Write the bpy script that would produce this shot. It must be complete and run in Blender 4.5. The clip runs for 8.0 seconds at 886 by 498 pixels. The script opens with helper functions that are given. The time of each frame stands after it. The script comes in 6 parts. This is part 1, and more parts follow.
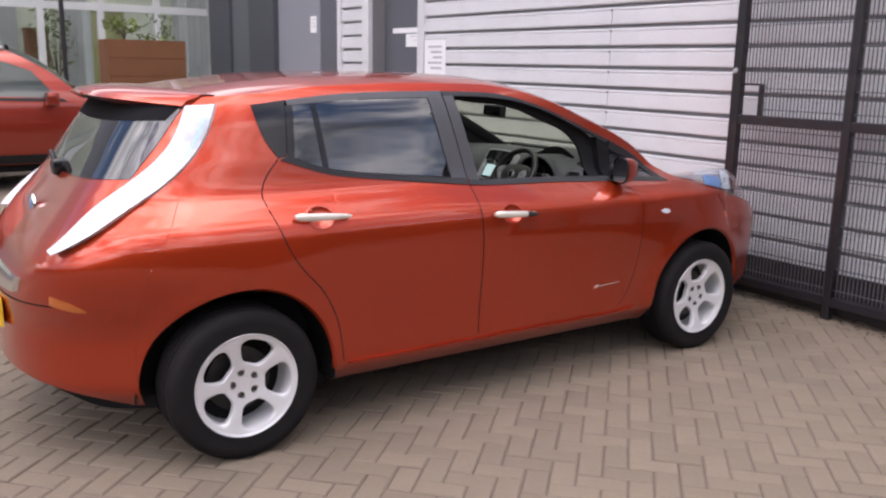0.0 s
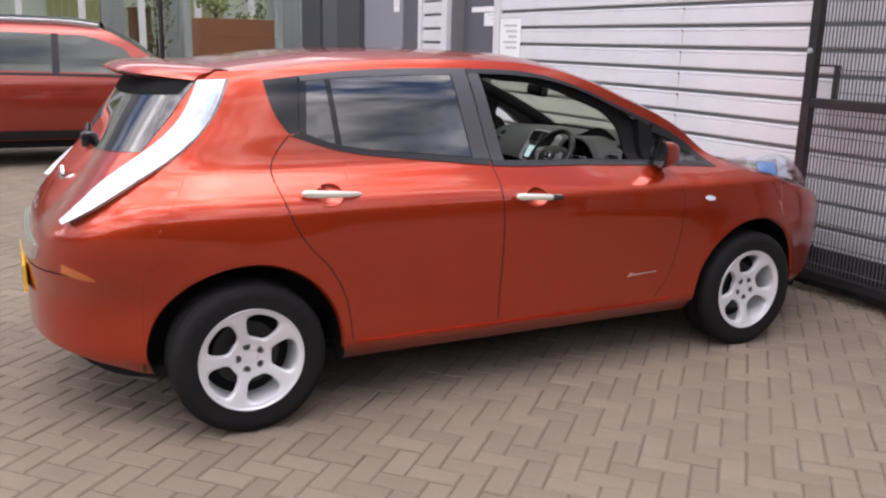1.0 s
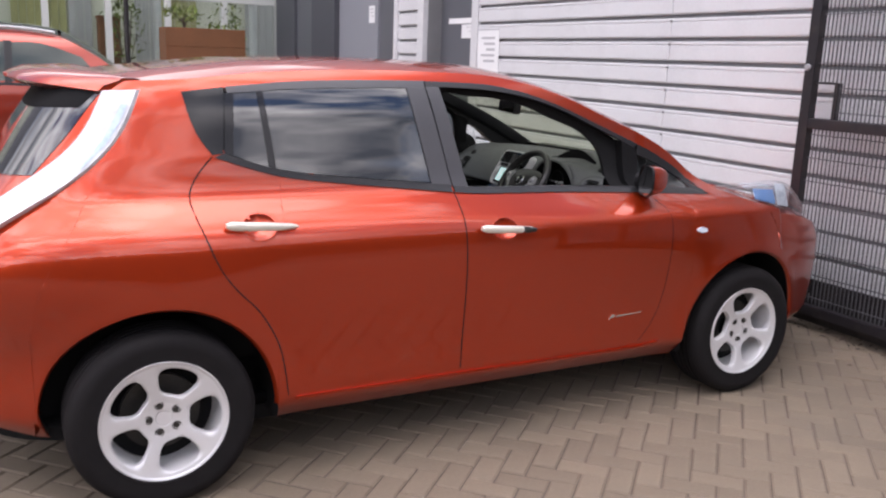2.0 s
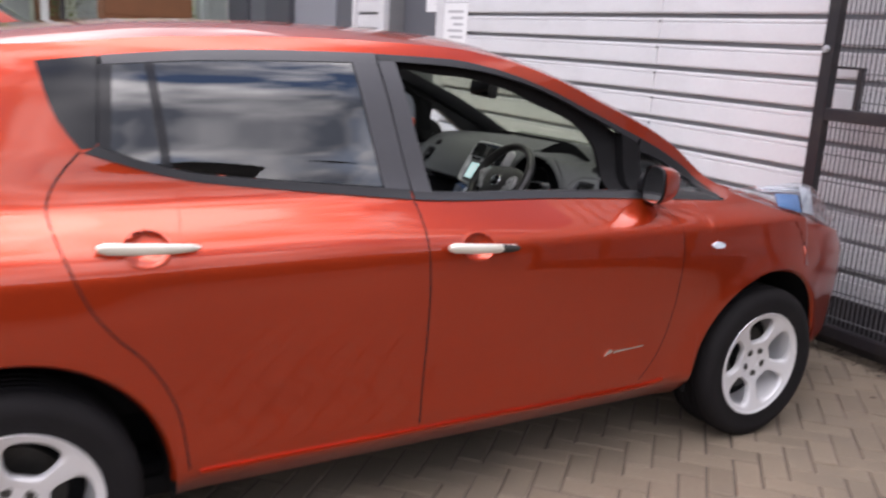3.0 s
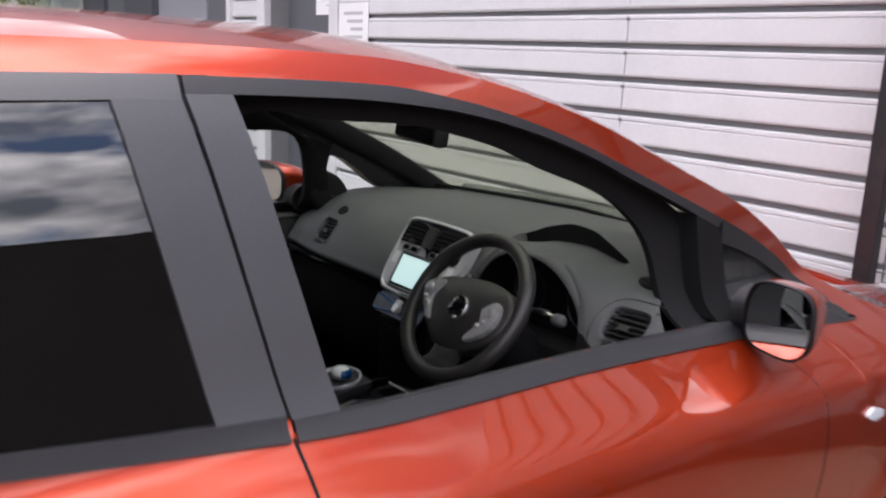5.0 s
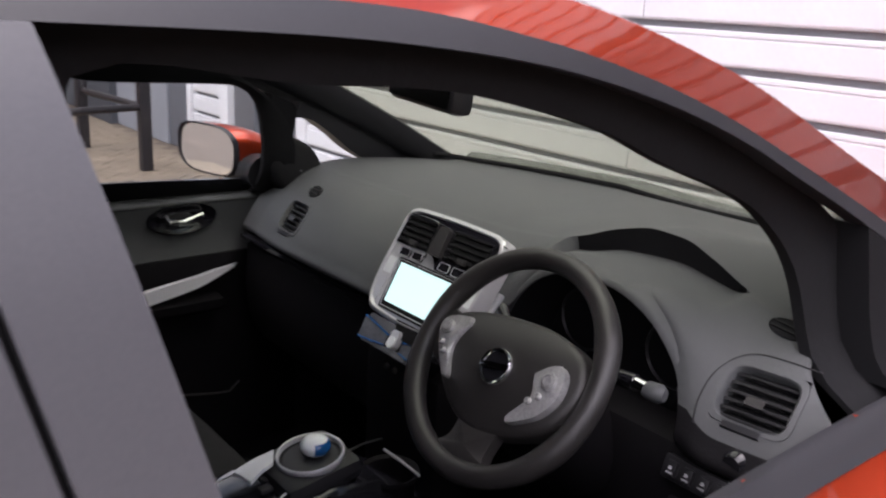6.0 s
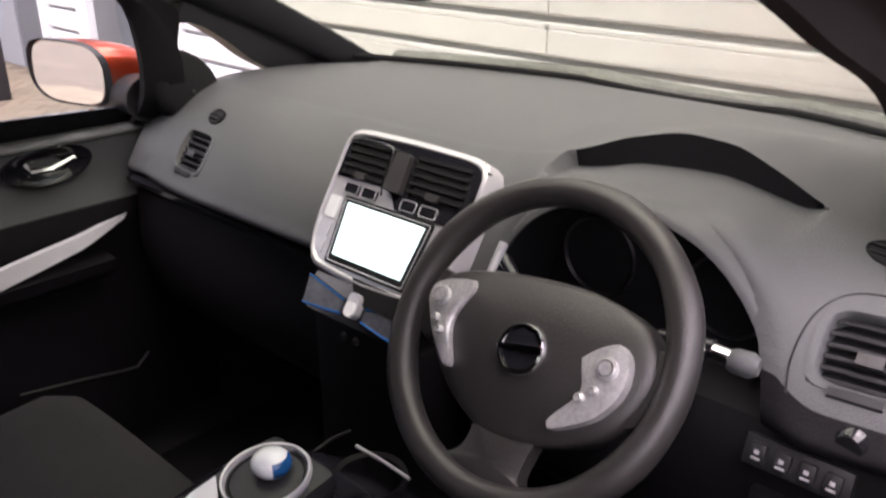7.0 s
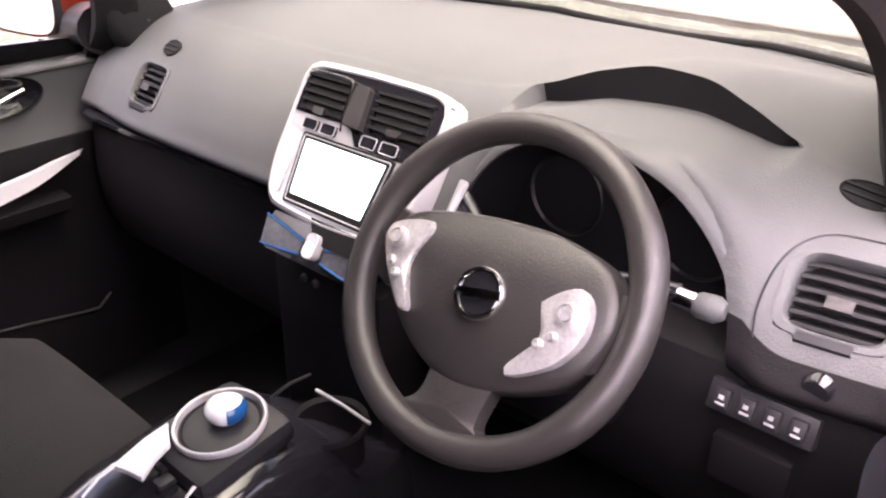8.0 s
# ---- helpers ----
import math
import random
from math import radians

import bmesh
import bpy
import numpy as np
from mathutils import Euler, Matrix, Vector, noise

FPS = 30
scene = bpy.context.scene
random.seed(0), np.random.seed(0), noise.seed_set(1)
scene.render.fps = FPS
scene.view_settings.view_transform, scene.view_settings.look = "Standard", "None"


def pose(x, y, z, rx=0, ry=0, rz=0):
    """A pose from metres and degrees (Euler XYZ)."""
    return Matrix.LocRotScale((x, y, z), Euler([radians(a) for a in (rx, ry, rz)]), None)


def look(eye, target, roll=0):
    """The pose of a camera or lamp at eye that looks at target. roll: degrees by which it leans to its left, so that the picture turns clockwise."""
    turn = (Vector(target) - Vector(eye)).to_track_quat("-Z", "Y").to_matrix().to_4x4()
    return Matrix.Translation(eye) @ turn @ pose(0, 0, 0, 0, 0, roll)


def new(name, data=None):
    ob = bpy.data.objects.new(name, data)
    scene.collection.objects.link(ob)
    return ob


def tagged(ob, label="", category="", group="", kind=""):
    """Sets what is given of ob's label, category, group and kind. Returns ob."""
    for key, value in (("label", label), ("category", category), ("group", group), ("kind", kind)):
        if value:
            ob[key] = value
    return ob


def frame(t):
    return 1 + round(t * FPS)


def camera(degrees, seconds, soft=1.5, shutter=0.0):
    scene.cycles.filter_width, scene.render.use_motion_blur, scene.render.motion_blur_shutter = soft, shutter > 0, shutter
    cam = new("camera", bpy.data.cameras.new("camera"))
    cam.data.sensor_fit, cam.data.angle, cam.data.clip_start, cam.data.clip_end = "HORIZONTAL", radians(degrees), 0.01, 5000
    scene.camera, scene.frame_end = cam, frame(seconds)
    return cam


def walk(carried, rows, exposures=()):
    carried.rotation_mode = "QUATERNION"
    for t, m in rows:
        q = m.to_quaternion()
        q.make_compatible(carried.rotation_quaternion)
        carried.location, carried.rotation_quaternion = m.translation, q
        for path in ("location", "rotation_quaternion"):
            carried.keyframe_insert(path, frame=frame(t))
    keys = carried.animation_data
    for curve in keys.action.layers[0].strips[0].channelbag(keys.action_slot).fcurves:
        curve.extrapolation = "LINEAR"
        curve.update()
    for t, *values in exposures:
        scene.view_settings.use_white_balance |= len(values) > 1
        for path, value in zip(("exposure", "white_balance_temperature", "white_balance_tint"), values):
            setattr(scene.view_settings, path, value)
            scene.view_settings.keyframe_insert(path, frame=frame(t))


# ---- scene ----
cam = camera(54.9, 8.0, soft=2.2, shutter=0.4)
PATH = [
    (0, (-1.159, -3.934, 1.573), (-0.063, -2.315, 1.152), 1.1),
    (0.5, (-0.945, -4.037, 1.56), (0.029, -2.343, 1.132), 1.1),
    (1, (-0.79, -4.056, 1.56), (0.094, -2.323, 1.093), 1.4),
    (1.5, (-0.623, -3.864, 1.543), (0.286, -2.143, 1.083), 1.1),
    (1.7, (-0.561, -3.783, 1.546), (0.36, -2.06, 1.116), 1.6),
    (2.8, (-0.147, -3.147, 1.513), (0.774, -1.439, 1.03), 2.9),
    (3, (-0.081, -2.984, 1.508), (0.911, -1.314, 1.033), 3.3),
    (3.5, (0.088, -2.635, 1.515), (1.23, -1.049, 1.087), 2.5),
    (4, (0.302, -2.307, 1.52), (1.446, -0.714, 1.129), 2.3),
    (4.2, (0.378, -2.188, 1.515), (1.525, -0.601, 1.109), 2.8),
    (5.3, (0.799, -1.406, 1.484), (1.992, 0.137, 1.039), 2.3),
    (5.5, (0.869, -1.295, 1.478), (2.042, 0.261, 1.029), 1.9),
    (6, (0.995, -1.079, 1.455), (2.219, 0.401, 0.898), 3.0),
    (6.5, (1.096, -0.86, 1.43), (2.436, 0.493, 0.818), 1.0),
    (7, (1.14, -0.769, 1.402), (2.489, 0.487, 0.627), -0.2),
    (7.5, (1.149, -0.743, 1.391), (2.507, 0.443, 0.526), 0.7),
    (8, (1.183, -0.761, 1.388), (2.517, 0.421, 0.48), 0.4),
]
EXPOSURES = [(0, 0.0, 6450, 22), (4.2, 0.1, 6450, 20), (5.5, 0.15, 6450, 22), (6.0, 0.55, 6500, 26), (6.5, 1.22, 6600, 30), (7.0, 1.5, 6850, 32), (7.5, 2.05, 6900, 38), (8.0, 2.68, 7050, 40)]
walk(cam, [(t, look(eye, target, roll)) for t, eye, target, roll in PATH], EXPOSURES)

# ---- daylight: bright broken cloud ----
SUN_UP, SUN_FROM = 70.0, 240.0
world = bpy.data.worlds.new("sky")
scene.world = world
world.use_nodes = True
wn, wl = world.node_tree.nodes, world.node_tree.links
sky = wn.new("ShaderNodeTexSky")
sky.sky_type, sky.sun_disc = "NISHITA", False
sky.sun_elevation, sky.sun_rotation = radians(SUN_UP), radians(SUN_FROM)
wcoord, wmap, wnoise, wramp, wmix = (wn.new("ShaderNode" + k) for k in ("TexCoord", "Mapping", "TexNoise", "ValToRGB", "MixRGB"))
wmap.inputs["Scale"].default_value, wmap.inputs["Location"].default_value = (1.0, 1.0, 2.2), (3.7, 1.3, 0.4)
wnoise.inputs["Scale"].default_value, wnoise.inputs["Detail"].default_value, wnoise.inputs["Roughness"].default_value = 2.2, 9.0, 0.55
wramp.color_ramp.elements[0].position, wramp.color_ramp.elements[1].position = 0.38, 0.50
wshade, wnoise2 = wn.new("ShaderNodeValToRGB"), wn.new("ShaderNodeTexNoise")
wnoise2.inputs["Scale"].default_value, wnoise2.inputs["Detail"].default_value = 3.1, 8.0
wshade.color_ramp.elements[0].position, wshade.color_ramp.elements[1].position = 0.36, 0.62
wshade.color_ramp.elements[0].color, wshade.color_ramp.elements[1].color = (2.6, 2.9, 3.4, 1), (20.0, 20.0, 19.5, 1)
wl.new(wcoord.outputs["Generated"], wmap.inputs["Vector"])
for n in (wnoise, wnoise2):
    wl.new(wmap.outputs["Vector"], n.inputs["Vector"])
wl.new(wnoise.outputs["Fac"], wramp.inputs["Fac"])
wl.new(wnoise2.outputs["Fac"], wshade.inputs["Fac"])
wl.new(wramp.outputs["Color"], wmix.inputs["Fac"])
wl.new(sky.outputs["Color"], wmix.inputs["Color1"])
# cloud is brighter round the veiled sun
wdot, wpos, wpow, wgain, wlit = wn.new("ShaderNodeVectorMath"), wn.new("ShaderNodeMath"), wn.new("ShaderNodeMath"), wn.new("ShaderNodeMath"), wn.new("ShaderNodeVectorMath")
wdot.operation, wpos.operation, wpow.operation, wgain.operation, wlit.operation = "DOT_PRODUCT", "MAXIMUM", "POWER", "MULTIPLY_ADD", "SCALE"
a, b = radians(SUN_FROM), radians(SUN_UP)
wdot.inputs[1].default_value = (math.sin(a) * math.cos(b), math.cos(a) * math.cos(b), math.sin(b))
wpos.inputs[1].default_value, wpow.inputs[1].default_value, wgain.inputs[1].default_value, wgain.inputs[2].default_value = 0.0, 2.5, 1.25, 0.76
wl.new(wcoord.outputs["Generated"], wdot.inputs[0])
wl.new(wdot.outputs["Value"], wpos.inputs[0])
wl.new(wpos.outputs[0], wpow.inputs[0])
wl.new(wpow.outputs[0], wgain.inputs[0])
wl.new(wshade.outputs["Color"], wlit.inputs[0])
wl.new(wgain.outputs[0], wlit.inputs["Scale"])
wl.new(wlit.outputs[0], wmix.inputs["Color2"])
wl.new(wmix.outputs["Color"], wn["Background"].inputs["Color"])
wn["Background"].inputs["Strength"].default_value = 0.186
sun = new("sun", bpy.data.lights.new("sun", "SUN"))
sun.data.energy, sun.data.angle, sun.data.color = 0.85, radians(50), (1.0, 0.96, 0.90)
a, b = radians(SUN_FROM), radians(SUN_UP)
sun.matrix_world = look((0, 0, 30), Vector((0, 0, 30)) - Vector((math.sin(a) * math.cos(b), math.cos(a) * math.cos(b), math.sin(b))))

# ---- materials ----
def mat(name, color, rough=0.5, metal=0.0, vary=0.12, scale=6.0, fine=90.0, bump=0.0, coat=0.0, per_piece=0.0, rough_vary=0.1, spec=0.5, stain=None, coat_rough=0.03, coat_ior=1.5):
    """A procedural surface: base colour varied at two scales, uneven gloss, fine relief."""
    m = bpy.data.materials.new(name)
    m.use_nodes = True
    n, l = m.node_tree.nodes, m.node_tree.links
    b = n["Principled BSDF"]
    b.inputs["Metallic"].default_value = metal
    b.inputs["Specular IOR Level"].default_value = spec
    b.inputs["Coat Weight"].default_value = coat
    b.inputs["Coat Roughness"].default_value = coat_rough
    b.inputs["Coat IOR"].default_value = coat_ior
    co = n.new("ShaderNodeTexCoord")
    big, small = n.new("ShaderNodeTexNoise"), n.new("ShaderNodeTexNoise")
    big.inputs["Scale"].default_value, big.inputs["Detail"].default_value = scale, 4.0
    small.inputs["Scale"].default_value, small.inputs["Detail"].default_value = fine, 6.0
    for t in (big, small):
        l.new(co.outputs["Object"], t.inputs["Vector"])
    mean = n.new("ShaderNodeMath")
    mean.operation = "MULTIPLY_ADD"
    mean.inputs[1].default_value = 0.5
    l.new(small.outputs["Fac"], mean.inputs[0])
    half = n.new("ShaderNodeMath")
    half.operation = "MULTIPLY"
    half.inputs[1].default_value = 0.5
    l.new(big.outputs["Fac"], half.inputs[0])
    l.new(half.outputs[0], mean.inputs[2])
    value = mean.outputs[0]
    if per_piece:
        info = n.new("ShaderNodeObjectInfo")
        geo = n.new("ShaderNodeNewGeometry")
        add = n.new("ShaderNodeMath")
        add.operation = "ADD"
        l.new(info.outputs["Random"], add.inputs[0])
        l.new(geo.outputs["Random Per Island"], add.inputs[1])
        fr = n.new("ShaderNodeMath")
        fr.operation = "FRACT"
        l.new(add.outputs[0], fr.inputs[0])
        mix = n.new("ShaderNodeMix")
        mix.inputs[0].default_value = per_piece
        l.new(value, mix.inputs[2])
        l.new(fr.outputs[0], mix.inputs[3])
        value = mix.outputs[0]
    ramp = n.new("ShaderNodeValToRGB")
    lo = [c * (1 - vary) for c in color]
    hi = [min(1, c * (1 + vary)) for c in color]
    ramp.color_ramp.elements[0].position, ramp.color_ramp.elements[1].position = 0.3, 0.7
    ramp.color_ramp.elements[0].color, ramp.color_ramp.elements[1].color = (*lo, 1), (*hi, 1)
    l.new(value, ramp.inputs["Fac"])
    out = ramp.outputs["Color"]
    if stain:
        col, amount, sc = stain
        st, sr, sm = n.new("ShaderNodeTexNoise"), n.new("ShaderNodeValToRGB"), n.new("ShaderNodeMixRGB")
        st.inputs["Scale"].default_value, st.inputs["Detail"].default_value, st.inputs["Roughness"].default_value = sc, 8.0, 0.65
        l.new(co.outputs["Object"], st.inputs["Vector"])
        sr.color_ramp.elements[0].position, sr.color_ramp.elements[1].position = 0.5, 0.72
        sr.color_ramp.elements[1].color = (amount, amount, amount, 1)
        l.new(st.outputs["Fac"], sr.inputs["Fac"])
        l.new(sr.outputs["Color"], sm.inputs["Fac"])
        l.new(out, sm.inputs["Color1"])
        sm.inputs["Color2"].default_value = (*col, 1)
        out = sm.outputs["Color"]
    l.new(out, b.inputs["Base Color"])
    rr = n.new("ShaderNodeMapRange")
    rr.inputs["To Min"].default_value, rr.inputs["To Max"].default_value = max(0.0, rough - rough_vary * rough), min(1.0, rough + rough_vary * rough)
    l.new(value, rr.inputs["Value"])
    l.new(rr.outputs[0], b.inputs["Roughness"])
    if bump:
        bp = n.new("ShaderNodeBump")
        bp.inputs["Strength"].default_value, bp.inputs["Distance"].default_value = min(1.0, bump), 0.003
        l.new(small.outputs["Fac"], bp.inputs["Height"])
        l.new(bp.outputs["Normal"], b.inputs["Normal"])
    return m


def glass(name, tint, rough=0.0, f0=0.04):
    """A thin pane: see-through tint with a Fresnel gloss."""
    m = bpy.data.materials.new(name)
    m.use_nodes = True
    n, l = m.node_tree.nodes, m.node_tree.links
    n.remove(n["Principled BSDF"])
    tr, gl, mx, lw = n.new("ShaderNodeBsdfTransparent"), n.new("ShaderNodeBsdfGlossy"), n.new("ShaderNodeMixShader"), n.new("ShaderNodeLayerWeight")
    pw, fr = n.new("ShaderNodeMath"), n.new("ShaderNodeMath")
    lw.inputs["Blend"].default_value = 0.5
    pw.operation, fr.operation = "POWER", "MULTIPLY_ADD"
    pw.inputs[1].default_value, fr.inputs[1].default_value, fr.inputs[2].default_value = 5.0, 0.9, f0
    l.new(lw.outputs["Facing"], pw.inputs[0])
    l.new(pw.outputs[0], fr.inputs[0])
    tr.inputs["Color"].default_value = (*tint, 1)
    gl.inputs["Roughness"].default_value = rough
    gl.inputs["Color"].default_value = (1, 1, 1, 1)
    l.new(fr.outputs[0], mx.inputs[0])
    l.new(tr.outputs[0], mx.inputs[1])
    l.new(gl.outputs[0], mx.inputs[2])
    l.new(mx.outputs[0], n["Material Output"].inputs["Surface"])
    return m


def glow(name, color, strength):
    m = bpy.data.materials.new(name)
    m.use_nodes = True
    b = m.node_tree.nodes["Principled BSDF"]
    b.inputs["Base Color"].default_value = (*color, 1)
    b.inputs["Emission Color"].default_value = (*color, 1)
    b.inputs["Emission Strength"].default_value = strength
    b.inputs["Roughness"].default_value = 0.15
    return m


PAINT = mat("burnt_orange_metallic_paint", (0.45, 0.037, 0.0035), rough=0.34, metal=0.78, vary=0.05, scale=2.0, fine=900.0, coat=1.0, coat_rough=0.02, coat_ior=1.56)
PAINT2 = mat("suv_orange_paint", (0.29, 0.034, 0.017), rough=0.30, metal=0.7, vary=0.06, scale=2.0, fine=700.0, coat=1.0)
TRIM = mat("satin_black_trim", (0.015, 0.015, 0.017), rough=0.45, vary=0.15, fine=300.0, spec=0.35)
FRAMEGREY = mat("dark_grey_window_frame", (0.072, 0.072, 0.080), rough=0.32, vary=0.1, fine=300.0)
RUBBER = mat("tyre_rubber", (0.011, 0.010, 0.011), rough=0.75, vary=0.2, scale=14.0, fine=220.0, bump=0.3, spec=0.16, stain=((0.020, 0.018, 0.017), 0.3, 9.0))
WELL = mat("wheel_well_liner", (0.012, 0.012, 0.013), rough=0.9, vary=0.2, bump=0.2, spec=0.15)
ALLOY = mat("silver_alloy", (0.70, 0.70, 0.72), rough=0.36, metal=0.35, vary=0.05, fine=500.0)
DISC = mat("brake_disc_steel", (0.05, 0.048, 0.045), rough=0.5, metal=0.6, vary=0.25, scale=20.0)
CHROME = mat("chrome", (0.82, 0.82, 0.83), rough=0.10, metal=1.0, vary=0.03)
SILVER = mat("satin_silver_plastic", (0.50, 0.50, 0.52), rough=0.33, metal=0.40, vary=0.04, fine=600.0)
PADSILVER = mat("worn_silver_pad", (0.40, 0.40, 0.40), rough=0.34, metal=0.45, vary=0.30, scale=60.0, fine=300.0)
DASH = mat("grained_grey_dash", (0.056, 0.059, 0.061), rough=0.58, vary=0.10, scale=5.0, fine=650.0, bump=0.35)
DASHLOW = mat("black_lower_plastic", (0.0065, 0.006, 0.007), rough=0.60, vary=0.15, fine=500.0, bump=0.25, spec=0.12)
SCUTTLE = mat("blotchy_grey_scuttle", (0.105, 0.108, 0.104), rough=0.65, vary=0.4, scale=28.0, fine=120.0, bump=0.3)
WHEELSKIN = mat("grey_leather_wheel", (0.024, 0.0225, 0.022), rough=0.32, vary=0.1, scale=18.0, fine=600.0, bump=0.25)
CLOTH = mat("black_seat_cloth", (0.021, 0.020, 0.021), rough=0.92, spec=0.12, vary=0.2, scale=12.0, fine=420.0, bump=0.5)
CARPET = mat("black_carpet", (0.007, 0.007, 0.008), rough=0.97, spec=0.06, vary=0.3, scale=10.0, fine=300.0, bump=0.6)
PIANO = mat("gloss_black_plastic", (0.010, 0.010, 0.012), rough=0.12, vary=0.05)
BLUE = mat("translucent_blue_plastic", (0.004, 0.07, 0.22), rough=0.2, vary=0.08)
WHITEPL = mat("pearl_white_plastic", (0.74, 0.76, 0.78), rough=0.18, vary=0.04)
GLASS = glass("clear_glass", (0.92, 0.95, 0.94), f0=0.03)
SCREENGLASS = glass("green_tinted_glass", (0.74, 0.775, 0.69), f0=0.03)
PALESILVER = mat("pale_silver_plastic", (0.68, 0.68, 0.70), rough=0.3, metal=0.1, vary=0.04, fine=600.0)
PRIVACY = glass("privacy_glass", (0.10, 0.11, 0.11), f0=0.14)
MIRROR = mat("mirror_silver", (0.92, 0.92, 0.92), rough=0.01, metal=1.0, vary=0.0, rough_vary=0)
FRAMEDARK = mat("black_window_frame", (0.018, 0.018, 0.021), rough=0.42, vary=0.12, fine=300.0)
LAMPWHITE = mat("pearl_lamp_lens", (0.66, 0.71, 0.78), rough=0.14, vary=0.22, scale=14.0, fine=60.0, coat=1.0)
HANDLE = mat("champagne_handle", (0.72, 0.68, 0.60), rough=0.3, metal=0.3, vary=0.05, fine=500.0)
LAMPTAIL = mat("pearl_tail_lens", (0.56, 0.58, 0.62), rough=0.12, vary=0.22, scale=9.0, fine=40.0, coat=1.0)
LAMPBLUE = mat("blue_lamp_reflector", (0.20, 0.36, 0.66), rough=0.2, metal=0.4, vary=0.2, scale=20.0)
LAMPBLUE_PALE = mat("pale_blue_lens", (0.45, 0.58, 0.74), rough=0.08, vary=0.2, scale=30.0, coat=1.0)
GLASS_LENS = glass("headlamp_lens", (0.90, 0.91, 0.92))
LAMPRED = mat("red_lamp_lens", (0.42, 0.03, 0.012), rough=0.08, vary=0.1, coat=1.0)
AMBER = mat("amber_reflector", (0.55, 0.13, 0.015), rough=0.12, vary=0.1, coat=1.0)
PLATE = mat("yellow_plate", (0.80, 0.50, 0.03), rough=0.3, vary=0.04)
SCREEN = glow("lit_display", (0.66, 0.94, 0.92), 0.46)
PAVER = mat("brindle_block_paver", (0.172, 0.136, 0.100), rough=0.9, vary=0.24, scale=1.5, fine=140.0, bump=0.6, per_piece=0.16, stain=((0.12, 0.102, 0.080), 0.6, 0.9))
JOINT = mat("sandy_joint_grit", (0.096, 0.073, 0.057), rough=0.95, vary=0.3, scale=1.3, fine=160.0, bump=0.6, stain=((0.13, 0.10, 0.08), 0.6, 0.8))
CLAD = mat("pale_grey_cladding", (0.66, 0.66, 0.68), rough=0.45, vary=0.05, scale=1.4, fine=40.0, stain=((0.42, 0.42, 0.43), 0.35, 1.1))
GROOVE = mat("cladding_joint_shadow_gap", (0.20, 0.20, 0.21), rough=0.7, vary=0.1)
STEEL = mat("black_powder_coat", (0.014, 0.012, 0.015), rough=0.45, vary=0.2, scale=9.0, stain=((0.05, 0.04, 0.035), 0.5, 6.0))
GALV = mat("galvanised_wire", (0.12, 0.12, 0.13), rough=0.5, metal=0.3, vary=0.2)
CHAR = mat("charcoal_render", (0.060, 0.063, 0.075), rough=0.6, vary=0.10, scale=0.8)
GREYWALL = mat("mid_grey_panel", (0.24, 0.25, 0.28), rough=0.55, vary=0.06, scale=0.7)
DARKGREY = mat("dark_grey_panel", (0.105, 0.11, 0.125), rough=0.55, vary=0.08, scale=0.9)
PLINTH = mat("dirty_concrete_plinth", (0.11, 0.10, 0.098), rough=0.9, vary=0.3, scale=5.0, bump=0.5, stain=((0.05, 0.045, 0.04), 0.7, 4.0))
PAPER = mat("white_paper", (0.80, 0.80, 0.81), rough=0.7, vary=0.03)
INK = mat("grey_print", (0.46, 0.46, 0.48), rough=0.7, vary=0.05)
CARD = mat("brown_timber_board", (0.155, 0.062, 0.022), rough=0.7, vary=0.18, scale=4.0, fine=60.0)
ALU = mat("white_window_frame", (0.55, 0.57, 0.55), rough=0.4, vary=0.08, scale=3.0)
GLAZE = mat("showroom_glass", (0.030, 0.040, 0.030), rough=0.03, vary=0.1, spec=0.9)
FARWALL = mat("reflection_backdrop", (0.60, 0.62, 0.50), rough=0.8, vary=0.3, scale=0.9)
OLIVE = mat("olive_reflection_panel", (0.36, 0.36, 0.16), rough=0.85, vary=0.2, scale=3.0, fine=200.0)
PALEPANEL = mat("pale_grey_panel", (0.42, 0.43, 0.41), rough=0.85, vary=0.2, scale=3.0, fine=200.0)
LEAF = mat("leaf_green", (0.11, 0.15, 0.030), rough=0.6, vary=0.45, scale=7.0, per_piece=0.6)
BARK = mat("bark", (0.09, 0.07, 0.05), rough=0.9, vary=0.3, scale=14.0, bump=0.6)
HEDGE = mat("far_dark_brick", (0.050, 0.045, 0.042), rough=0.9, vary=0.3, scale=0.6)
MATTE = mat("matt_black_plastic", (0.009, 0.009, 0.010), rough=0.85, vary=0.15, fine=400.0, bump=0.15, spec=0.12)
SLAT = mat("dark_grey_vent_plastic", (0.007, 0.007, 0.008), rough=0.6, vary=0.12, fine=400.0, spec=0.25)
SMOKE = mat("smoked_blue_grey_plastic", (0.045, 0.048, 0.056), rough=0.25, vary=0.45, scale=45.0, fine=160.0)
LITTER = mat("dead_leaf_litter", (0.055, 0.040, 0.028), rough=0.95, vary=0.5, scale=30.0, per_piece=0.6)

# ---- shape tools ----
def mesh_of(name, verts, faces, material, smooth=True, angle=40):
    me = bpy.data.meshes.new(name)
    me.from_pydata([tuple(v) for v in verts], [], faces)
    me.validate()
    me.materials.append(material)
    if smooth:
        me.shade_smooth()
        bm = bmesh.new()
        bm.from_mesh(me)
        for e in bm.edges:
            if len(e.link_faces) == 2 and e.calc_face_angle(0) > radians(angle):
                e.smooth = False
        bm.to_mesh(me)
        bm.free()
    return me


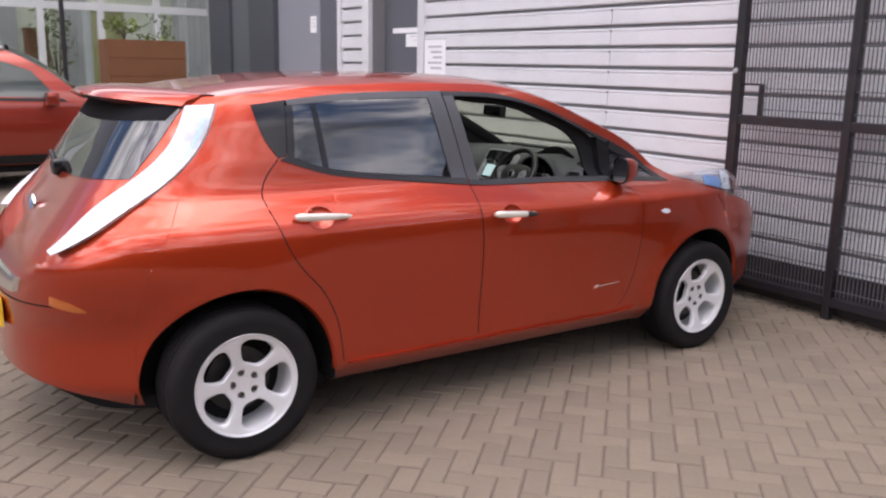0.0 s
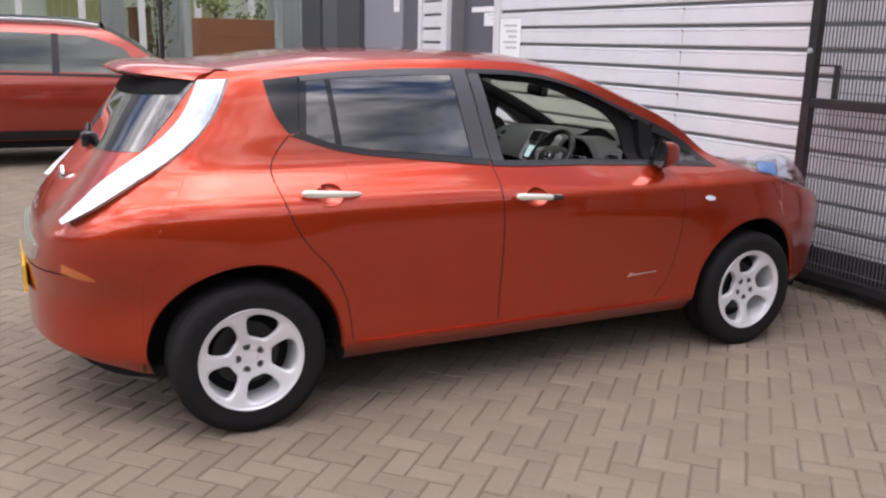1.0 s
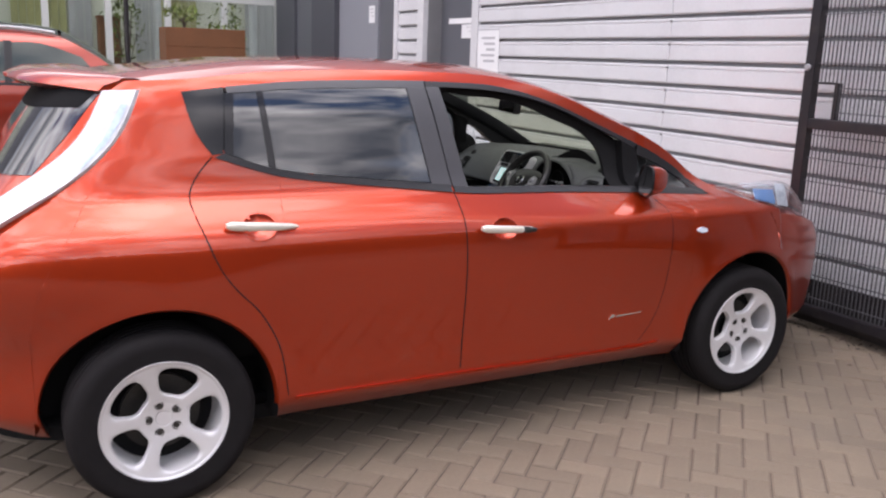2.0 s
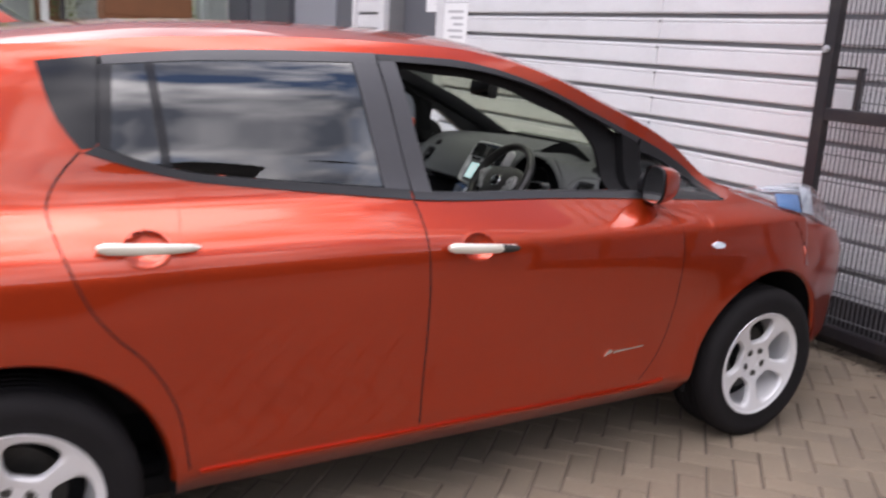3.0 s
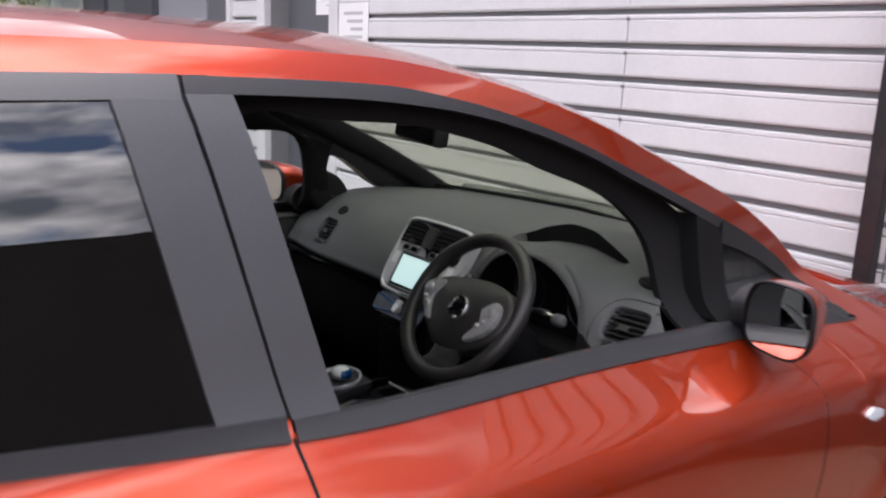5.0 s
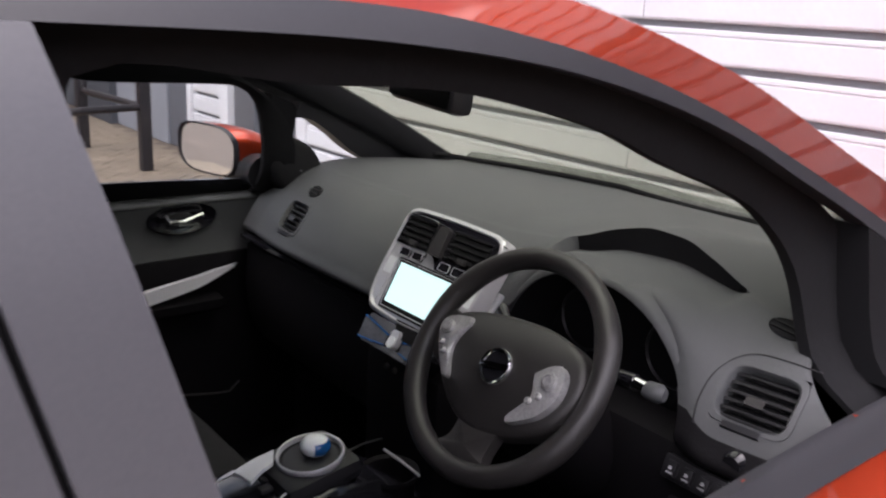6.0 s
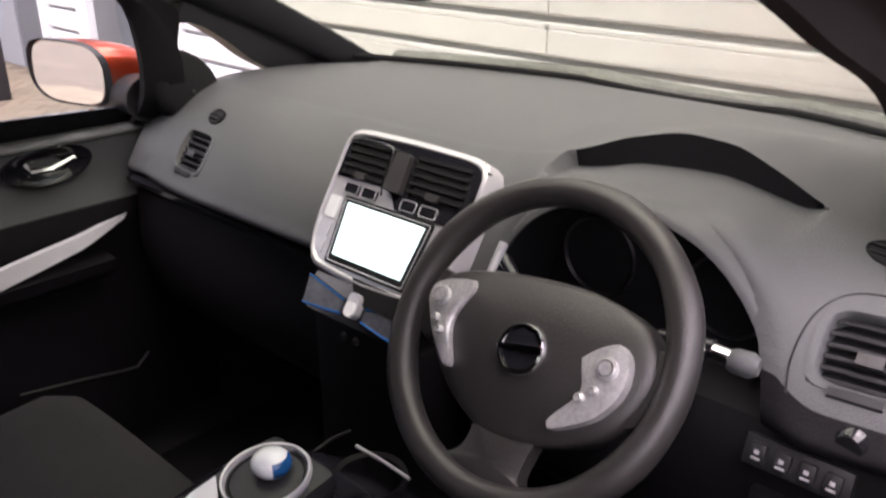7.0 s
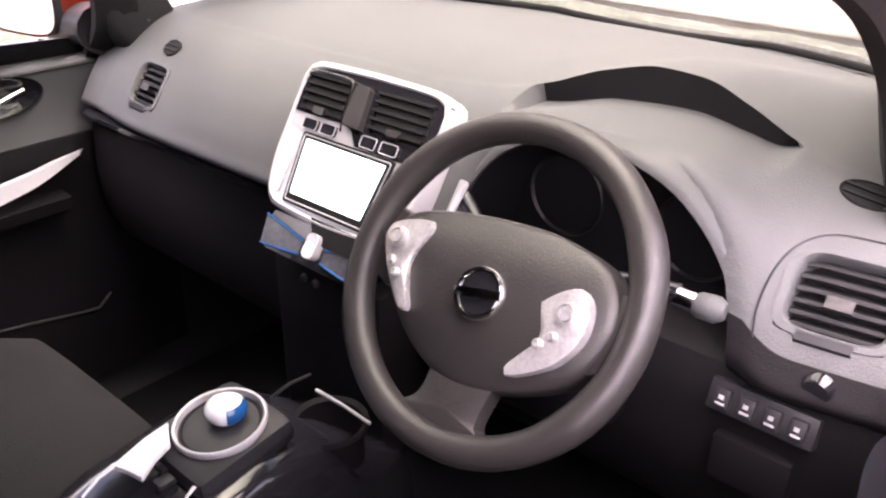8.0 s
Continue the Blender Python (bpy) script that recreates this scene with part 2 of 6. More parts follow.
def part(name, geo, material, parent, label="", smooth=True, angle=40):
    """One mesh object under a thing or a part. geo: (verts, faces) in world places."""
    verts, faces = geo
    ob = new(name, mesh_of(name, verts, faces, material, smooth, angle))
    if parent is not None:
        ob.parent = parent
        ob.matrix_parent_inverse = parent.matrix_world.inverted()
    if label:
        tagged(ob, label)
    return ob


def thing(name, place, label, category, group="", kind=""):
    ob = new(name)
    ob.empty_display_size = 0.1
    ob.matrix_world = Matrix.Translation(place)
    ob.location = place
    bpy.context.view_layer.update()
    return tagged(ob, label, category, group, kind)


def join(*geos):
    verts, faces = [], []
    for v, f in geos:
        k = len(verts)
        verts += list(v)
        faces += [tuple(i + k for i in q) for q in f]
    return verts, faces


def moved(geo, m):
    return [tuple(m @ Vector(v)) for v in geo[0]], geo[1]


def mirrored(geo):
    return [(x, -y, z) for x, y, z in geo[0]], [tuple(reversed(q)) for q in geo[1]]


def box(x0, x1, y0, y1, z0, z1, r=0.0):
    """A box with all edges chamfered by r."""
    if r <= 0:
        v = [(x, y, z) for x in (x0, x1) for y in (y0, y1) for z in (z0, z1)]
        return v, [(0, 1, 3, 2), (4, 6, 7, 5), (0, 4, 5, 1), (2, 3, 7, 6), (0, 2, 6, 4), (1, 5, 7, 3)]
    bm = bmesh.new()
    m = Matrix.Translation(((x0 + x1) / 2, (y0 + y1) / 2, (z0 + z1) / 2)) @ Matrix.Diagonal((x1 - x0, y1 - y0, z1 - z0, 1))
    bmesh.ops.create_cube(bm, size=1, matrix=m)
    bmesh.ops.bevel(bm, geom=bm.edges[:], offset=r, segments=2, profile=0.6, affect="EDGES")
    out = [tuple(v.co) for v in bm.verts], [tuple(v.index for v in f.verts) for f in bm.faces]
    bm.free()
    return out


def grid(rows, closed=False, flip=False):
    """A sheet through rows of points."""
    n, k = len(rows), len(rows[0])
    verts = [tuple(p) for r in rows for p in r]
    faces = []
    for i in range(n - 1):
        for j in range(k if closed else k - 1):
            q = (i * k + j, i * k + (j + 1) % k, (i + 1) * k + (j + 1) % k, (i + 1) * k + j)
            faces.append(q[::-1] if flip else q)
    return verts, faces


def slab(rows, back):
    """A closed plate: the sheet rows, and the same sheet moved by the vector (or per-point function) back."""
    n, k = len(rows), len(rows[0])
    fn = back if callable(back) else (lambda p: Vector(p) + Vector(back))
    rows2 = [[fn(p) for p in r] for r in rows]
    v1, f1 = grid(rows)
    v2, f2 = grid(rows2, flip=True)
    off = n * k
    faces = f1 + [tuple(i + off for i in q) for q in f2]
    rim = [j for j in range(k)] + [i * k + k - 1 for i in range(1, n)] + [(n - 1) * k + j for j in range(k - 2, -1, -1)] + [i * k for i in range(n - 2, 0, -1)]
    for a, b in zip(rim, rim[1:] + rim[:1]):
        faces.append((b, a, a + off, b + off))
    return v1 + v2, faces


def along(points, n):
    """n points evenly along a polyline, rounded by a smooth curve through its points."""
    pts = [Vector(p) for p in points]
    if len(pts) > 2:
        fine = []
        for i in range(len(pts) - 1):
            p0, p1, p2, p3 = pts[max(i - 1, 0)], pts[i], pts[i + 1], pts[min(i + 2, len(pts) - 1)]
            for s in range(8):
                t = s / 8
                fine.append(0.5 * (2 * p1 + (p2 - p0) * t + (2 * p0 - 5 * p1 + 4 * p2 - p3) * t * t + (3 * p1 - p0 - 3 * p2 + p3) * t ** 3))
        pts = fine + [pts[-1]]
    d = [0.0]
    for a, b in zip(pts, pts[1:]):
        d.append(d[-1] + (b - a).length)
    arr = np.array([list(p) for p in pts])
    s = np.linspace(0, d[-1], n)
    return [Vector([np.interp(v, d, arr[:, c]) for c in range(arr.shape[1])]) for v in s]


def coons(bottom, top, nu, nv, left=None, right=None):
    """A plane patch between four boundary curves, as rows of 2D points (bottom row first)."""
    B, T = along(bottom, nu), along(top, nu)
    L = along(left or [bottom[0], top[0]], nv)
    R = along(right or [bottom[-1], top[-1]], nv)
    rows = []
    for j in range(nv):
        v = j / (nv - 1)
        row = []
        for i in range(nu):
            u = i / (nu - 1)
            p = (1 - v) * B[i] + v * T[i] + (1 - u) * L[j] + u * R[j]
            p -= (1 - u) * (1 - v) * B[0] + u * (1 - v) * B[-1] + (1 - u) * v * T[0] + u * v * T[-1]
            row.append(p)
        rows.append(row)
    return rows


def tube(points, r, n=10, closed=False, caps=True, squash=1.0, up=(0, 0, 1)):
    """A round bar along a path; r may be a list."""
    pts = [Vector(p) for p in points]
    rows = []
    k = len(pts)
    for i, p in enumerate(pts):
        a = pts[(i - 1) % k] if closed or i > 0 else p
        b = pts[(i + 1) % k] if closed or i < k - 1 else p
        d = (b - a).normalized()
        s = d.cross(Vector(up))
        s = (s if s.length > 1e-4 else d.cross(Vector((1, 0.2, 0)))).normalized()
        t = s.cross(d)
        rr = r[i] if isinstance(r, (list, tuple)) else r
        rows.append([p + rr * (math.cos(q) * s + squash * math.sin(q) * t) for q in (2 * math.pi * j / n for j in range(n))])
    if closed:
        rows.append(rows[0])
    v, f = grid(rows, closed=True)
    if caps and not closed:
        f.append(tuple(range(n - 1, -1, -1)))
        f.append(tuple((k - 1) * n + j for j in range(n)))
    return v, f


def lathe(profile, n=48, axis="y", centre=(0, 0, 0)):
    """A turned shape: profile of (radius, along) about an axis through centre."""
    rows = []
    for r, h in profile:
        ring = []
        for j in range(n):
            q = 2 * math.pi * j / n
            a, b = r * math.cos(q), r * math.sin(q)
            p = {"y": (a, h, b), "z": (a, b, h), "x": (h, a, b)}[axis]
            ring.append(Vector(p) + Vector(centre))
        rows.append(ring)
    return grid(rows, closed=True, flip=axis == "z")


def pchip(xs, ys):
    """A smooth curve through values that never overshoots."""
    xs, ys = np.array(xs, float), np.array(ys, float)
    h, d = np.diff(xs), np.diff(ys) / np.diff(xs)
    m = np.zeros(len(xs))
    m[0], m[-1] = d[0], d[-1]
    for i in range(1, len(xs) - 1):
        if d[i - 1] * d[i] > 0:
            w1, w2 = 2 * h[i] + h[i - 1], h[i] + 2 * h[i - 1]
            m[i] = (w1 + w2) / (w1 / d[i - 1] + w2 / d[i])

    def f(x):
        x = min(max(x, xs[0]), xs[-1])
        i = min(int(np.searchsorted(xs, x, side="right")) - 1, len(xs) - 2)
        t = (x - xs[i]) / h[i]
        return float((2 * t**3 - 3 * t**2 + 1) * ys[i] + (t**3 - 2 * t**2 + t) * h[i] * m[i] + (-2 * t**3 + 3 * t**2) * ys[i + 1] + (t**3 - t**2) * h[i] * m[i + 1])

    return f


def inside(poly, x, y):
    hit = False
    for (x0, y0), (x1, y1) in zip(poly, poly[1:] + poly[:1]):
        if (y0 > y) != (y1 > y) and x < (x1 - x0) * (y - y0) / (y1 - y0) + x0:
            hit = not hit
    return hit

# ---- ground ----
ground = part("ground", grid([[(x, y, -0.0055) for x in (-400, -60, -12, -5, 0, 5, 60, 400)] for y in (-400, -60, -12, -5, 0, 5, 60, 400)]), JOINT, None, smooth=False)
tagged(ground, "paved yard of block paving with sandy joints", "ground", kind="structure")

# ---- clad wall before the car: rows of interlocking horizontal planks ----
WALL_X, PITCH, ROW0 = 4.09, 0.1675, 0.0785


def wall_box(name, x0, x1, y0, y1, z0, z1, material, label, category="wall", r=0.004):
    return tagged(part(name, box(x0, x1, y0, y1, z0, z1, r), material, None, smooth=False), label, category, kind="structure")


clad_wall = wall_box("wall_east", WALL_X + 0.035, WALL_X + 0.25, -4.4, 4.40, 0.0, 3.75, GROOVE, "pale grey wall clad in horizontal metal planks")


def plank_mesh(y0, y1, name="panel"):
    """One plank: flat face, rolled lower edge, a fine score above the joint; runs along y, foot at z 0."""
    prof = [(0.034, 0.008), (0.010, 0.008), (0.002, 0.014), (0.0, 0.022), (0.0, 0.116), (0.006, 0.119), (0.006, 0.124), (0.0, 0.127), (0.0, 0.141), (0.002, 0.1455), (0.008, 0.147), (0.034, 0.147)]
    rows = [[(x, y, z) for x, z in prof] for y in (y0, y1)]
    v, f = grid(rows, flip=True)
    n = len(prof)
    f += [tuple(range(n)), tuple(range(2 * n - 1, n - 1, -1))]
    return mesh_of(name, v, f, CLAD, False)


def planks(parent, bays, rows, x):
    for y0, y1 in bays:
        me = plank_mesh(y0 + 0.0015, y1 - 0.0015)
        for k in rows:
            ob = new("panel", me)
            ob.parent = parent
            ob.matrix_parent_inverse = parent.matrix_world.inverted()
            ob.location = (x, 0, ROW0 + PITCH * k)


wall_box("plinth", WALL_X - 0.03, WALL_X + 0.033, -4.4, 4.40, 0.0, 0.075, PLINTH, "dirty dark concrete plinth under the clad wall")
jamb = wall_box("trim", WALL_X - 0.012, WALL_X + 0.031, 4.265, 4.40, 0.08, 3.75, CLAD, "white painted metal jamb of the clad wall", "trim")

# further along: recess, clad strip, grey panels, charcoal columns
wall_box("wall_recess", 4.30, 4.5, 4.40, 5.50, 0, 3.75, DARKGREY, "dark grey recessed wall panel")
strip_wall = wall_box("wall_strip", WALL_X + 0.035, WALL_X + 0.4, 5.50, 6.33, 0, 3.75, GROOVE, "narrow strip of wall clad in pale planks between jambs")
for y0, y1 in ((5.50, 5.66), (6.25, 6.33)):
    wall_box("trim", WALL_X - 0.03, WALL_X + 0.034, y0, y1, 0, 3.75, CLAD, "pale grey metal jamb beside the clad strip", "trim")
wall_box("wall_grey_dark", WALL_X + 0.05, WALL_X + 0.4, 6.33, 6.95, 0, 3.75, DARKGREY, "dark grey smooth wall panel")
wall_box("wall_grey", WALL_X + 0.03, WALL_X + 0.4, 6.95, 8.36, 0, 3.75, GREYWALL, "mid grey smooth wall panel")
wall_box("column_1", WALL_X - 0.05, WALL_X + 0.45, 8.36, 9.35, 0, 3.75, CHAR, "charcoal grey rendered column")
wall_box("column_2", WALL_X + 0.02, WALL_X + 0.45, 9.35, 10.25, 0, 3.75, DARKGREY, "dark grey rendered wall between columns")
wall_box("column_3", WALL_X - 0.03, WALL_X + 0.45, 10.25, 11.25, 0, 3.75, CHAR, "charcoal grey rendered corner column")
wall_box("wall_upper", WALL_X - 0.05, WALL_X + 6.0, 2.5, 11.4, 3.75, 6.2, GREYWALL, "mid grey upper wall of the workshop")


def notice(x, y0, y1, z0, z1, label, lines, band=None):
    n = thing("notice", (x, (y0 + y1) / 2, z0), label, "notice")
    part("sheet", box(x - 0.004, x, y0, y1, z0, z1), PAPER, n, smooth=False)
    for k in range(lines):
        z = z1 - (z1 - z0) * (0.22 + 0.62 * k / max(1, lines))
        part("print_line", box(x - 0.0052, x - 0.0041, y0 + 0.18 * (y1 - y0), y1 - (0.18 + 0.12 * (k % 3)) * (y1 - y0), z, z + 0.05 * (z1 - z0)), INK, n, smooth=False)
    if band:
        part("top_band", box(x - 0.0056, x - 0.0042, y0, y1, z1 - 0.014, z1 - 0.004), INK, n, smooth=False)
    return n


notice(WALL_X - 0.003, 3.83, 4.25, 1.40, 1.86, "white paper notice with grey print on the clad wall", 5, True)
notice(4.296, 4.42, 4.99, 1.78, 1.93, "pale grey sign plate with grey print on the recess", 2)
notice(4.296, 4.62, 4.70, 1.40, 1.62, "small white label on the dark recess", 1)
notice(WALL_X + 0.027, 7.05, 7.24, 1.98, 2.20, "white paper notice on the grey wall panel", 3)
notice(4.296, 4.74, 5.30, 1.94, 2.0, "thin pale strip above the sign", 0)

# ---- glazed showroom front across the yard ----
GY = 11.3
wall_box("wall_glazed_sill", -14, 4.04, GY, GY + 0.25, 0, 0.5, GREYWALL, "low grey sill wall under the showroom glazing")
wall_box("wall_glazed_head", -14, 4.04, GY, GY + 0.25, 3.6, 6.2, GREYWALL, "grey wall above the showroom glazing")
# backdrop behind the panes; its tint stands for trees mirrored in them
wall_box("wall_showroom", -14, 7.5, GY + 2.6, GY + 2.8, 0, 6, FARWALL, "pale yellow-green backdrop added for reflections in the showroom glass")
wall_box("floor_showroom", -14, 7.5, GY + 0.25, GY + 2.6, 0, 0.04, GREYWALL, "grey floor inside the showroom", "floor")


def window_bay(x0, x1, n):
    w = thing("window_%d" % n, ((x0 + x1) / 2, GY, 0.5), "tall white framed showroom window with a transom", "window", kind="structure")
    part("frame", box(x0, x0 + 0.10, GY - 0.03, GY + 0.10, 0.5, 3.6, 0.006), ALU, w, smooth=False)
    part("transom", box(x0 + 0.10, x1, GY - 0.02, GY + 0.08, 2.34, 2.46, 0.006), ALU, w, smooth=False)
    part("transom", box(x0 + 0.10, x1, GY - 0.02, GY + 0.08, 0.98, 1.05, 0.006), ALU, w, smooth=False)
    for z0, z1 in ((0.5, 0.98), (1.05, 2.34), (2.46, 3.6)):
        part("pane", box(x0 + 0.10, x1, GY + 0.02, GY + 0.03, z0, z1), GLASS, w, smooth=False).visible_shadow = False


for i in range(14):
    window_bay(4.04 - 0.92 * (i + 1), 4.04 - 0.92 * i, i + 1)


def shrub(x, y, z, w, h, count, name="shrub", label="leafy green shrub added for greenery reflected in the showroom glass"):
    """Trunk, limbs and a ragged crown of single leaves."""
    rnd = random.Random(int(x * 100 + y * 7))
    s = thing(name, (x, y, z), label, "plant")
    limbs = [tube([(x, y, z), (x + 0.02, y, z + h * 0.35), (x, y, z + h * 0.6)], [0.03, 0.024, 0.016], 7)]
    tips = []
    for k in range(9):
        q, e = rnd.uniform(0, 6.28), rnd.uniform(0.3, 1.0)
        tip = Vector((x + w * 0.5 * e * math.cos(q), y + w * 0.4 * e * math.sin(q), z + h * rnd.uniform(0.5, 0.97)))
        tips.append(tip)
        limbs.append(tube([(x, y, z + h * rnd.uniform(0.2, 0.5)), tip], [0.012, 0.004], 5))
    part("trunk", join(*limbs), BARK, s)
    verts, faces = [], []
    for k in range(count):
        c = rnd.choice(tips) + Vector((rnd.gauss(0, w * 0.13), rnd.gauss(0, w * 0.12), rnd.gauss(0, h * 0.10)))
        a, b = Vector((rnd.gauss(0, 1), rnd.gauss(0, 1), rnd.gauss(0, 1))).normalized(), Vector((rnd.gauss(0, 1), rnd.gauss(0, 1), rnd.gauss(0, 1))).normalized()
        L = rnd.uniform(0.03, 0.065)
        i = len(verts)
        verts += [c - a * L, c + b * L * 0.45, c + a * L, c - b * L * 0.45]
        faces.append((i, i + 1, i + 2, i + 3))
    part("crown", (verts, faces), LEAF, s, smooth=False)


# shrubs added behind the glass in place of the greenery it reflects
for x, y, h in ((1.75, 12.6, 2.5), (3.55, 12.9, 2.3)):
    shrub(x, y, 0.04, 0.6, h, 420)


def blind(x0, x1, z1, material, label):
    """An added panel of upright slats on the showroom's back wall, with a head rail."""
    b = thing("blind", ((x0 + x1) / 2, GY + 2.55, 0.04), label, "blind")
    part("head_rail", box(x0, x1, GY + 2.50, GY + 2.58, z1, z1 + 0.06, 0.004), ALU, b, smooth=False)
    n = max(2, int((x1 - x0) / 0.13))
    for k in range(n):
        a = x0 + (x1 - x0) * k / n
        part("slat", box(a, a + (x1 - x0) / n - 0.008, GY + 2.53 + 0.012 * (k % 2), GY + 2.55 + 0.012 * (k % 2), 0.04, z1, 0.002), material, b, smooth=False)


# added panels: olive ones give the glass its green-yellow tree reflections
for x0, x1, z1, material, label in ((-1.9, -1.1, 3.1, OLIVE, "olive green slatted panel added for trees reflected in the showroom glass"), (0.0, 0.92, 3.1, OLIVE, "olive green slatted panel added for trees reflected in the showroom glass"), (2.55, 3.25, 2.5, OLIVE, "olive green slatted panel added for trees reflected in the showroom glass"), (0.95, 1.35, 3.1, PALEPANEL, "grey slatted panel added behind the showroom glass"), (2.1, 2.5, 3.1, PALEPANEL, "grey slatted panel added behind the showroom glass"), (4.2, 5.2, 3.1, PALEPANEL, "grey slatted panel added behind the showroom glass")):
    blind(x0, x1, z1, material, label)
cupboard = thing("cupboard", (1.55, 13.3, 0.04), "dark brown wooden cupboard inside the showroom", "cupboard")
part("body", box(1.38, 1.74, 13.1, 13.5, 0.04, 2.05, 0.01), CARD, cupboard)
part("top", box(1.36, 1.76, 13.08, 13.52, 2.05, 2.09, 0.006), CARD, cupboard)
part("door", box(1.40, 1.72, 13.085, 13.098, 0.10, 2.0, 0.004), CARD, cupboard)
for x in (-2.3, 2.32, 4.05):
    col = thing("column", (x, GY + 1.4, 0.04), "round white column inside the showroom", "column")
    part("shaft", tube([(x, GY + 1.4, 0.12), (x, GY + 1.4, 3.6)], 0.07, 16), ALU, col)
    part("foot", lathe([(0.0, 0.04), (0.12, 0.04), (0.12, 0.10), (0.075, 0.13)], 20, "z", (x, GY + 1.4, 0.0)), ALU, col)

# brown boarded crate with rough top, before the glazing
crate = thing("crate", (2.36, 9.3, 0), "tall brown timber boarded planter in front of the glazing", "planter")
for k in range(7):
    part("board", box(1.80, 2.92, 9.02, 9.06, 0.02 + 0.262 * k, 0.278 + 0.262 * k, 0.004), CARD, crate, smooth=False)
part("side_board", box(1.80, 1.84, 9.06, 9.56, 0.02, 1.85, 0.004), CARD, crate, smooth=False)
part("side_board", box(2.88, 2.92, 9.06, 9.56, 0.02, 1.85, 0.004), CARD, crate, smooth=False)
part("back_board", box(1.84, 2.88, 9.52, 9.56, 0.02, 1.83, 0.004), CARD, crate, smooth=False)
part("soil", box(1.85, 2.87, 9.07, 9.51, 1.70, 1.78, 0.004), LITTER, crate, smooth=False)
shrub(2.1, 9.3, 1.78, 0.45, 0.35, 150, "shrub", "small ragged plant in the timber planter")
shrub(2.85, 9.75, 0.0, 0.6, 1.95, 260, "shrub", "thin ragged shrub beside the timber planter")
pole = thing("post", (1.45, 10.2, 0), "thin dark metal pole in front of the glazing", "post")
part("shaft", tube([(1.45, 10.2, 0), (1.45, 10.2, 3.4)], 0.035, 10), STEEL, pole)
part("base_plate", box(1.35, 1.55, 10.1, 10.3, 0, 0.02, 0.003), STEEL, pole, smooth=False)

# low black steel barrier beyond the car
barrier = thing("barrier", (3.2, 5.8, 0), "low black steel barrier of posts and one rail", "barrier")
for x, y in ((3.48, 5.80), (2.79, 5.62), (3.36, 7.03)):
    part("post", box(x - 0.045, x + 0.045, y - 0.045, y + 0.045, 0, 0.95, 0.008), STEEL, barrier, smooth=False)
part("rail", tube([(3.44, 5.79, 0.52), (2.83, 5.63, 0.52)], 0.03, 10), STEEL, barrier)
part("rail", tube([(3.47, 5.85, 0.52), (3.37, 6.98, 0.52)], 0.03, 10), STEEL, barrier)

# ---- black steel mesh gate before the clad wall ----
GX = 3.93
gate = thing("mesh_gate", (GX, -0.9, 0), "black steel gate with fine wire mesh against the clad wall", "gate")
POSTS = (-0.075, -0.90, -1.72, -2.54, -3.36, -4.18)
for y in POSTS:
    w, y = (0.034, y + 0.021) if y == POSTS[0] else (0.027, y)
    part("post", box(GX - 0.03, GX + 0.03, y - w, y + w, 0.0, 2.7, 0.005), STEEL, gate, smooth=False)
for y0, y1 in zip(POSTS[1:], POSTS):
    for z, h in ((0.12, 0.03), (1.245, 0.032), (2.62, 0.03)):
        part("rail", box(GX - 0.03, GX + 0.03, y0 + 0.028, y1 - (0.014 if y1 == POSTS[0] else 0.028), z - h, z + h, 0.005), STEEL, gate, smooth=False)
    wires = []
    cut = -0.235 if y1 == POSTS[0] else 9
    k = int((y1 - y0 - 0.08) / 0.027)
    for i in range(k + 1):
        y = y0 + 0.045 + 0.027 * i
        for z0, z1 in (((0.15, 1.213),) if cut < y else ((0.15, 1.213), (1.277, 2.59))) + (((1.49, 2.59),) if cut < y else ()):
            wires.append(box(GX - 0.0035, GX + 0.0035, y - 0.0028, y + 0.0028, z0, z1))
    for j in range(18):
        z = 0.2 + 0.14 * j
        if abs(z - 1.245) > 0.04:
            ye = (cut if 1.277 < z < 1.48 else 9)
            wires.append(box(GX - 0.010, GX - 0.0036, y0 + 0.028, min(y1 - 0.028, ye), z - 0.003, z + 0.003))
    part("mesh_panel", join(*wires), GALV, gate, smooth=False)
part("kick_board", box(GX + 0.035, GX + 0.055, -4.20, -0.06, 0.03, 0.30, 0.004), STEEL, gate, "black steel board along the gate's foot", smooth=False)
part("latch_bar", box(GX - 0.02, GX + 0.02, -0.262, -0.236, 1.277, 1.49, 0.004), STEEL, gate, smooth=False)
part("latch_plate", box(GX - 0.012, GX + 0.012, -0.236, -0.090, 1.478, 1.492, 0.002), STEEL, gate, smooth=False)
part("bolt_head", lathe([(0.0, -0.012), (0.016, -0.010), (0.020, 0.0), (0.020, 0.006)], 16, "x", (GX - 0.034, -0.045, 1.575)), SILVER, gate, "bright bolt head")

# plain walls and far ground that close the yard behind the camera
wall_box("wall_far_south", -40, 40, -14.4, -14.0, 0, 5.0, HEDGE, "plain dark building side across the yard")
wall_box("wall_far_west", -30.4, -30, -24, 30, 0, 4.0, HEDGE, "low dark far building edge at the yard end")

# ---- the hatchback: rear axle at x 0, nose to +x ----
half_w = pchip([0.15, 0.20, 0.27, 0.304, 0.330, 0.360, 0.45, 0.55, 0.70, 0.80, 0.88, 0.94, 1.0, 1.06, 1.2, 1.35, 1.44, 1.50, 1.56], [0.70, 0.735, 0.806, 0.834, 0.844, 0.847, 0.850, 0.859, 0.874, 0.880, 0.875, 0.857, 0.816, 0.764, 0.726, 0.688, 0.652, 0.600, 0.50])
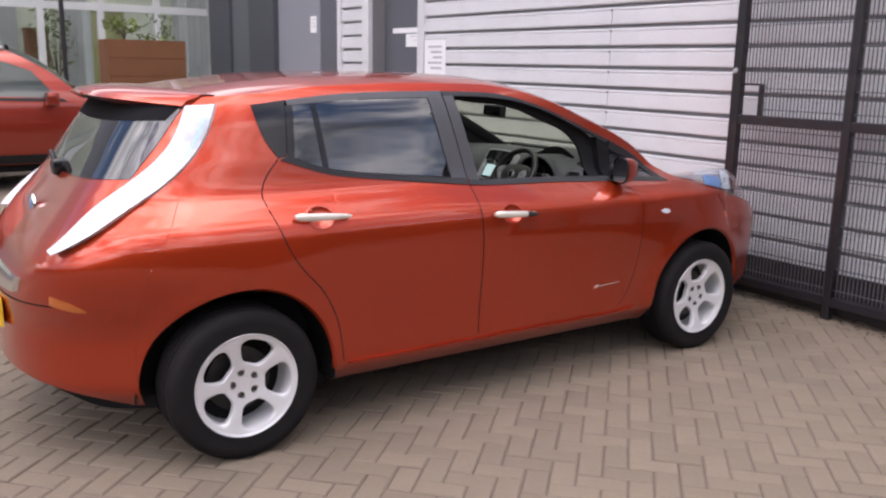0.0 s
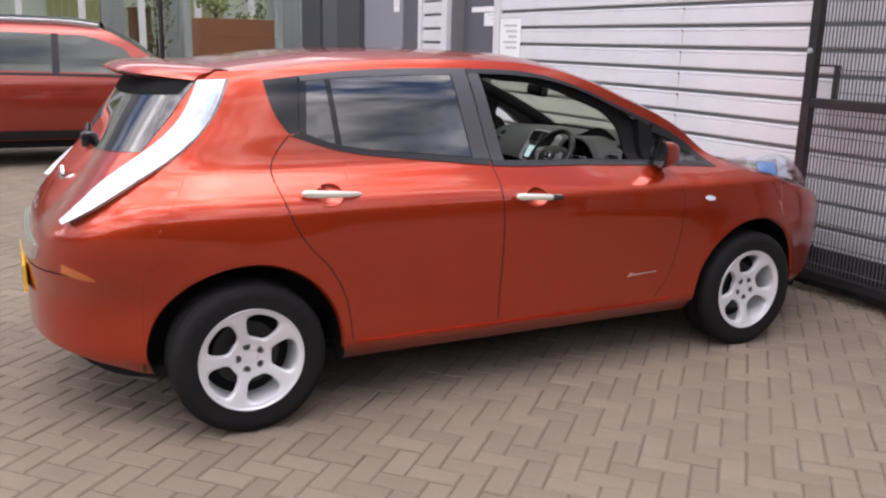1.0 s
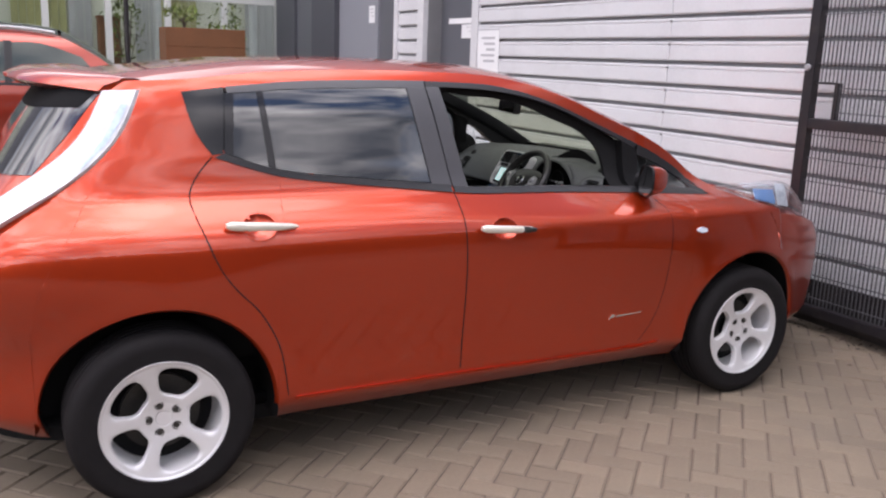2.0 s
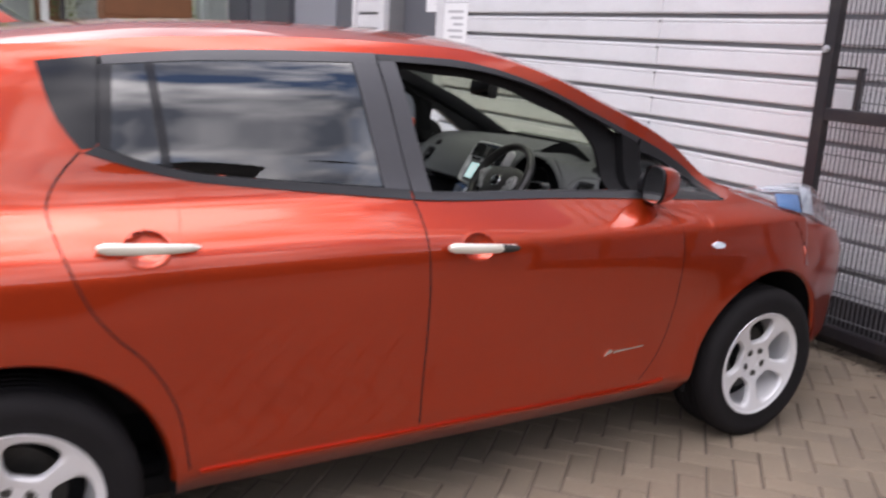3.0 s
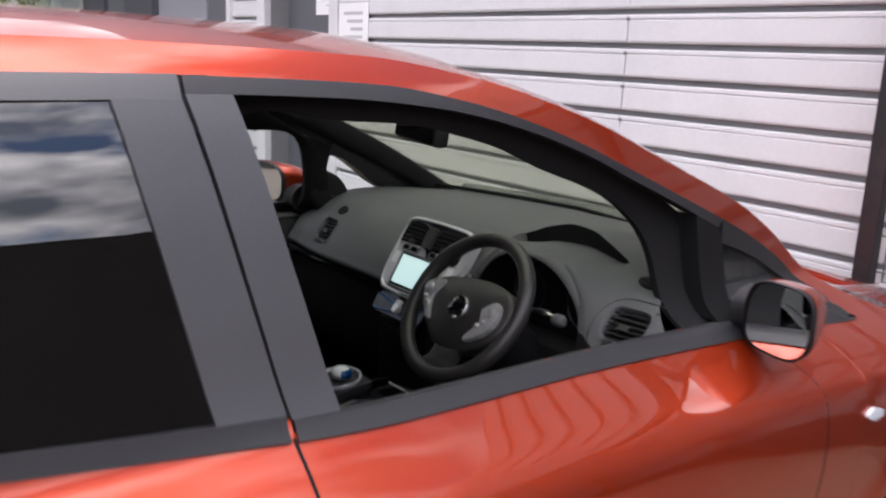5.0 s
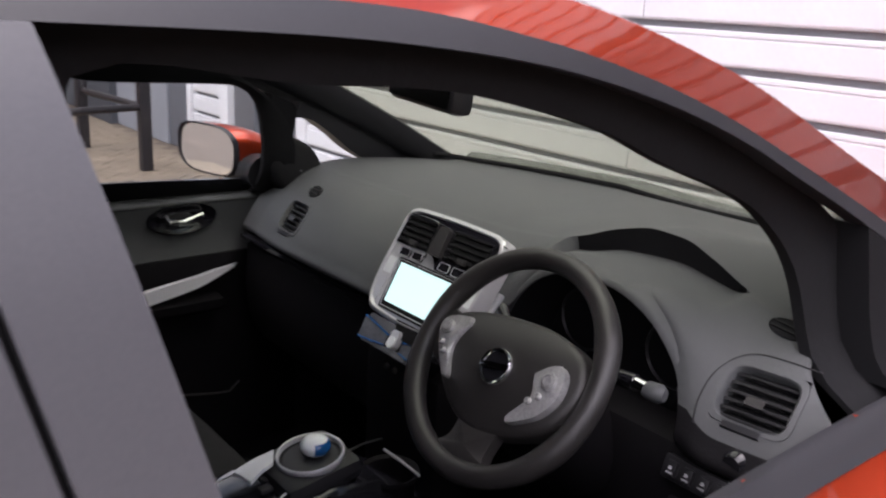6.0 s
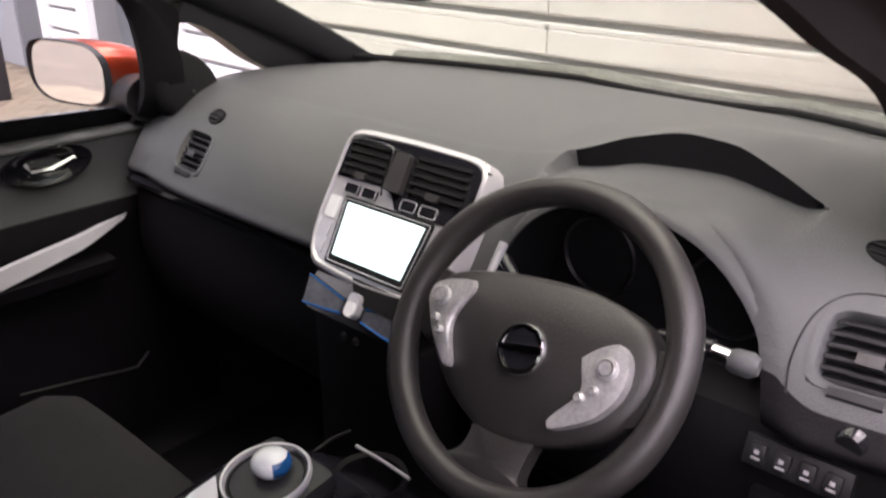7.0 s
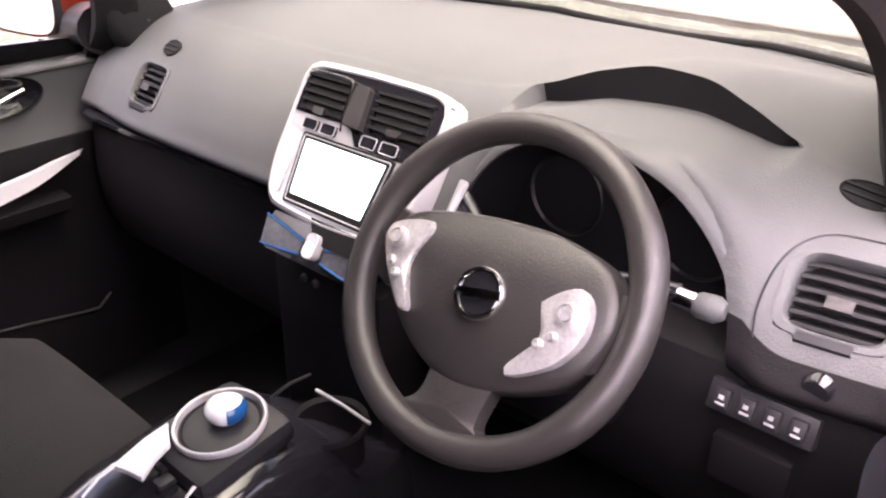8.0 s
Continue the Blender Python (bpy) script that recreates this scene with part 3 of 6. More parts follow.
tail_x = pchip([0.2, 0.35, 0.62, 0.80, 0.92, 1.0, 1.07, 1.12, 1.25, 1.43, 1.5], [-0.70, -0.775, -0.78, -0.725, -0.635, -0.565, -0.51, -0.47, -0.385, -0.255, -0.20])
nose_x = pchip([0.2, 0.35, 0.55, 0.68, 0.80, 0.90, 1.0], [3.56, 3.64, 3.66, 3.64, 3.55, 3.40, 3.2])
rail_right = pchip([-0.4, -0.1, 0.12, 0.44, 0.93, 1.31, 1.5, 1.73, 1.97, 2.23, 2.37, 2.5, 2.62, 2.86, 3.2, 3.45, 3.58, 3.66], [1.425, 1.432, 1.446, 1.478, 1.494, 1.487, 1.462, 1.404, 1.316, 1.220, 1.150, 1.062, 0.978, 0.905, 0.840, 0.755, 0.69, 0.60])
rail_left = pchip([-0.4, -0.1, 0.12, 0.44, 0.93, 1.31, 1.5, 1.73, 1.97, 2.23, 2.37, 2.5, 2.62, 2.86, 3.2, 3.45, 3.58, 3.66], [1.425, 1.432, 1.446, 1.478, 1.494, 1.483, 1.450, 1.380, 1.279, 1.155, 1.080, 1.010, 0.955, 0.905, 0.840, 0.755, 0.69, 0.60])
far_side = [False]  # the two sides differ a little ahead of the middle pillar


def rail_z(x):
    return rail_left(x) if far_side[0] else rail_right(x)


XR0, XF0, NR, NF = 0.6, 2.3, 2.8, 2.9
HUB_R, HUB_F, HUB_Z, ARCH = 0.0, 2.70, 0.312, 0.392


def smooth01(a, b, x):
    t = min(max((x - a) / (b - a), 0), 1)
    return t * t * (3 - 2 * t)


def square(z):
    """How square the tail's corner is in plan at height z."""
    return NR + 2.3 * smooth01(0.50, 0.98, z) - 0.8 * smooth01(1.05, 1.3, z)


def flare(x, z):
    """The swell of the flank round the wheel arches and the haunch over the rear one."""
    out = 0.0
    for h in (HUB_R, HUB_F):
        d = math.hypot(x - h, (z - HUB_Z) / 1.02) - ARCH
        out += 0.013 * math.exp(-(max(d, 0.0) / 0.055) ** 2)
    haunch = 0.008 * math.exp(-(((z - 0.775) / 0.07) ** 2)) * (1 - smooth01(0.10, 0.46, x)) * smooth01(-0.55, -0.20, x)
    return out * (1 - smooth01(0.75, 0.90, z)) + haunch


def taper(x, z):
    """How far the side has drawn in at x, as a share of the half width."""
    if x < XR0:
        t = min((XR0 - x) / (XR0 - tail_x(z)), 1)
        return (1 - t ** square(z)) ** (1 / square(z))
    g = 1 - 0.12 * (max(x - 1.2, 0) / 1.2) ** 2 if far_side[0] else 1 - 0.115 * max(x - 0.9, 0) ** 1.5
    f = 1.0
    if x > XF0:
        t = min((x - XF0) / (nose_x(z) - XF0), 1)
        f = (1 - t**NF) ** (1 / NF)
    w = smooth01(0.90, 1.05, z)
    return min(f, 1) * (1 - w) + w * g if x < 2.9 else f


def side(x, z, out=0.0):
    """A point on the right flank, moved outwards by out."""
    return Vector((x, -(half_w(z) * taper(x, z) + flare(x, z) + out), z))


def tail(y, z, out=0.0):
    """A point on the tail at height z, y metres off the middle."""
    w = min(abs(y) / half_w(z), 1)
    x = XR0 - (XR0 - tail_x(z)) * (1 - w ** square(z)) ** (1 / square(z))
    return Vector((x - out, y, z))


def flank(rows2d, out, back):
    """A plate that follows the flank through rows of (x, z)."""
    rows = [[side(p[0], p[1], out) for p in r] for r in rows2d]
    return slab(rows, lambda p: Vector((p[0], p[1] + back, p[2])))


def sill_z(x):
    z = float(np.interp(x, [-0.78, -0.6, -0.42, 3.1, 3.3, 3.66], [0.36, 0.30, 0.235, 0.22, 0.24, 0.28]))
    for h in (HUB_R, HUB_F):
        if abs(x - h) < ARCH:
            z = max(z, HUB_Z + math.sqrt(ARCH**2 - (x - h) ** 2) * 1.02)
    return z


# plan stations from the tail round the flank to the nose
stations = {round(XR0 - (XR0 + 0.78) * math.sin(q) ** (2 / NR), 5) for q in np.linspace(math.pi / 2, 0.02, 34)}
stations |= {round(XF0 + (3.66 - XF0) * math.sin(q) ** (2 / NF), 5) for q in np.linspace(0.02, math.pi / 2, 34)}
stations |= {round(float(x), 5) for x in np.arange(0.42, 2.32, 0.032)}
for hx in (0.335, 1.305):
    stations |= {round(hx + 0.009 * k, 5) for k in range(-9, 10)}
for h in (HUB_R, HUB_F):
    stations |= {round(h + ARCH * math.cos(q), 5) for q in np.linspace(0, math.pi, 44)}
    stations |= {round(h + s * (ARCH + 0.0012), 5) for s in (-1, 1)}
stations = sorted(stations)
stations = [s for i, s in enumerate(stations) if i == 0 or s - stations[i - 1] > 0.0009]


def column(x, n=92):
    """Points up the side at one plan station (x is where it stands at bumper height)."""
    rear, front = x < XR0, x > XF0
    tr = (XR0 - x) / (XR0 + 0.78) if rear else 0
    tf = (x - XF0) / (3.66 - XF0) if front else 0
    zb = sill_z(x)
    zt = rail_z(x)
    if rear:
        zt = rail_z(XR0 - tr * (XR0 + 0.25))
    out = []
    for v in np.linspace(0, 1, n):
        z = zb + (zt - zb) * v
        if rear:
            xx = XR0 - tr * (XR0 - tail_x(z))
            y = half_w(z) * max(1 - tr ** square(z), 0) ** (1 / square(z))
        elif front:
            xx = XF0 + tf * (nose_x(z) - XF0) if x > 2.9 else x
            y = half_w(z) * taper(xx, z) if x <= 2.9 else half_w(z) * max(1 - tf**NF, 0) ** (1 / NF)
        else:
            xx, y = x, half_w(z) * taper(x, z)
        out.append(Vector((xx, -y - flare(xx, z), z)))
    return out


cols = [column(x) for x in stations]
far_side[0] = True
cols_left = [column(x) for x in stations]
far_side[0] = False
NV = len(cols[0])

# window outlines on the flank (x, z)
DLO_LOW = [(0.205, 1.192), (0.28, 1.161), (0.41, 1.128), (0.55, 1.105), (0.86, 1.070), (1.09, 1.043), (1.28, 1.031), (1.47, 1.026), (1.66, 1.019), (1.83, 1.011), (1.99, 1.002), (2.33, 0.982), (2.48, 0.975)]
DLO_TOP = [(0.12, 1.405), (0.24, 1.421), (0.44, 1.441), (0.93, 1.459), (1.31, 1.451), (1.45, 1.432), (1.53, 1.415), (1.62, 1.391), (1.725, 1.357), (1.85, 1.310), (2.0, 1.254), (2.2, 1.178), (2.36, 1.106), (2.46, 1.040), (2.50, 0.985)]
low_z, top_z = pchip(*zip(*DLO_LOW)), pchip(*zip(*DLO_TOP))
DLO_TOP_LEFT = [(0.12, 1.405), (0.24, 1.421), (0.44, 1.441), (0.93, 1.457), (1.31, 1.447), (1.5, 1.411), (1.73, 1.329), (1.97, 1.222), (2.23, 1.09), (2.40, 0.982)]
top_left = pchip(*zip(*DLO_TOP_LEFT))


def opening(low, high, end):
    out = [(0.235, 1.215)] + [(x, low(x) + 0.014) for x in np.arange(0.28, end - 0.05, 0.05)] + [(end - 0.02, low(end - 0.02) + 0.015)]
    return out + [(x, high(x) - 0.006) for x in np.arange(end - 0.03, 0.20, -0.05)] + [(0.17, 1.392)]


holes = {True: opening(low_z, top_z, 2.47), False: opening(low_z, top_left, 2.36)}
DOOR_R = [(0.205, 1.192), (0.155, 1.137), (0.122, 1.08), (0.12, 1.03), (0.148, 0.94), (0.19, 0.835), (0.245, 0.755), (0.33, 0.66), (0.40, 0.52), (0.43, 0.34)]
DOOR_M = [(1.122, 1.043), (1.127, 0.98), (1.131, 0.86), (1.137, 0.71), (1.14, 0.55), (1.14, 0.34)]
DOOR_F = [(2.12, 0.988), (2.155, 0.93), (2.17, 0.80), (2.165, 0.60), (2.13, 0.45), (2.05, 0.34)]
rear_door_area = DOOR_R + DOOR_M[::-1]
front_door_area = DOOR_M + DOOR_F[::-1]

car = thing("car", (1.35, 0, 0), "burnt orange five-door hatchback with alloy wheels, parked facing the wall", "car")


CUPS = ((0.335, 0.962), (1.305, 0.902))


def shell(cols, right):
    """Splits the flank into body, front door and rear door faces, with the window openings left out."""
    verts = [p if right else Vector((p[0], -p[1], p[2])) for c in cols for p in c]
    sets = {"body_side": [], "front_door": [], "rear_door": []}
    for i in range(len(cols) - 1):
        for j in range(NV - 1):
            q = (i * NV + j, (i + 1) * NV + j, (i + 1) * NV + j + 1, i * NV + j + 1)
            c = sum((verts[k] for k in q), Vector()) / 4
            if inside(holes[right], c[0], c[2]) and abs(c[1]) > 0.5:
                continue
            if c[0] < 0.2 and 1.135 < c[2] < 1.385 and abs(c[1]) < 0.56 + (1.25 - c[2]) * 0.1:
                continue
            if any(((c[0] - hx) / 0.060) ** 2 + ((c[2] - hz) / 0.044) ** 2 < 1.0 for hx, hz in CUPS):
                continue
            key = "body_side"
            if 0.1 < c[0] < 2.25 and c[2] < 1.2:
                key = "rear_door" if inside(rear_door_area, c[0], c[2]) else "front_door" if inside(front_door_area, c[0], c[2]) else key
            sets[key].append(q if right else q[::-1])
    me = bpy.data.meshes.new("whole")
    me.from_pydata([tuple(v) for v in verts], [], [q for s in sets.values() for q in s])
    normals = [Vector(n.vector) for n in me.vertex_normals]
    bpy.data.meshes.remove(me)
    made = {}
    for key, quads in sets.items():
        used = sorted({k for q in quads for k in q})
        at = {k: n for n, k in enumerate(used)}
        me = bpy.data.meshes.new(key)
        me.from_pydata([tuple(verts[k]) for k in used], [], [tuple(at[k] for k in q) for q in quads])
        me.materials.append(PAINT)
        me.shade_smooth()
        me.normals_split_custom_set_from_vertices([normals[k] for k in used])
        ob = new(key, me)
        ob.parent, ob.matrix_parent_inverse = car, car.matrix_world.inverted()
        made[key] = ob
    return made


right_side, left_side = shell(cols, True), shell(cols_left, False)

# roof, screen opening and bonnet: one crowned sheet across from rail to rail
bow = pchip([-0.5, 1.1, 1.5, 1.8, 2.1, 2.5, 2.7, 3.2, 3.66], [0.0, 0.0, 0.06, 0.13, 0.20, 0.27, 0.24, 0.12, 0.0])
crown = pchip([-0.6, -0.3, 0.2, 0.9, 1.5, 2.0, 2.5, 2.7, 3.2, 3.66], [0.0, 0.008, 0.042, 0.044, 0.042, 0.036, -0.040, -0.010, 0.05, 0.0])


def both(s):
    """Half width and height of the rail at station s, right then left."""
    out = []
    for far in (False, True):
        far_side[0] = far
        z = rail_z(s)
        out.append((half_w(z) * taper(s, z), z))
    far_side[0] = False
    return out


def top(s, v, lift=0.0):
    """Across the car at rail station s (x of the rail), v from -1 (right) to 1 (left)."""
    (yr, zr), (yl, zl) = both(s)
    k = 1 - v * v
    return Vector((s + bow(s) * k, (yl if v > 0 else yr) * v, zr + (zl - zr) * (v + 1) / 2 + crown(s) * (1 - v**4) + lift))


VS = np.linspace(-1, 1, 41)
SCREEN_S0, SCREEN_S1 = 1.50, 2.50


def cap(points, others):
    """The sheet between the right rail's points and the left rail's."""
    rows = []
    for p, o in zip(points, others):
        s = p[0]
        rows.append([Vector((s + bow(s) * (1 - v * v), abs(o[1] if v > 0 else p[1]) * v, p[2] + (o[2] - p[2]) * (v + 1) / 2 + crown(s) * (1 - v**4) * min(1, abs(p[1]) / 0.3))) for v in VS])
    return rows


def rails(x0, x1, ends=()):
    """Matching rail points of both sides for x0 < x < x1, with end stations added."""
    pairs = [(a[-1], b[-1]) for a, b in zip(cols, cols_left) if x0 < a[-1][0] < x1]
    for s in ends:
        (yr, zr), (yl, zl) = both(s)
        pairs.append((Vector((s, -yr, zr)), Vector((s, -yl, zl))))
    pairs.sort(key=lambda q: (q[0][0], abs(q[0][1])))
    return zip(*pairs)


part("roof", grid(cap(*rails(-9, SCREEN_S0 - 0.001, (SCREEN_S0,))), flip=True), PAINT, car)
part("bonnet", grid(cap(*rails(SCREEN_S1 + 0.005, 9, (SCREEN_S1,))), flip=True), PAINT, car)
# windscreen, its dark border and the painted pillars outside it
SS = np.linspace(SCREEN_S0, SCREEN_S1, 26)
part("windscreen", slab([[top(s, v * (0.93 if v < 0 else 0.955), -0.006) for v in VS] for s in SS], (0, 0, -0.005)), SCREENGLASS, car, "green-tinted raked windscreen").visible_shadow = False
for sgn in (-1, 1):
    part("front_pillar", slab([[top(s, sgn * v) for v in np.linspace(0.905 if sgn < 0 else 0.955, 1.0, 5)] for s in SS], (0, 0, -0.012)), PAINT, car)
part("screen_header", slab([[top(s, v, -0.010) for v in VS * 0.93] for s in np.linspace(SCREEN_S0 - 0.01, SCREEN_S0 + 0.11, 5)], (0, 0, -0.012)), TRIM, car, "dark band at the head of the windscreen")
part("cowl", slab([[top(s, v, -0.010) for v in VS * 0.95] for s in np.linspace(SCREEN_S1 - 0.025, SCREEN_S1 + 0.01, 4)], (0, 0, -0.012)), TRIM, car, "black cowl strip at the foot of the windscreen")


def seam(points, width=0.0048, out=0.0006):
    """A shut line that follows the flank."""
    mid = along(points, 40)
    rows = [[], []]
    for i, p in enumerate(mid):
        d = (mid[min(i + 1, 39)] - mid[max(i - 1, 0)]).normalized()
        n = Vector((-d[1], d[0])) * width / 2
        rows[0].append(p - n)
        rows[1].append(p + n)
    return flank(rows, out, 0.006)


# the pieces of each side: window surrounds, glass, shut lines, handles
FRONT_R = dict(
    top=[(1.10, 1.437), (1.25, 1.433), (1.35, 1.426), (1.45, 1.414), (1.55, 1.394), (1.65, 1.367), (1.75, 1.333), (1.85, 1.293), (1.95, 1.255), (2.05, 1.215)],
    low=[(1.192, 1.058), (1.5, 1.045), (1.8, 1.034), (2.05, 1.021)], tip=[(2.13, 1.182)], foot=(2.14, 1.014),
    quarter_low=[(2.14, 1.014), (2.28, 1.006), (2.42, 0.998)], quarter_top=[(2.145, 1.150), (2.28, 1.105), (2.42, 1.035)])
FRONT_L = dict(
    top=[(1.094, 1.435), (1.23, 1.433), (1.344, 1.422), (1.482, 1.400), (1.56, 1.378), (1.70, 1.328), (1.80, 1.285), (1.902, 1.240)],
    low=[(1.166, 1.062), (1.5, 1.036), (1.932, 1.020)], tip=[(1.925, 1.231), (1.955, 1.218)], foot=(1.945, 1.018),
    quarter_low=[(1.945, 1.020), (2.15, 1.008), (2.30, 0.998)], quarter_top=[(1.968, 1.182), (2.010, 1.176), (2.075, 1.134), (2.140, 1.086), (2.30, 1.004)])
RG_LOW = [(0.258, 1.202), (0.40, 1.152), (0.60, 1.120), (1.032, 1.078)]
RG_TOP = [(0.272, 1.402), (0.5, 1.418), (0.75, 1.428), (0.958, 1.430)]


def side_pieces(flip, holders):
    def add(name, geo, material, parent, label="", **kw):
        return part(name, mirrored(geo) if flip else geo, material, parent, label, **kw)

    far_side[0] = flip
    rear, front, body = holders["rear_door"], holders["front_door"], holders["body_side"]
    # dark quarter behind the rear door
    add("quarter_panel", flank(coons([(0.205, 1.197), (0.243, 1.201)], [(0.12, 1.405), (0.262, 1.423)], 8, 16, left=[(0.205, 1.197), (0.168, 1.250), (0.142, 1.310), (0.12, 1.405)]), 0.003, 0.03), PIANO, body, "gloss dark quarter panel")
    top_r = [(0.268, 1.424), (0.5, 1.446), (0.75, 1.456), (1.038, 1.459)]
    add("window_frame", flank(coons([(0.272, 1.402), (0.5, 1.420), (0.75, 1.428), (1.037, 1.432)], top_r, 26, 4), 0.004, 0.045), FRAMEGREY, rear)
    add("window_frame", flank(coons([(0.246, 1.203), (0.276, 1.194)], [(0.262, 1.402), (0.294, 1.405)], 3, 12), 0.004, 0.04), PIANO, rear)
    add("glass_divider", flank(coons([(0.399, 1.150), (0.424, 1.143)], [(0.374, 1.412), (0.396, 1.414)], 3, 14), 0.0035, 0.02), PIANO, rear, "gloss black bar dividing the rear door glass")
    add("belt_strip", flank(coons([(0.212, 1.189), (0.41, 1.126), (0.60, 1.096), (1.116, 1.041)], [(0.246, 1.203), (0.41, 1.149), (0.60, 1.118), (1.116, 1.068)], 26, 3), 0.006, 0.05), FRAMEDARK, rear)
    add("middle_pillar", flank(coons([(1.032, 1.068), (1.118, 1.068)], [(0.958, 1.431), (1.037, 1.432)], 6, 16), 0.005, 0.05), FRAMEGREY, rear, "dark grey door pillar cover")
    add("glass", flank(coons(RG_LOW, RG_TOP, 22, 12), 0.0, 0.004), PRIVACY, rear, "dark privacy glass")
    # front door
    w, high, line, nose = (FRONT_L, top_left, DLO_TOP_LEFT, 2.40) if flip else (FRONT_R, top_z, DLO_TOP, 2.49)
    add("middle_pillar", flank(coons([(1.124, 1.062), (1.192, 1.058)], [(1.042, 1.437), (1.10, 1.437)], 6, 16), 0.005, 0.012), FRAMEGREY, front, "dark grey door pillar cover")
    add("pillar_seal", flank(coons([(1.112, 1.056), (1.184, 1.050)], [(1.044, 1.437), (1.094, 1.437)], 6, 16), -0.008, 0.04), WELL, front)
    add("pillar_backing", flank(coons([(1.010, 1.395), (1.075, 1.395)], [(1.010, 1.458), (1.075, 1.458)], 6, 6), 0.0025, 0.02), WELL, body)
    tip, foot = w["tip"][-1], w["foot"]
    outer = [(1.043, 1.458)] + [p for p in line if 1.2 < p[0] < tip[0] - 0.02] + [(tip[0] + 0.02, high(tip[0] + 0.02))]
    add("window_frame", flank(coons([(1.043, 1.437)] + w["top"] + w["tip"], outer, 44, 5), 0.004, 0.03), FRAMEDARK, front)
    add("belt_strip", flank(coons([(1.126, 1.040), (1.28, 1.030), (1.66, 1.018), (2.14, 0.993)], [(1.126, 1.062), (1.28, 1.053), (1.66, 1.040), (2.14, 1.015)], 26, 3), 0.006, 0.012), FRAMEDARK, front)
    add("mirror_sail", flank(coons([w["low"][-1], foot], [w["top"][-1]] + w["tip"], 8, 12, right=[foot, w["quarter_top"][0], tip]), 0.003, 0.05), MATTE, front)
    # front quarter glass and its surround
    q = w["quarter_top"]
    ahead = [(tip[0] + 0.02 + d * (nose - tip[0] - 0.02), high(tip[0] + 0.02 + d * (nose - tip[0] - 0.02))) for d in (0, 0.4, 0.8, 1.0)]
    add("quarter_frame", flank(coons([(p[0] - 0.004, p[1] + 0.001) for p in q], ahead, 16, 5), 0.004, 0.05), TRIM, body)
    lowq = w["quarter_low"]
    add("quarter_frame", flank(coons([(foot[0], low_z(foot[0]) - 0.001), (nose - 0.005, 0.973)], lowq, 16, 3, right=[(nose - 0.005, 0.973), lowq[-1]]), 0.004, 0.05), TRIM, body)
    add("quarter_frame", flank(coons([lowq[-1], (nose - 0.005, 0.973)], [q[-1], (nose, 0.990)], 6, 4), 0.004, 0.05), TRIM, body)
    add("quarter_glass", flank(coons(lowq, q, 10, 8), 0.0, 0.004), GLASS, body).visible_shadow = False
    if not flip:
        add("quarter_trim", flank(coons(lowq, q, 10, 8), -0.028, 0.015), TRIM, body, "black trim behind the front quarter glass")
    if flip:
        add("glass", flank(coons(w["low"], w["top"], 24, 14), -0.004, 0.004), GLASS, front).visible_shadow = False
    # shut lines
    add("shut_line", seam(DOOR_R), WELL, rear, smooth=False)
    add("shut_line", seam(DOOR_M), WELL, front, smooth=False)
    add("shut_line", seam(DOOR_F, 0.0028), WELL, front, smooth=False)
    add("sill_trim", flank(coons([(0.46, 0.318), (1.2, 0.312), (2.0, 0.306), (2.17, 0.318)], [(0.46, 0.326), (1.2, 0.320), (2.0, 0.314), (2.17, 0.330)], 30, 3), 0.011, 0.017), PAINT, body)
    # handles: cup, bar and lock end
    for x0, z, dz, holder in ((0.215, 0.975, -0.012, rear), (1.185, 0.914, -0.014, front)):
        hx, hz = x0 + 0.12, z - 0.012
        rows = [[side(hx + 0.060 * r * math.cos(q), hz + 0.044 * r * math.sin(q), o) for q in np.linspace(0, 2 * math.pi, 33)] for r, o in ((1.10, 0.0003), (1.06, 0.0009), (0.98, 0.0009), (0.93, 0.0002), (0.84, -0.010), (0.65, -0.020), (0.35, -0.026), (0.02, -0.027))]
        add("handle_cup", grid(rows), PAINT, holder)
        bar = []
        for t in np.linspace(0, 1, 15):
            x, zz = x0 + 0.245 * t, z + dz * t
            o = 0.010 + 0.028 * math.sin(math.pi * min(1, 0.12 + 0.80 * t)) ** 0.6
            h = 0.0155 * (1 - 0.45 * max(0, (t - 0.5) / 0.5) ** 1.5) * (0.55 if t in (0.0, 1.0) else 1)
            c = side(x, zz, o)
            bar.append([c + Vector((0, -0.009 * math.cos(q), h * math.sin(q))) for q in (2 * math.pi * k / 10 for k in range(10))])
        geo = grid(bar, closed=True, flip=True)
        geo[1].extend([tuple(range(10)), tuple(range(149, 139, -1))])
        add("handle", geo, HANDLE, holder, "pale satin door handle")
        if holder is front:
            end = [[side(x0 + 0.172 + 0.070 * t, z + dz * (0.71 + 0.29 * t), 0.030 + 0.011 * math.sin(math.pi * (0.15 + 0.7 * t))) + Vector((0, -0.006 * math.cos(q), 0.0135 * (1 - 0.5 * t**2) * math.sin(q))) for q in (2 * math.pi * k / 10 for k in range(10))] for t in np.linspace(0, 1, 6)]
            lock = grid(end, closed=True, flip=True)
            lock[1].extend([tuple(range(10)), tuple(range(59, 49, -1))])
            add("lock_cap", lock, DISC, holder, "dark lock cap at the end of the handle")
    # side repeater
    add("repeater", flank(coons([(2.305, 0.838), (2.330, 0.826), (2.367, 0.828)], [(2.305, 0.842), (2.332, 0.852), (2.367, 0.842)], 10, 5), 0.006, 0.02), LAMPWHITE, body, "small clear oval side repeater")
    # small chrome mark low on the front door: a plain swoosh and bar
    add("door_mark", flank(coons([(1.866, 0.462), (1.895, 0.470)], [(1.885, 0.486), (1.905, 0.480)], 4, 4), 0.003, 0.004), CHROME, front, smooth=False)
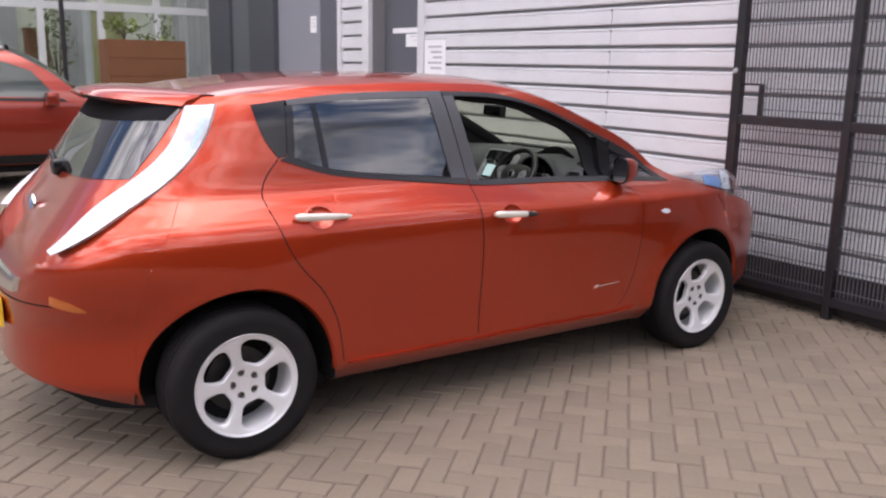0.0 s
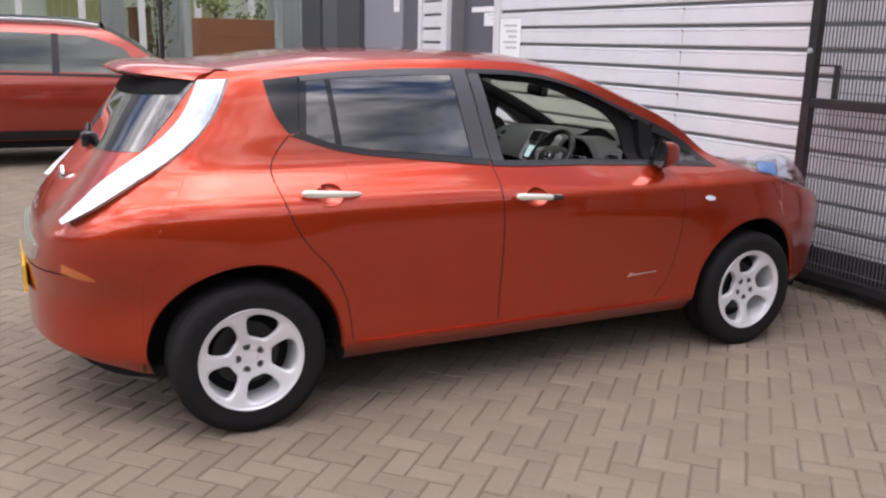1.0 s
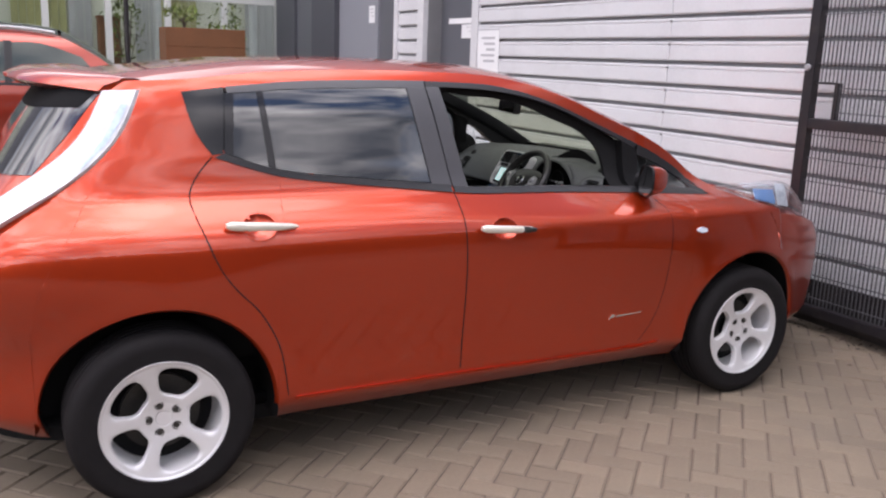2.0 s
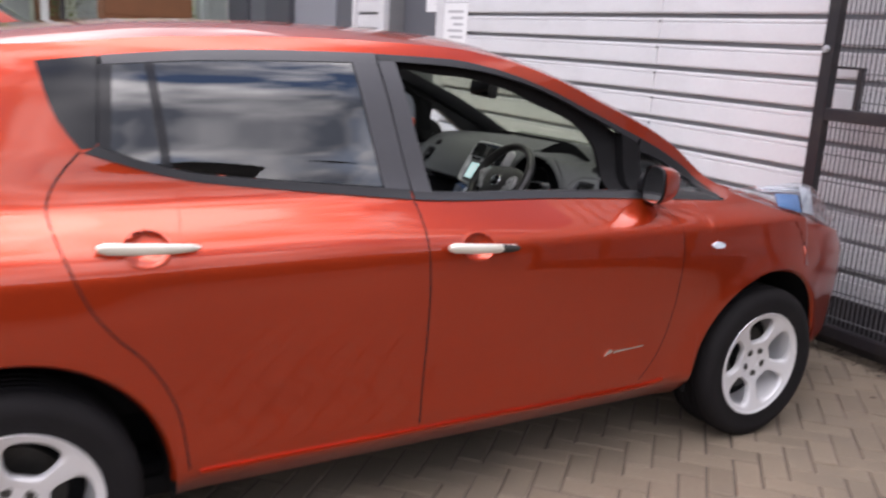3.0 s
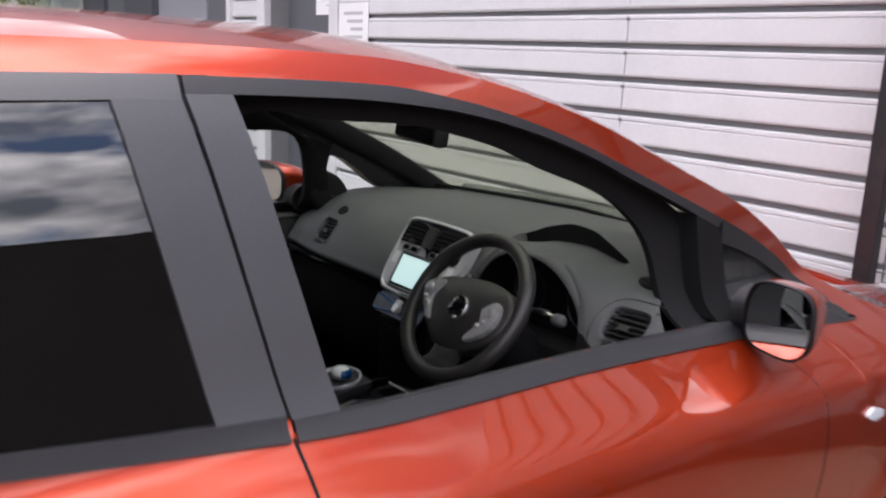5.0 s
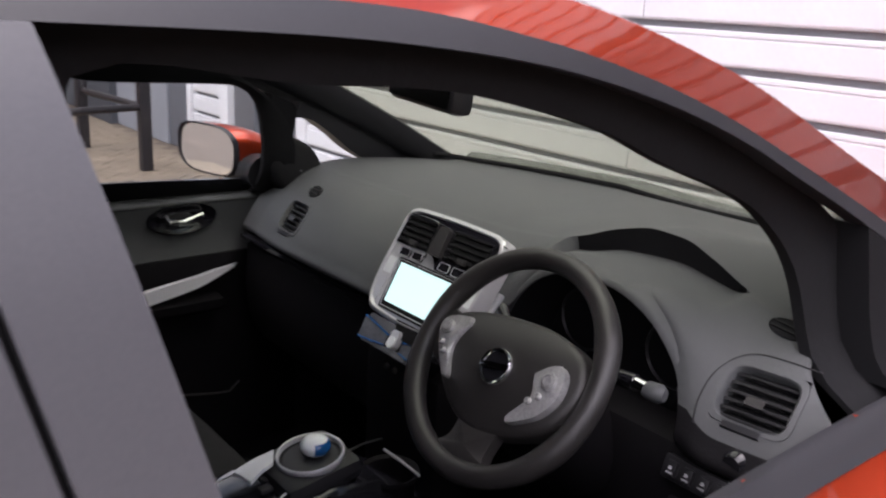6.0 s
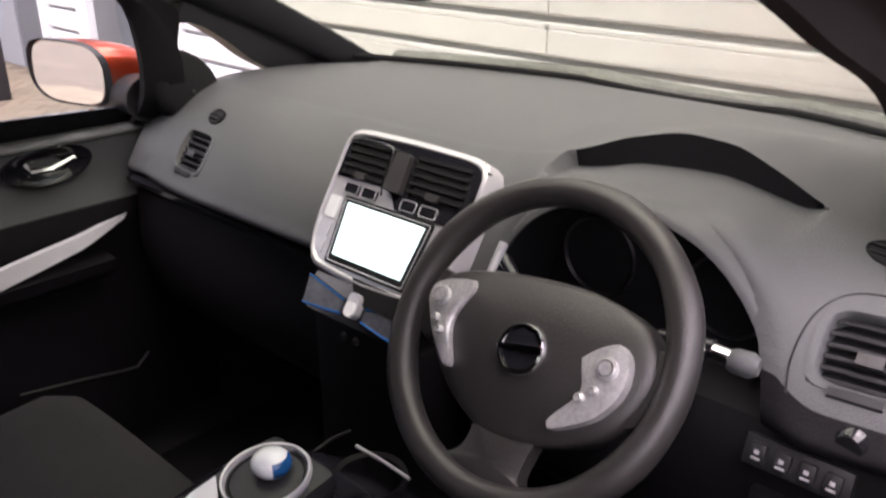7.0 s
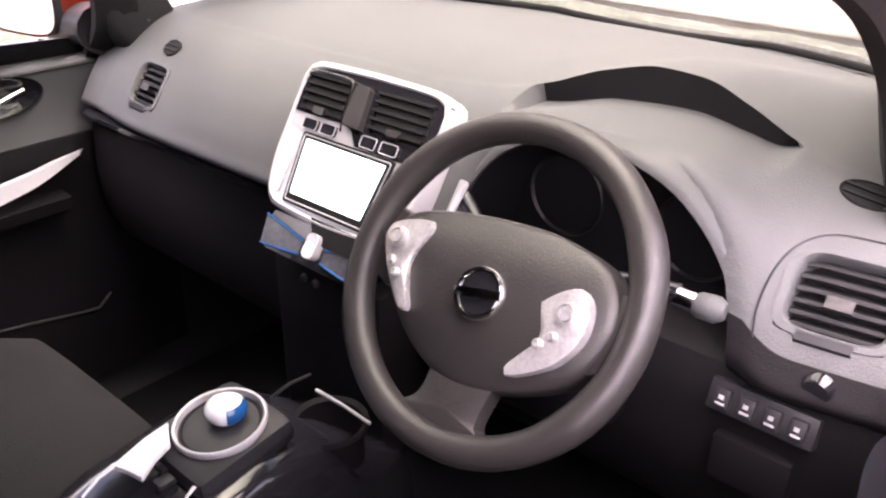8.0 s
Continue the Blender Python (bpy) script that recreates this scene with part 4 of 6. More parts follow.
    add("door_mark", flank(coons([(1.908, 0.470), (2.045, 0.478)], [(1.908, 0.477), (2.045, 0.482)], 8, 2), 0.003, 0.004), CHROME, front, smooth=False)


side_pieces(False, right_side)
side_pieces(True, left_side)
far_side[0] = False

# wheel arch lips and liners, floor pan
for h, nm in ((HUB_R, "rear"), (HUB_F, "front")):
    for sgn in (-1, 1):
        qs = np.linspace(0, math.pi, 48)
        def lip(r, inn):
            pts = []
            for q in qs:
                x, z = h + r * math.cos(q), HUB_Z + 1.02 * r * math.sin(q)
                p = side(x, max(z, 0.2), -inn)
                pts.append(Vector((x, p[1] * -sgn, z)))
            return pts
        rows = [lip(ARCH + 0.002, 0.0), lip(ARCH - 0.004, 0.006), lip(ARCH - 0.010, 0.014), lip(ARCH - 0.006, 0.022)]
        part("arch_lip", grid(rows, flip=sgn > 0), PAINT, car)
        round_qs = np.linspace(-0.16, math.pi + 0.16, 52)
        inner = [[Vector((h + (ARCH + 0.004) * math.cos(q), sgn * min(y, abs(side(h + ARCH * math.cos(q), 0.35 + 0.3 * math.sin(q))[1]) - 0.012), HUB_Z + 1.02 * (ARCH + 0.004) * math.sin(q))) for q in round_qs] for y in (0.84, 0.79, 0.70, 0.55)]
        part("arch_liner", grid(inner), WELL, car, "black wheel arch liner")
        part("arch_liner", grid([[Vector((h + r * math.cos(q), sgn * 0.55, HUB_Z + 1.02 * r * math.sin(q))) for q in round_qs] for r in (0.02, ARCH + 0.004)]), WELL, car)
part("floor_pan", box(-0.30, 3.1, -0.70, 0.70, 0.19, 0.26, 0.03), WELL, car, "black underbody")
# tray added under the tail to block light coming in below the bumper
under = [[Vector((x, v * (abs(side(x, 0.25)[1]) - 0.035), 0.215 + 0.09 * smooth01(-0.45, -0.72, x))) for v in np.linspace(-1, 1, 9)] for x in np.linspace(-0.655, -0.29, 10)]
part("rear_shade_tray", slab(under, (0, 0, 0.05)), WELL, car, "black tray added behind the rear axle to shade the ground")
for h in (HUB_R, HUB_F):
    part("axle", tube([(h, -0.6, HUB_Z), (h, 0.6, HUB_Z)], 0.04, 10), WELL, car)


# ---- wheels ----
def wheel_meshes():
    tyre = [(0.212, -0.100), (0.222, -0.106), (0.232, -0.104), (0.262, -0.112), (0.290, -0.108), (0.306, -0.094), (0.313, -0.075)]
    for g in (-0.045, -0.015, 0.015, 0.045):
        tyre += [(0.314, g - 0.006), (0.306, g - 0.004), (0.306, g + 0.004), (0.314, g + 0.006)]
    tyre += [(0.313, 0.075), (0.306, 0.094), (0.290, 0.108), (0.232, 0.104), (0.212, 0.100)]
    rim = [(0.198, -0.080), (0.197, -0.090), (0.204, -0.101), (0.213, -0.104), (0.218, -0.098), (0.213, -0.088), (0.208, -0.08)]
    barrel = [(0.184, 0.03), (0.187, -0.02), (0.191, -0.06), (0.199, -0.088)]

    def dish(r):
        return float(np.interp(r, [0, 0.03, 0.06, 0.10, 0.15, 0.19, 0.21], [-0.066, -0.067, -0.070, -0.080, -0.090, -0.097, -0.1015]))

    def at(r, q, back=0.0):
        return Vector((r * math.cos(q), dish(r) + back, r * math.sin(q)))

    faces_v, faces_f = [], []
    k = 14
    for s in range(5):
        mid = 2 * math.pi * s / 5
        a0, a1 = mid - math.pi / 5, mid + math.pi / 5
        # sector edge and window edge as matching loops: inner, far side, outer, near side
        def loop(r0, r1, w0, w1, rnd):
            pts = []
            for t in np.linspace(-1, 1, k, endpoint=False):
                pts.append((r0 - rnd * (1 - abs(t)) * 0.4 + rnd * 0.4, mid + w0 * t))
            for t in np.linspace(0, 1, k, endpoint=False):
                pts.append((r0 + (r1 - r0) * t, mid + w0 + (w1 - w0) * t))
            for t in np.linspace(1, -1, k, endpoint=False):
                pts.append((r1, mid + w1 * t))
            for t in np.linspace(1, 0, k, endpoint=False):
                pts.append((r0 + (r1 - r0) * t, mid - w0 - (w1 - w0) * t))
            return pts
        outer = loop(0.058, 0.207, math.pi / 5, math.pi / 5, 0)
        win = []
        for r, q in loop(0.084, 0.189, 0.44, 0.500, 0.01):
            # round the corners of the window
            u, v = (r - 0.137) / 0.052, (q - mid) / 0.450
            d = max(1.0, (abs(u) ** 3.2 + abs(v) ** 3.2) ** (1 / 3.2))
            win.append((0.137 + 0.052 * u / d, mid + 0.450 * v / d))
        rows = []
        for t, sink in ((0, 0), (0.55, 0), (0.85, 0.001), (1.0, 0.006)):
            rows.append([at(o[0] + (w[0] - o[0]) * t, o[1] + (w[1] - o[1]) * t, sink) for o, w in zip(outer, win)])
        rows.append([p + Vector((0, 0.020, 0)) for p in rows[-1]])
        v, f = grid(rows, closed=True)
        faces_f += [tuple(i + len(faces_v) for i in q) for q in f]
        faces_v += v
    hub = lathe([(0.0, -0.0665), (0.027, -0.0665), (0.029, -0.064), (0.030, -0.068), (0.058, dish(0.058))], 40)
    nuts = []
    for s in range(5):
        q = 2 * math.pi * (s + 0.5) / 5
        c = (0.0525 * math.cos(q), 0, 0.0525 * math.sin(q))
        nuts.append(lathe([(0.0, -0.0715), (0.0085, -0.0715), (0.0100, -0.069), (0.0150, -0.0715), (0.0165, -0.0685)], 14, "y", c))
    disc = lathe([(0.06, 0.0), (0.135, 0.0), (0.135, 0.02), (0.06, 0.02)], 40)
    shield = lathe([(0.0, 0.03), (0.19, 0.03), (0.19, 0.034), (0.0, 0.034)], 32)
    return dict(barrel=lathe(barrel, 48), tyre=lathe(tyre, 72), rim=join(lathe(rim, 72), (faces_v, faces_f), hub), wheel_nut=nuts, brake_disc=disc, backing=shield)


WM = wheel_meshes()


def wheel(x, y, turn, parent, flip=False, scale=1.0, alloy=None):
    """A wheel at its hub; turn: degrees by which its windows are turned."""
    m = Matrix.Translation((x, y, HUB_Z * scale)) @ Matrix.Rotation(math.pi if flip else 0, 4, "Z") @ Matrix.Rotation(radians(-turn), 4, "Y") @ Matrix.Scale(scale, 4)
    w = part("wheel", moved(lathe([(0.0, -0.045), (0.055, -0.045), (0.06, 0.05), (0.0, 0.05)], 24), m), WELL, parent)
    part("tyre", moved(WM["tyre"], m), RUBBER, w, "black road tyre")
    part("rim", moved(WM["rim"], m), alloy or ALLOY, w, "silver five-spoke alloy rim")
    part("rim_barrel", moved(WM["barrel"], m), alloy or ALLOY, w)
    for g in WM["wheel_nut"]:
        part("wheel_nut", moved(g, m), DISC, w)
    part("brake_disc", moved(WM["brake_disc"], m), DISC, w)
    part("backing", moved(WM["backing"], m), WELL, w)


wheel(HUB_R, -0.755, 71, car)
wheel(HUB_F, -0.755, 92, car)
wheel(HUB_R, 0.755, 30, car, True)
wheel(HUB_F, 0.755, 10, car, True)

# ---- tail: spoiler, glass, lamps, bumper details ----
spo = []
for v in np.linspace(-1, 1, 33):
    y = 0.600 * v
    xf, xb = -0.060 - 0.14 * (1 - abs(v) ** 2.2), -0.135 - 0.265 * (1 - abs(v) ** 2.6)
    zt, th = 1.437 + 0.030 * (1 - v**2), 0.80 + 0.20 * (1 - abs(v) ** 5)
    zb = zt - 0.030
    spo.append([Vector((xf + 0.06, y, zt + 0.004)), Vector((xf, y, zt + 0.006)), Vector((xb + 0.07, y, zt - 0.003)), Vector((xb + 0.02, y, zt - 0.019)), Vector((xb, y, zt - 0.036)), Vector((xb + 0.04, y, zt - 0.060 * th)), Vector((xf + 0.03, y, zt - 0.072 * th)), Vector((xf + 0.06, y, zt - 0.06 * th))])
geo = grid(spo, closed=True)
n = len(spo)
geo[1].extend([tuple(range(7, -1, -1)), tuple((n - 1) * 8 + j for j in range(8))])
part("spoiler", geo, PAINT, car, "orange roof spoiler over the rear glass", angle=50)
for end in (spo[0], spo[-1]):
    part("shut_line", tube(end[:6], 0.0016, 6), WELL, car)
part("high_lamp", box(-0.40, -0.385, -0.10, 0.10, 1.425, 1.440, 0.004), LAMPRED, car)


def tail_plate(rows2d, out, back):
    rows = [[tail(p[0], p[1], out) for p in r] for r in rows2d]
    return slab(rows, (back, 0, 0))


part("rear_glass", tail_plate(coons([(-0.625, 1.130), (-0.3, 1.112), (0, 1.108), (0.3, 1.112), (0.625, 1.130)], [(-0.59, 1.40), (0, 1.41), (0.59, 1.40)], 37, 14), 0.004, 0.005), PRIVACY, car, "dark tinted rear window")
part("rear_glass_head", tail_plate(coons([(-0.58, 1.345), (0, 1.325), (0.58, 1.345)], [(-0.585, 1.415), (0, 1.42), (0.585, 1.415)], 29, 4), 0.007, 0.004), MATTE, car, "black band under the spoiler")
LAMP_OUT = [(-0.02, 1.408), (-0.076, 1.29), (-0.156, 1.185), (-0.268, 1.088), (-0.440, 0.982), (-0.615, 0.872)]
LAMP_IN = [(-0.122, 1.402), (-0.180, 1.29), (-0.256, 1.199), (-0.358, 1.112), (-0.485, 1.012), (-0.622, 0.884)]
for flip in (False, True):
    rows = coons([Vector(p) for p in LAMP_OUT], [Vector(p) for p in LAMP_IN], 34, 7)
    geo = slab([[side(p[0], p[1], 0.012) - Vector((0.034 * smooth01(1.26, 0.98, p[1]), 0, 0)) for p in r] for r in rows], lambda p: Vector((p[0] + 0.05, p[1] + 0.03, p[2])))
    lamp = part("tail_lamp", mirrored(geo) if flip else geo, LAMPTAIL, car, "tall white boomerang tail lamp")
    rows = coons([(-0.052, 1.36), (-0.115, 1.25), (-0.20, 1.155)], [(-0.072, 1.36), (-0.135, 1.25), (-0.215, 1.165)], 16, 3)
    geo = slab([[side(p[0], p[1], 0.0145) - Vector((0.034 * smooth01(1.26, 0.98, p[1]), 0, 0)) for p in r] for r in rows], (0, 0.004, 0))
    part("lens", mirrored(geo) if flip else geo, LAMPBLUE_PALE, lamp, "pale blue inner lens", smooth=False)
    geo = flank(coons([(-0.660, 0.672), (-0.60, 0.654), (-0.550, 0.650)], [(-0.660, 0.712), (-0.60, 0.690), (-0.550, 0.660)], 10, 5), 0.003, 0.02)
    part("reflector", mirrored(geo) if flip else geo, AMBER, car, "amber bumper reflector")
part("tailgate_chrome", tail_plate(coons([(-0.42, 0.70), (0, 0.69), (0.42, 0.70)], [(-0.43, 0.755), (0, 0.75), (0.43, 0.755)], 25, 5), 0.020, 0.03), CHROME, car, "bright garnish above the number plate")
part("number_plate", box(-0.792, -0.778, -0.26, 0.26, 0.52, 0.635, 0.003), PLATE, car, "yellow number plate", smooth=False)
for k in range(5):
    part("plate_bar", box(-0.7942, -0.7925, -0.20 + 0.085 * k, -0.145 + 0.085 * k, 0.545, 0.61), TRIM, car, smooth=False)
part("rear_badge", lathe([(0.0, -0.004), (0.035, -0.003), (0.045, 0.002), (0.046, 0.012)], 28, "x", (tail_x(0.965) - 0.012, 0.0, 0.965)), CHROME, car, "plain round chrome badge")
part("badge_disc", lathe([(0.0, -0.0055), (0.030, -0.0045), (0.033, -0.002)], 24, "x", (tail_x(0.965) - 0.012, 0.0, 0.965)), LAMPBLUE, car, "blue centre of the badge")
part("wiper_cover", box(tail_x(1.118) - 0.045, tail_x(1.118) + 0.02, -0.035, 0.045, 1.085, 1.15, 0.014), PIANO, car, "black rear wiper spindle cover")
part("wiper_blade", tube([tail(0.02, 1.12, 0.02), tail(0.2, 1.135, 0.016), tail(0.38, 1.15, 0.014)], 0.008, 8), TRIM, car)
part("bumper_line", tail_plate(coons([(-0.62, 0.665), (0, 0.655), (0.62, 0.665)], [(-0.62, 0.671), (0, 0.661), (0.62, 0.671)], 33, 2), 0.0012, 0.004), WELL, car, smooth=False)
# head lamps and nose
def swell(s):
    return max(0.0, math.sin(math.pi * min(max((s - 2.61) / 0.62, 0), 1))) ** 0.8


for flip in (False, True):
    up = 0.5 if flip else 1.0
    geo = [[top(s, -v, 0.012 + up * 0.105 * swell(s) * math.sin(math.pi * (v - 0.78) / 0.22) ** 0.7) for v in np.linspace(0.78, 1.0, 13)] for s in np.linspace(2.61, 3.23, 26)]
    g = slab(geo, (0, 0, -0.02))
    lamp = part("head_lamp", mirrored(g) if flip else g, GLASS_LENS, car, "long raised clear headlamp with a blue reflector")
    # blue wall low on the outer side, white bowl above and ahead of it
    geo = [[top(s, -v, 0.012 + up * (0.008 + 0.055 * (0.985 - v) / 0.055) * swell(s)) for v in np.linspace(0.93, 0.985, 6)] for s in np.linspace(2.74, 2.86, 8)]
    g = slab(geo, (0, 0, -0.008))
    part("reflector", mirrored(g) if flip else g, LAMPBLUE, lamp, "blue headlamp reflector")
    geo = [[top(s, -v, 0.012 + up * (0.010 + 0.085 * (0.985 - v) / 0.065) * swell(s)) for v in np.linspace(0.92, 0.985, 6)] for s in np.linspace(2.872, 2.97, 8)]
    g = slab(geo, (0, 0, -0.008))
    part("bowl", mirrored(g) if flip else g, LAMPWHITE, lamp, "bright headlamp bowl")
    geo = [[top(s, -v, 0.012 + up * 0.080 * swell(s)) for v in np.linspace(0.83, 0.915, 5)] for s in np.linspace(2.70, 3.08, 12)]
    g = slab(geo, (0, 0, -0.008))
    part("bowl", mirrored(g) if flip else g, LAMPWHITE, lamp)
part("nose_badge_cover", box(3.655, 3.675, -0.16, 0.16, 0.60, 0.74, 0.008), TRIM, car, "dark charging flap on the nose")
part("front_grille", box(3.635, 3.665, -0.45, 0.45, 0.30, 0.40, 0.01), WELL, car)


# ---- door mirrors ----
def mirror(flip):
    def add(name, geo, material, parent, label=""):
        return part(name, mirrored(geo) if flip else geo, material, parent, label)

    X0, YC, HW, TURN = (1.834, -0.845, 0.080, 0.44) if flip else (2.030, -0.825, 0.086, 0.42)
    rings = []
    for t in np.linspace(0, 1, 11):
        # from the back rim (t 0, glass side) to the rounded front (t 1)
        s = (1 - t**2.4) ** 0.5 if t < 1 else 0.05
        x = X0 + 0.140 * t
        rings.append([Vector((x + TURN * HW * s * np.sign(math.cos(q)) * abs(math.cos(q)) ** 0.6, YC + HW * s * np.sign(math.cos(q)) * abs(math.cos(q)) ** 0.6 + 0.02 * t, (1.088 if flip else 1.062) + (0.060 if flip else 0.066) * s * np.sign(math.sin(q)) * abs(math.sin(q)) ** 0.65 - 0.012 * math.cos(q) * s)) for q in np.linspace(0, 2 * math.pi, 28, endpoint=False)])
    top_half = grid(rings[1:], closed=True, flip=True)
    top_half[1].append(tuple((len(rings) - 2) * 28 + j for j in range(28)))
    holder = (left_side if flip else right_side)["front_door"]
    m = add("door_mirror", top_half, PAINT, holder, "orange door mirror shell with a black base")
    add("mirror_rim", grid(rings[:2], closed=True, flip=True), TRIM, m)
    face = [Vector((p[0] + 0.003, p[1], p[2])) for p in rings[0]]
    c = sum(face, Vector()) / 28
    gl = [c + (p - c) * 0.93 + Vector((0.001, 0, 0)) for p in face]
    gl = [Vector((p[0] + 0.06 * (p[2] - c[2]), p[1], p[2])) for p in gl]
    add("mirror_glass", ([c] + gl, [(0, j + 1, (j + 1) % 28 + 1) for j in range(28)]), MIRROR, m, "silvered mirror glass")
    add("mirror_back", ([c + Vector((0.012, 0, 0))] + [p + Vector((0.012, 0, 0)) for p in face], [(0, j + 1, (j + 1) % 28 + 1) for j in range(28)]), TRIM, m)
    arm = [(X0 + 0.09, -0.705, 1.045), (X0 + 0.09, -0.75, 1.045), (X0 + 0.07, YC + 0.02, 1.045)]
    add("mirror_arm", tube(arm, [0.05, 0.045, 0.045], 14, squash=0.9), TRIM, m)


mirror(False)
mirror(True)

# ---- cabin ----
def lining(right):
    """Dark trim just inside the shell, so that no bare paint shows in the cabin."""
    inn = []
    for c in cols if right else cols_left:
        if -0.55 < c[0][0] < 2.62:
            inn.append([Vector((p[0], -max(abs(p[1]) - 0.030, 0.02), p[2] - (0.012 if p[2] > 1.3 else 0))) for p in c])
    verts = [p if right else Vector((p[0], -p[1], p[2])) for c in inn for p in c]
    faces = []
    for i in range(len(inn) - 1):
        for j in range(NV - 1):
            q = (i * NV + j, (i + 1) * NV + j, (i + 1) * NV + j + 1, i * NV + j + 1)
            c = sum((verts[k] for k in q), Vector()) / 4
            if (inside(holes[right], c[0], c[2]) or right and 1.05 < c[0] < 2.2 and inside(holes[right], c[0], c[2] + 0.035)) and abs(c[1]) > 0.45 or c[0] < 0.2 and abs(c[1]) < 0.52 and c[2] > 1.1:
                continue
            faces.append(q[::-1] if right else q)
    return verts, faces


for r in (True, False):
    part("cabin_lining", lining(r), TRIM, car, "black cabin lining")
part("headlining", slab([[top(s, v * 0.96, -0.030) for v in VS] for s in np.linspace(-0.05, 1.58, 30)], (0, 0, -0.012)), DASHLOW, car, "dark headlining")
for sgn in (-1, 1):
    inn, lift = (0.845, -0.020) if sgn < 0 else (0.915, -0.004)
    rows = [[top(s, sgn * (inn + (1 - inn) * v), lift - dz) for v, dz in ((0.0, 0.004), (0.16, -0.006), (0.55, -0.010), (0.90, -0.004), (0.97, 0.03), (0.68, 0.055), (0.23, 0.05), (0.0, 0.02))] for s in np.linspace(1.40, 2.44, 30)]
    part("pillar_trim", grid(rows, closed=True, flip=sgn < 0), TRIM, car, "black windscreen pillar trim")

carpet = part("carpet", box(-0.1, 2.5, -0.70, 0.70, 0.262, 0.30, 0.01), CARPET, car, "black cabin carpet")
part("firewall", box(2.42, 2.50, -0.74, 0.74, 0.30, 0.98, 0.01), CARPET, car, "black bulkhead behind the dash")

# door cards
def door_card(flip):
    def add(name, geo, material, parent, label="", **kw):
        return part(name, mirrored(geo) if flip else geo, material, parent, label, **kw)

    def inn(x, z, d):
        return Vector((x, -(half_w(z) * taper(x, z) - d), z))

    far_side[0] = flip
    holder = (left_side if flip else right_side)["front_door"]
    xs = np.linspace(1.12, 2.02, 16)
    up = [[inn(x, z if flip else z - 0.035, d) for x in xs] for z, d in ((0.865, 0.150), (0.89, 0.138), (0.94, 0.115), (0.975, 0.092), (0.992, 0.076), (0.999, 0.060), (1.001, 0.040))]
    # near card takes the darker plastic: its shade is put into the colour
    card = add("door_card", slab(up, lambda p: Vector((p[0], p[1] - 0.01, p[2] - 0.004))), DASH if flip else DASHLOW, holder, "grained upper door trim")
    lo = [[inn(x, z, d) for x in xs] for z, d in ((0.34, 0.10), (0.50, 0.115), (0.70, 0.13), (0.78, 0.15), (0.83, 0.165), (0.864, 0.155))]
    add("door_pocket", slab(lo, lambda p: Vector((p[0], p[1] - 0.01, p[2]))), DASHLOW, card, "black lower door trim")
    add("sill_line", tube([inn(x, 0.988 if flip else 0.950, 0.080) for x in xs], 0.0035, 6), TRIM, card)
    # release handle in its oval cup
    cup = [[inn(1.722 + 0.078 * r * math.cos(q), 0.957 + 0.036 * r * math.sin(q), 0.112 + (0.004 if r > 0.9 else -0.012 * (1 - r)) - 0.55 * 0.036 * r * math.sin(q)) for q in np.linspace(0, 2 * math.pi, 28, endpoint=False)] for r in (1.05, 0.95, 0.7, 0.4, 0.05)]
    add("handle_cup", grid(cup, closed=True, flip=True), PIANO, card, "black oval handle cup")
    add("release_handle", tube([inn(1.672, 0.972, 0.120), inn(1.685, 0.955, 0.133), inn(1.72, 0.955, 0.135), inn(1.765, 0.968, 0.122)], [0.010, 0.008, 0.0055, 0.004], 8), CHROME, card, "chrome door release lever")
    arm = coons([(1.46, 0.742), (1.60, 0.768), (1.75, 0.799), (1.858, 0.833)], [(1.46, 0.775), (1.60, 0.803), (1.75, 0.825), (1.856, 0.838)], 18, 3)
    rows = [[inn(p[0], p[1], 0.185 - 0.022 * max(0, (p[0] - 1.75) / 0.1)) for p in r] for r in arm]
    add("pull_strip", slab(rows, lambda p: Vector((p[0], p[1] - 0.012, p[2]))), PALESILVER, card, "bright silver door pull strip")
    shelf = [[inn(x, z, d) for x in np.linspace(1.2, 1.80, 8)] for z, d in ((0.74, 0.14), (0.742, 0.185), (0.765, 0.192), (0.77, 0.15))]
    add("armrest", slab(shelf, lambda p: Vector((p[0], p[1] - 0.006, p[2] - 0.006))), DASHLOW, card)
    add("pocket_edge", tube([inn(1.60, 0.535, 0.116), inn(1.70, 0.519, 0.117), inn(1.80, 0.500, 0.116), inn(1.83, 0.497, 0.116), inn(1.86, 0.52, 0.117)], 0.0028, 6), WHEELSKIN, card, "thin grey edge of the door pocket")
    for x in () if flip else (1.60, 1.66):
        c = inn(x, 0.79, 0.180)
        add("window_switch", box(c[0] - 0.018, c[0] + 0.018, c[1] - 0.012, c[1] + 0.008, c[2] - 0.004, c[2] + 0.010, 0.003), PIANO, card)


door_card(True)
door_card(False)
far_side[0] = False

# black inner seal of the front door openings
SEAL_R = [(1.165, 1.04), (1.135, 1.25), (1.115, 1.38), (1.128, 1.408), (1.17, 1.414), (1.265, 1.401), (1.37, 1.395), (1.45, 1.383), (1.57, 1.354), (1.67, 1.315), (1.80, 1.272), (1.87, 1.236), (1.93, 1.185), (1.965, 1.12), (1.98, 1.00)]
SEAL_L = [(1.150, 1.04), (1.128, 1.25), (1.112, 1.38), (1.125, 1.408), (1.165, 1.414), (1.25, 1.385), (1.33, 1.350), (1.42, 1.300), (1.50, 1.276), (1.60, 1.270), (1.70, 1.267), (1.80, 1.262), (1.840, 1.247), (1.862, 1.220), (1.876, 1.18), (1.890, 1.10), (1.892, 1.00)]
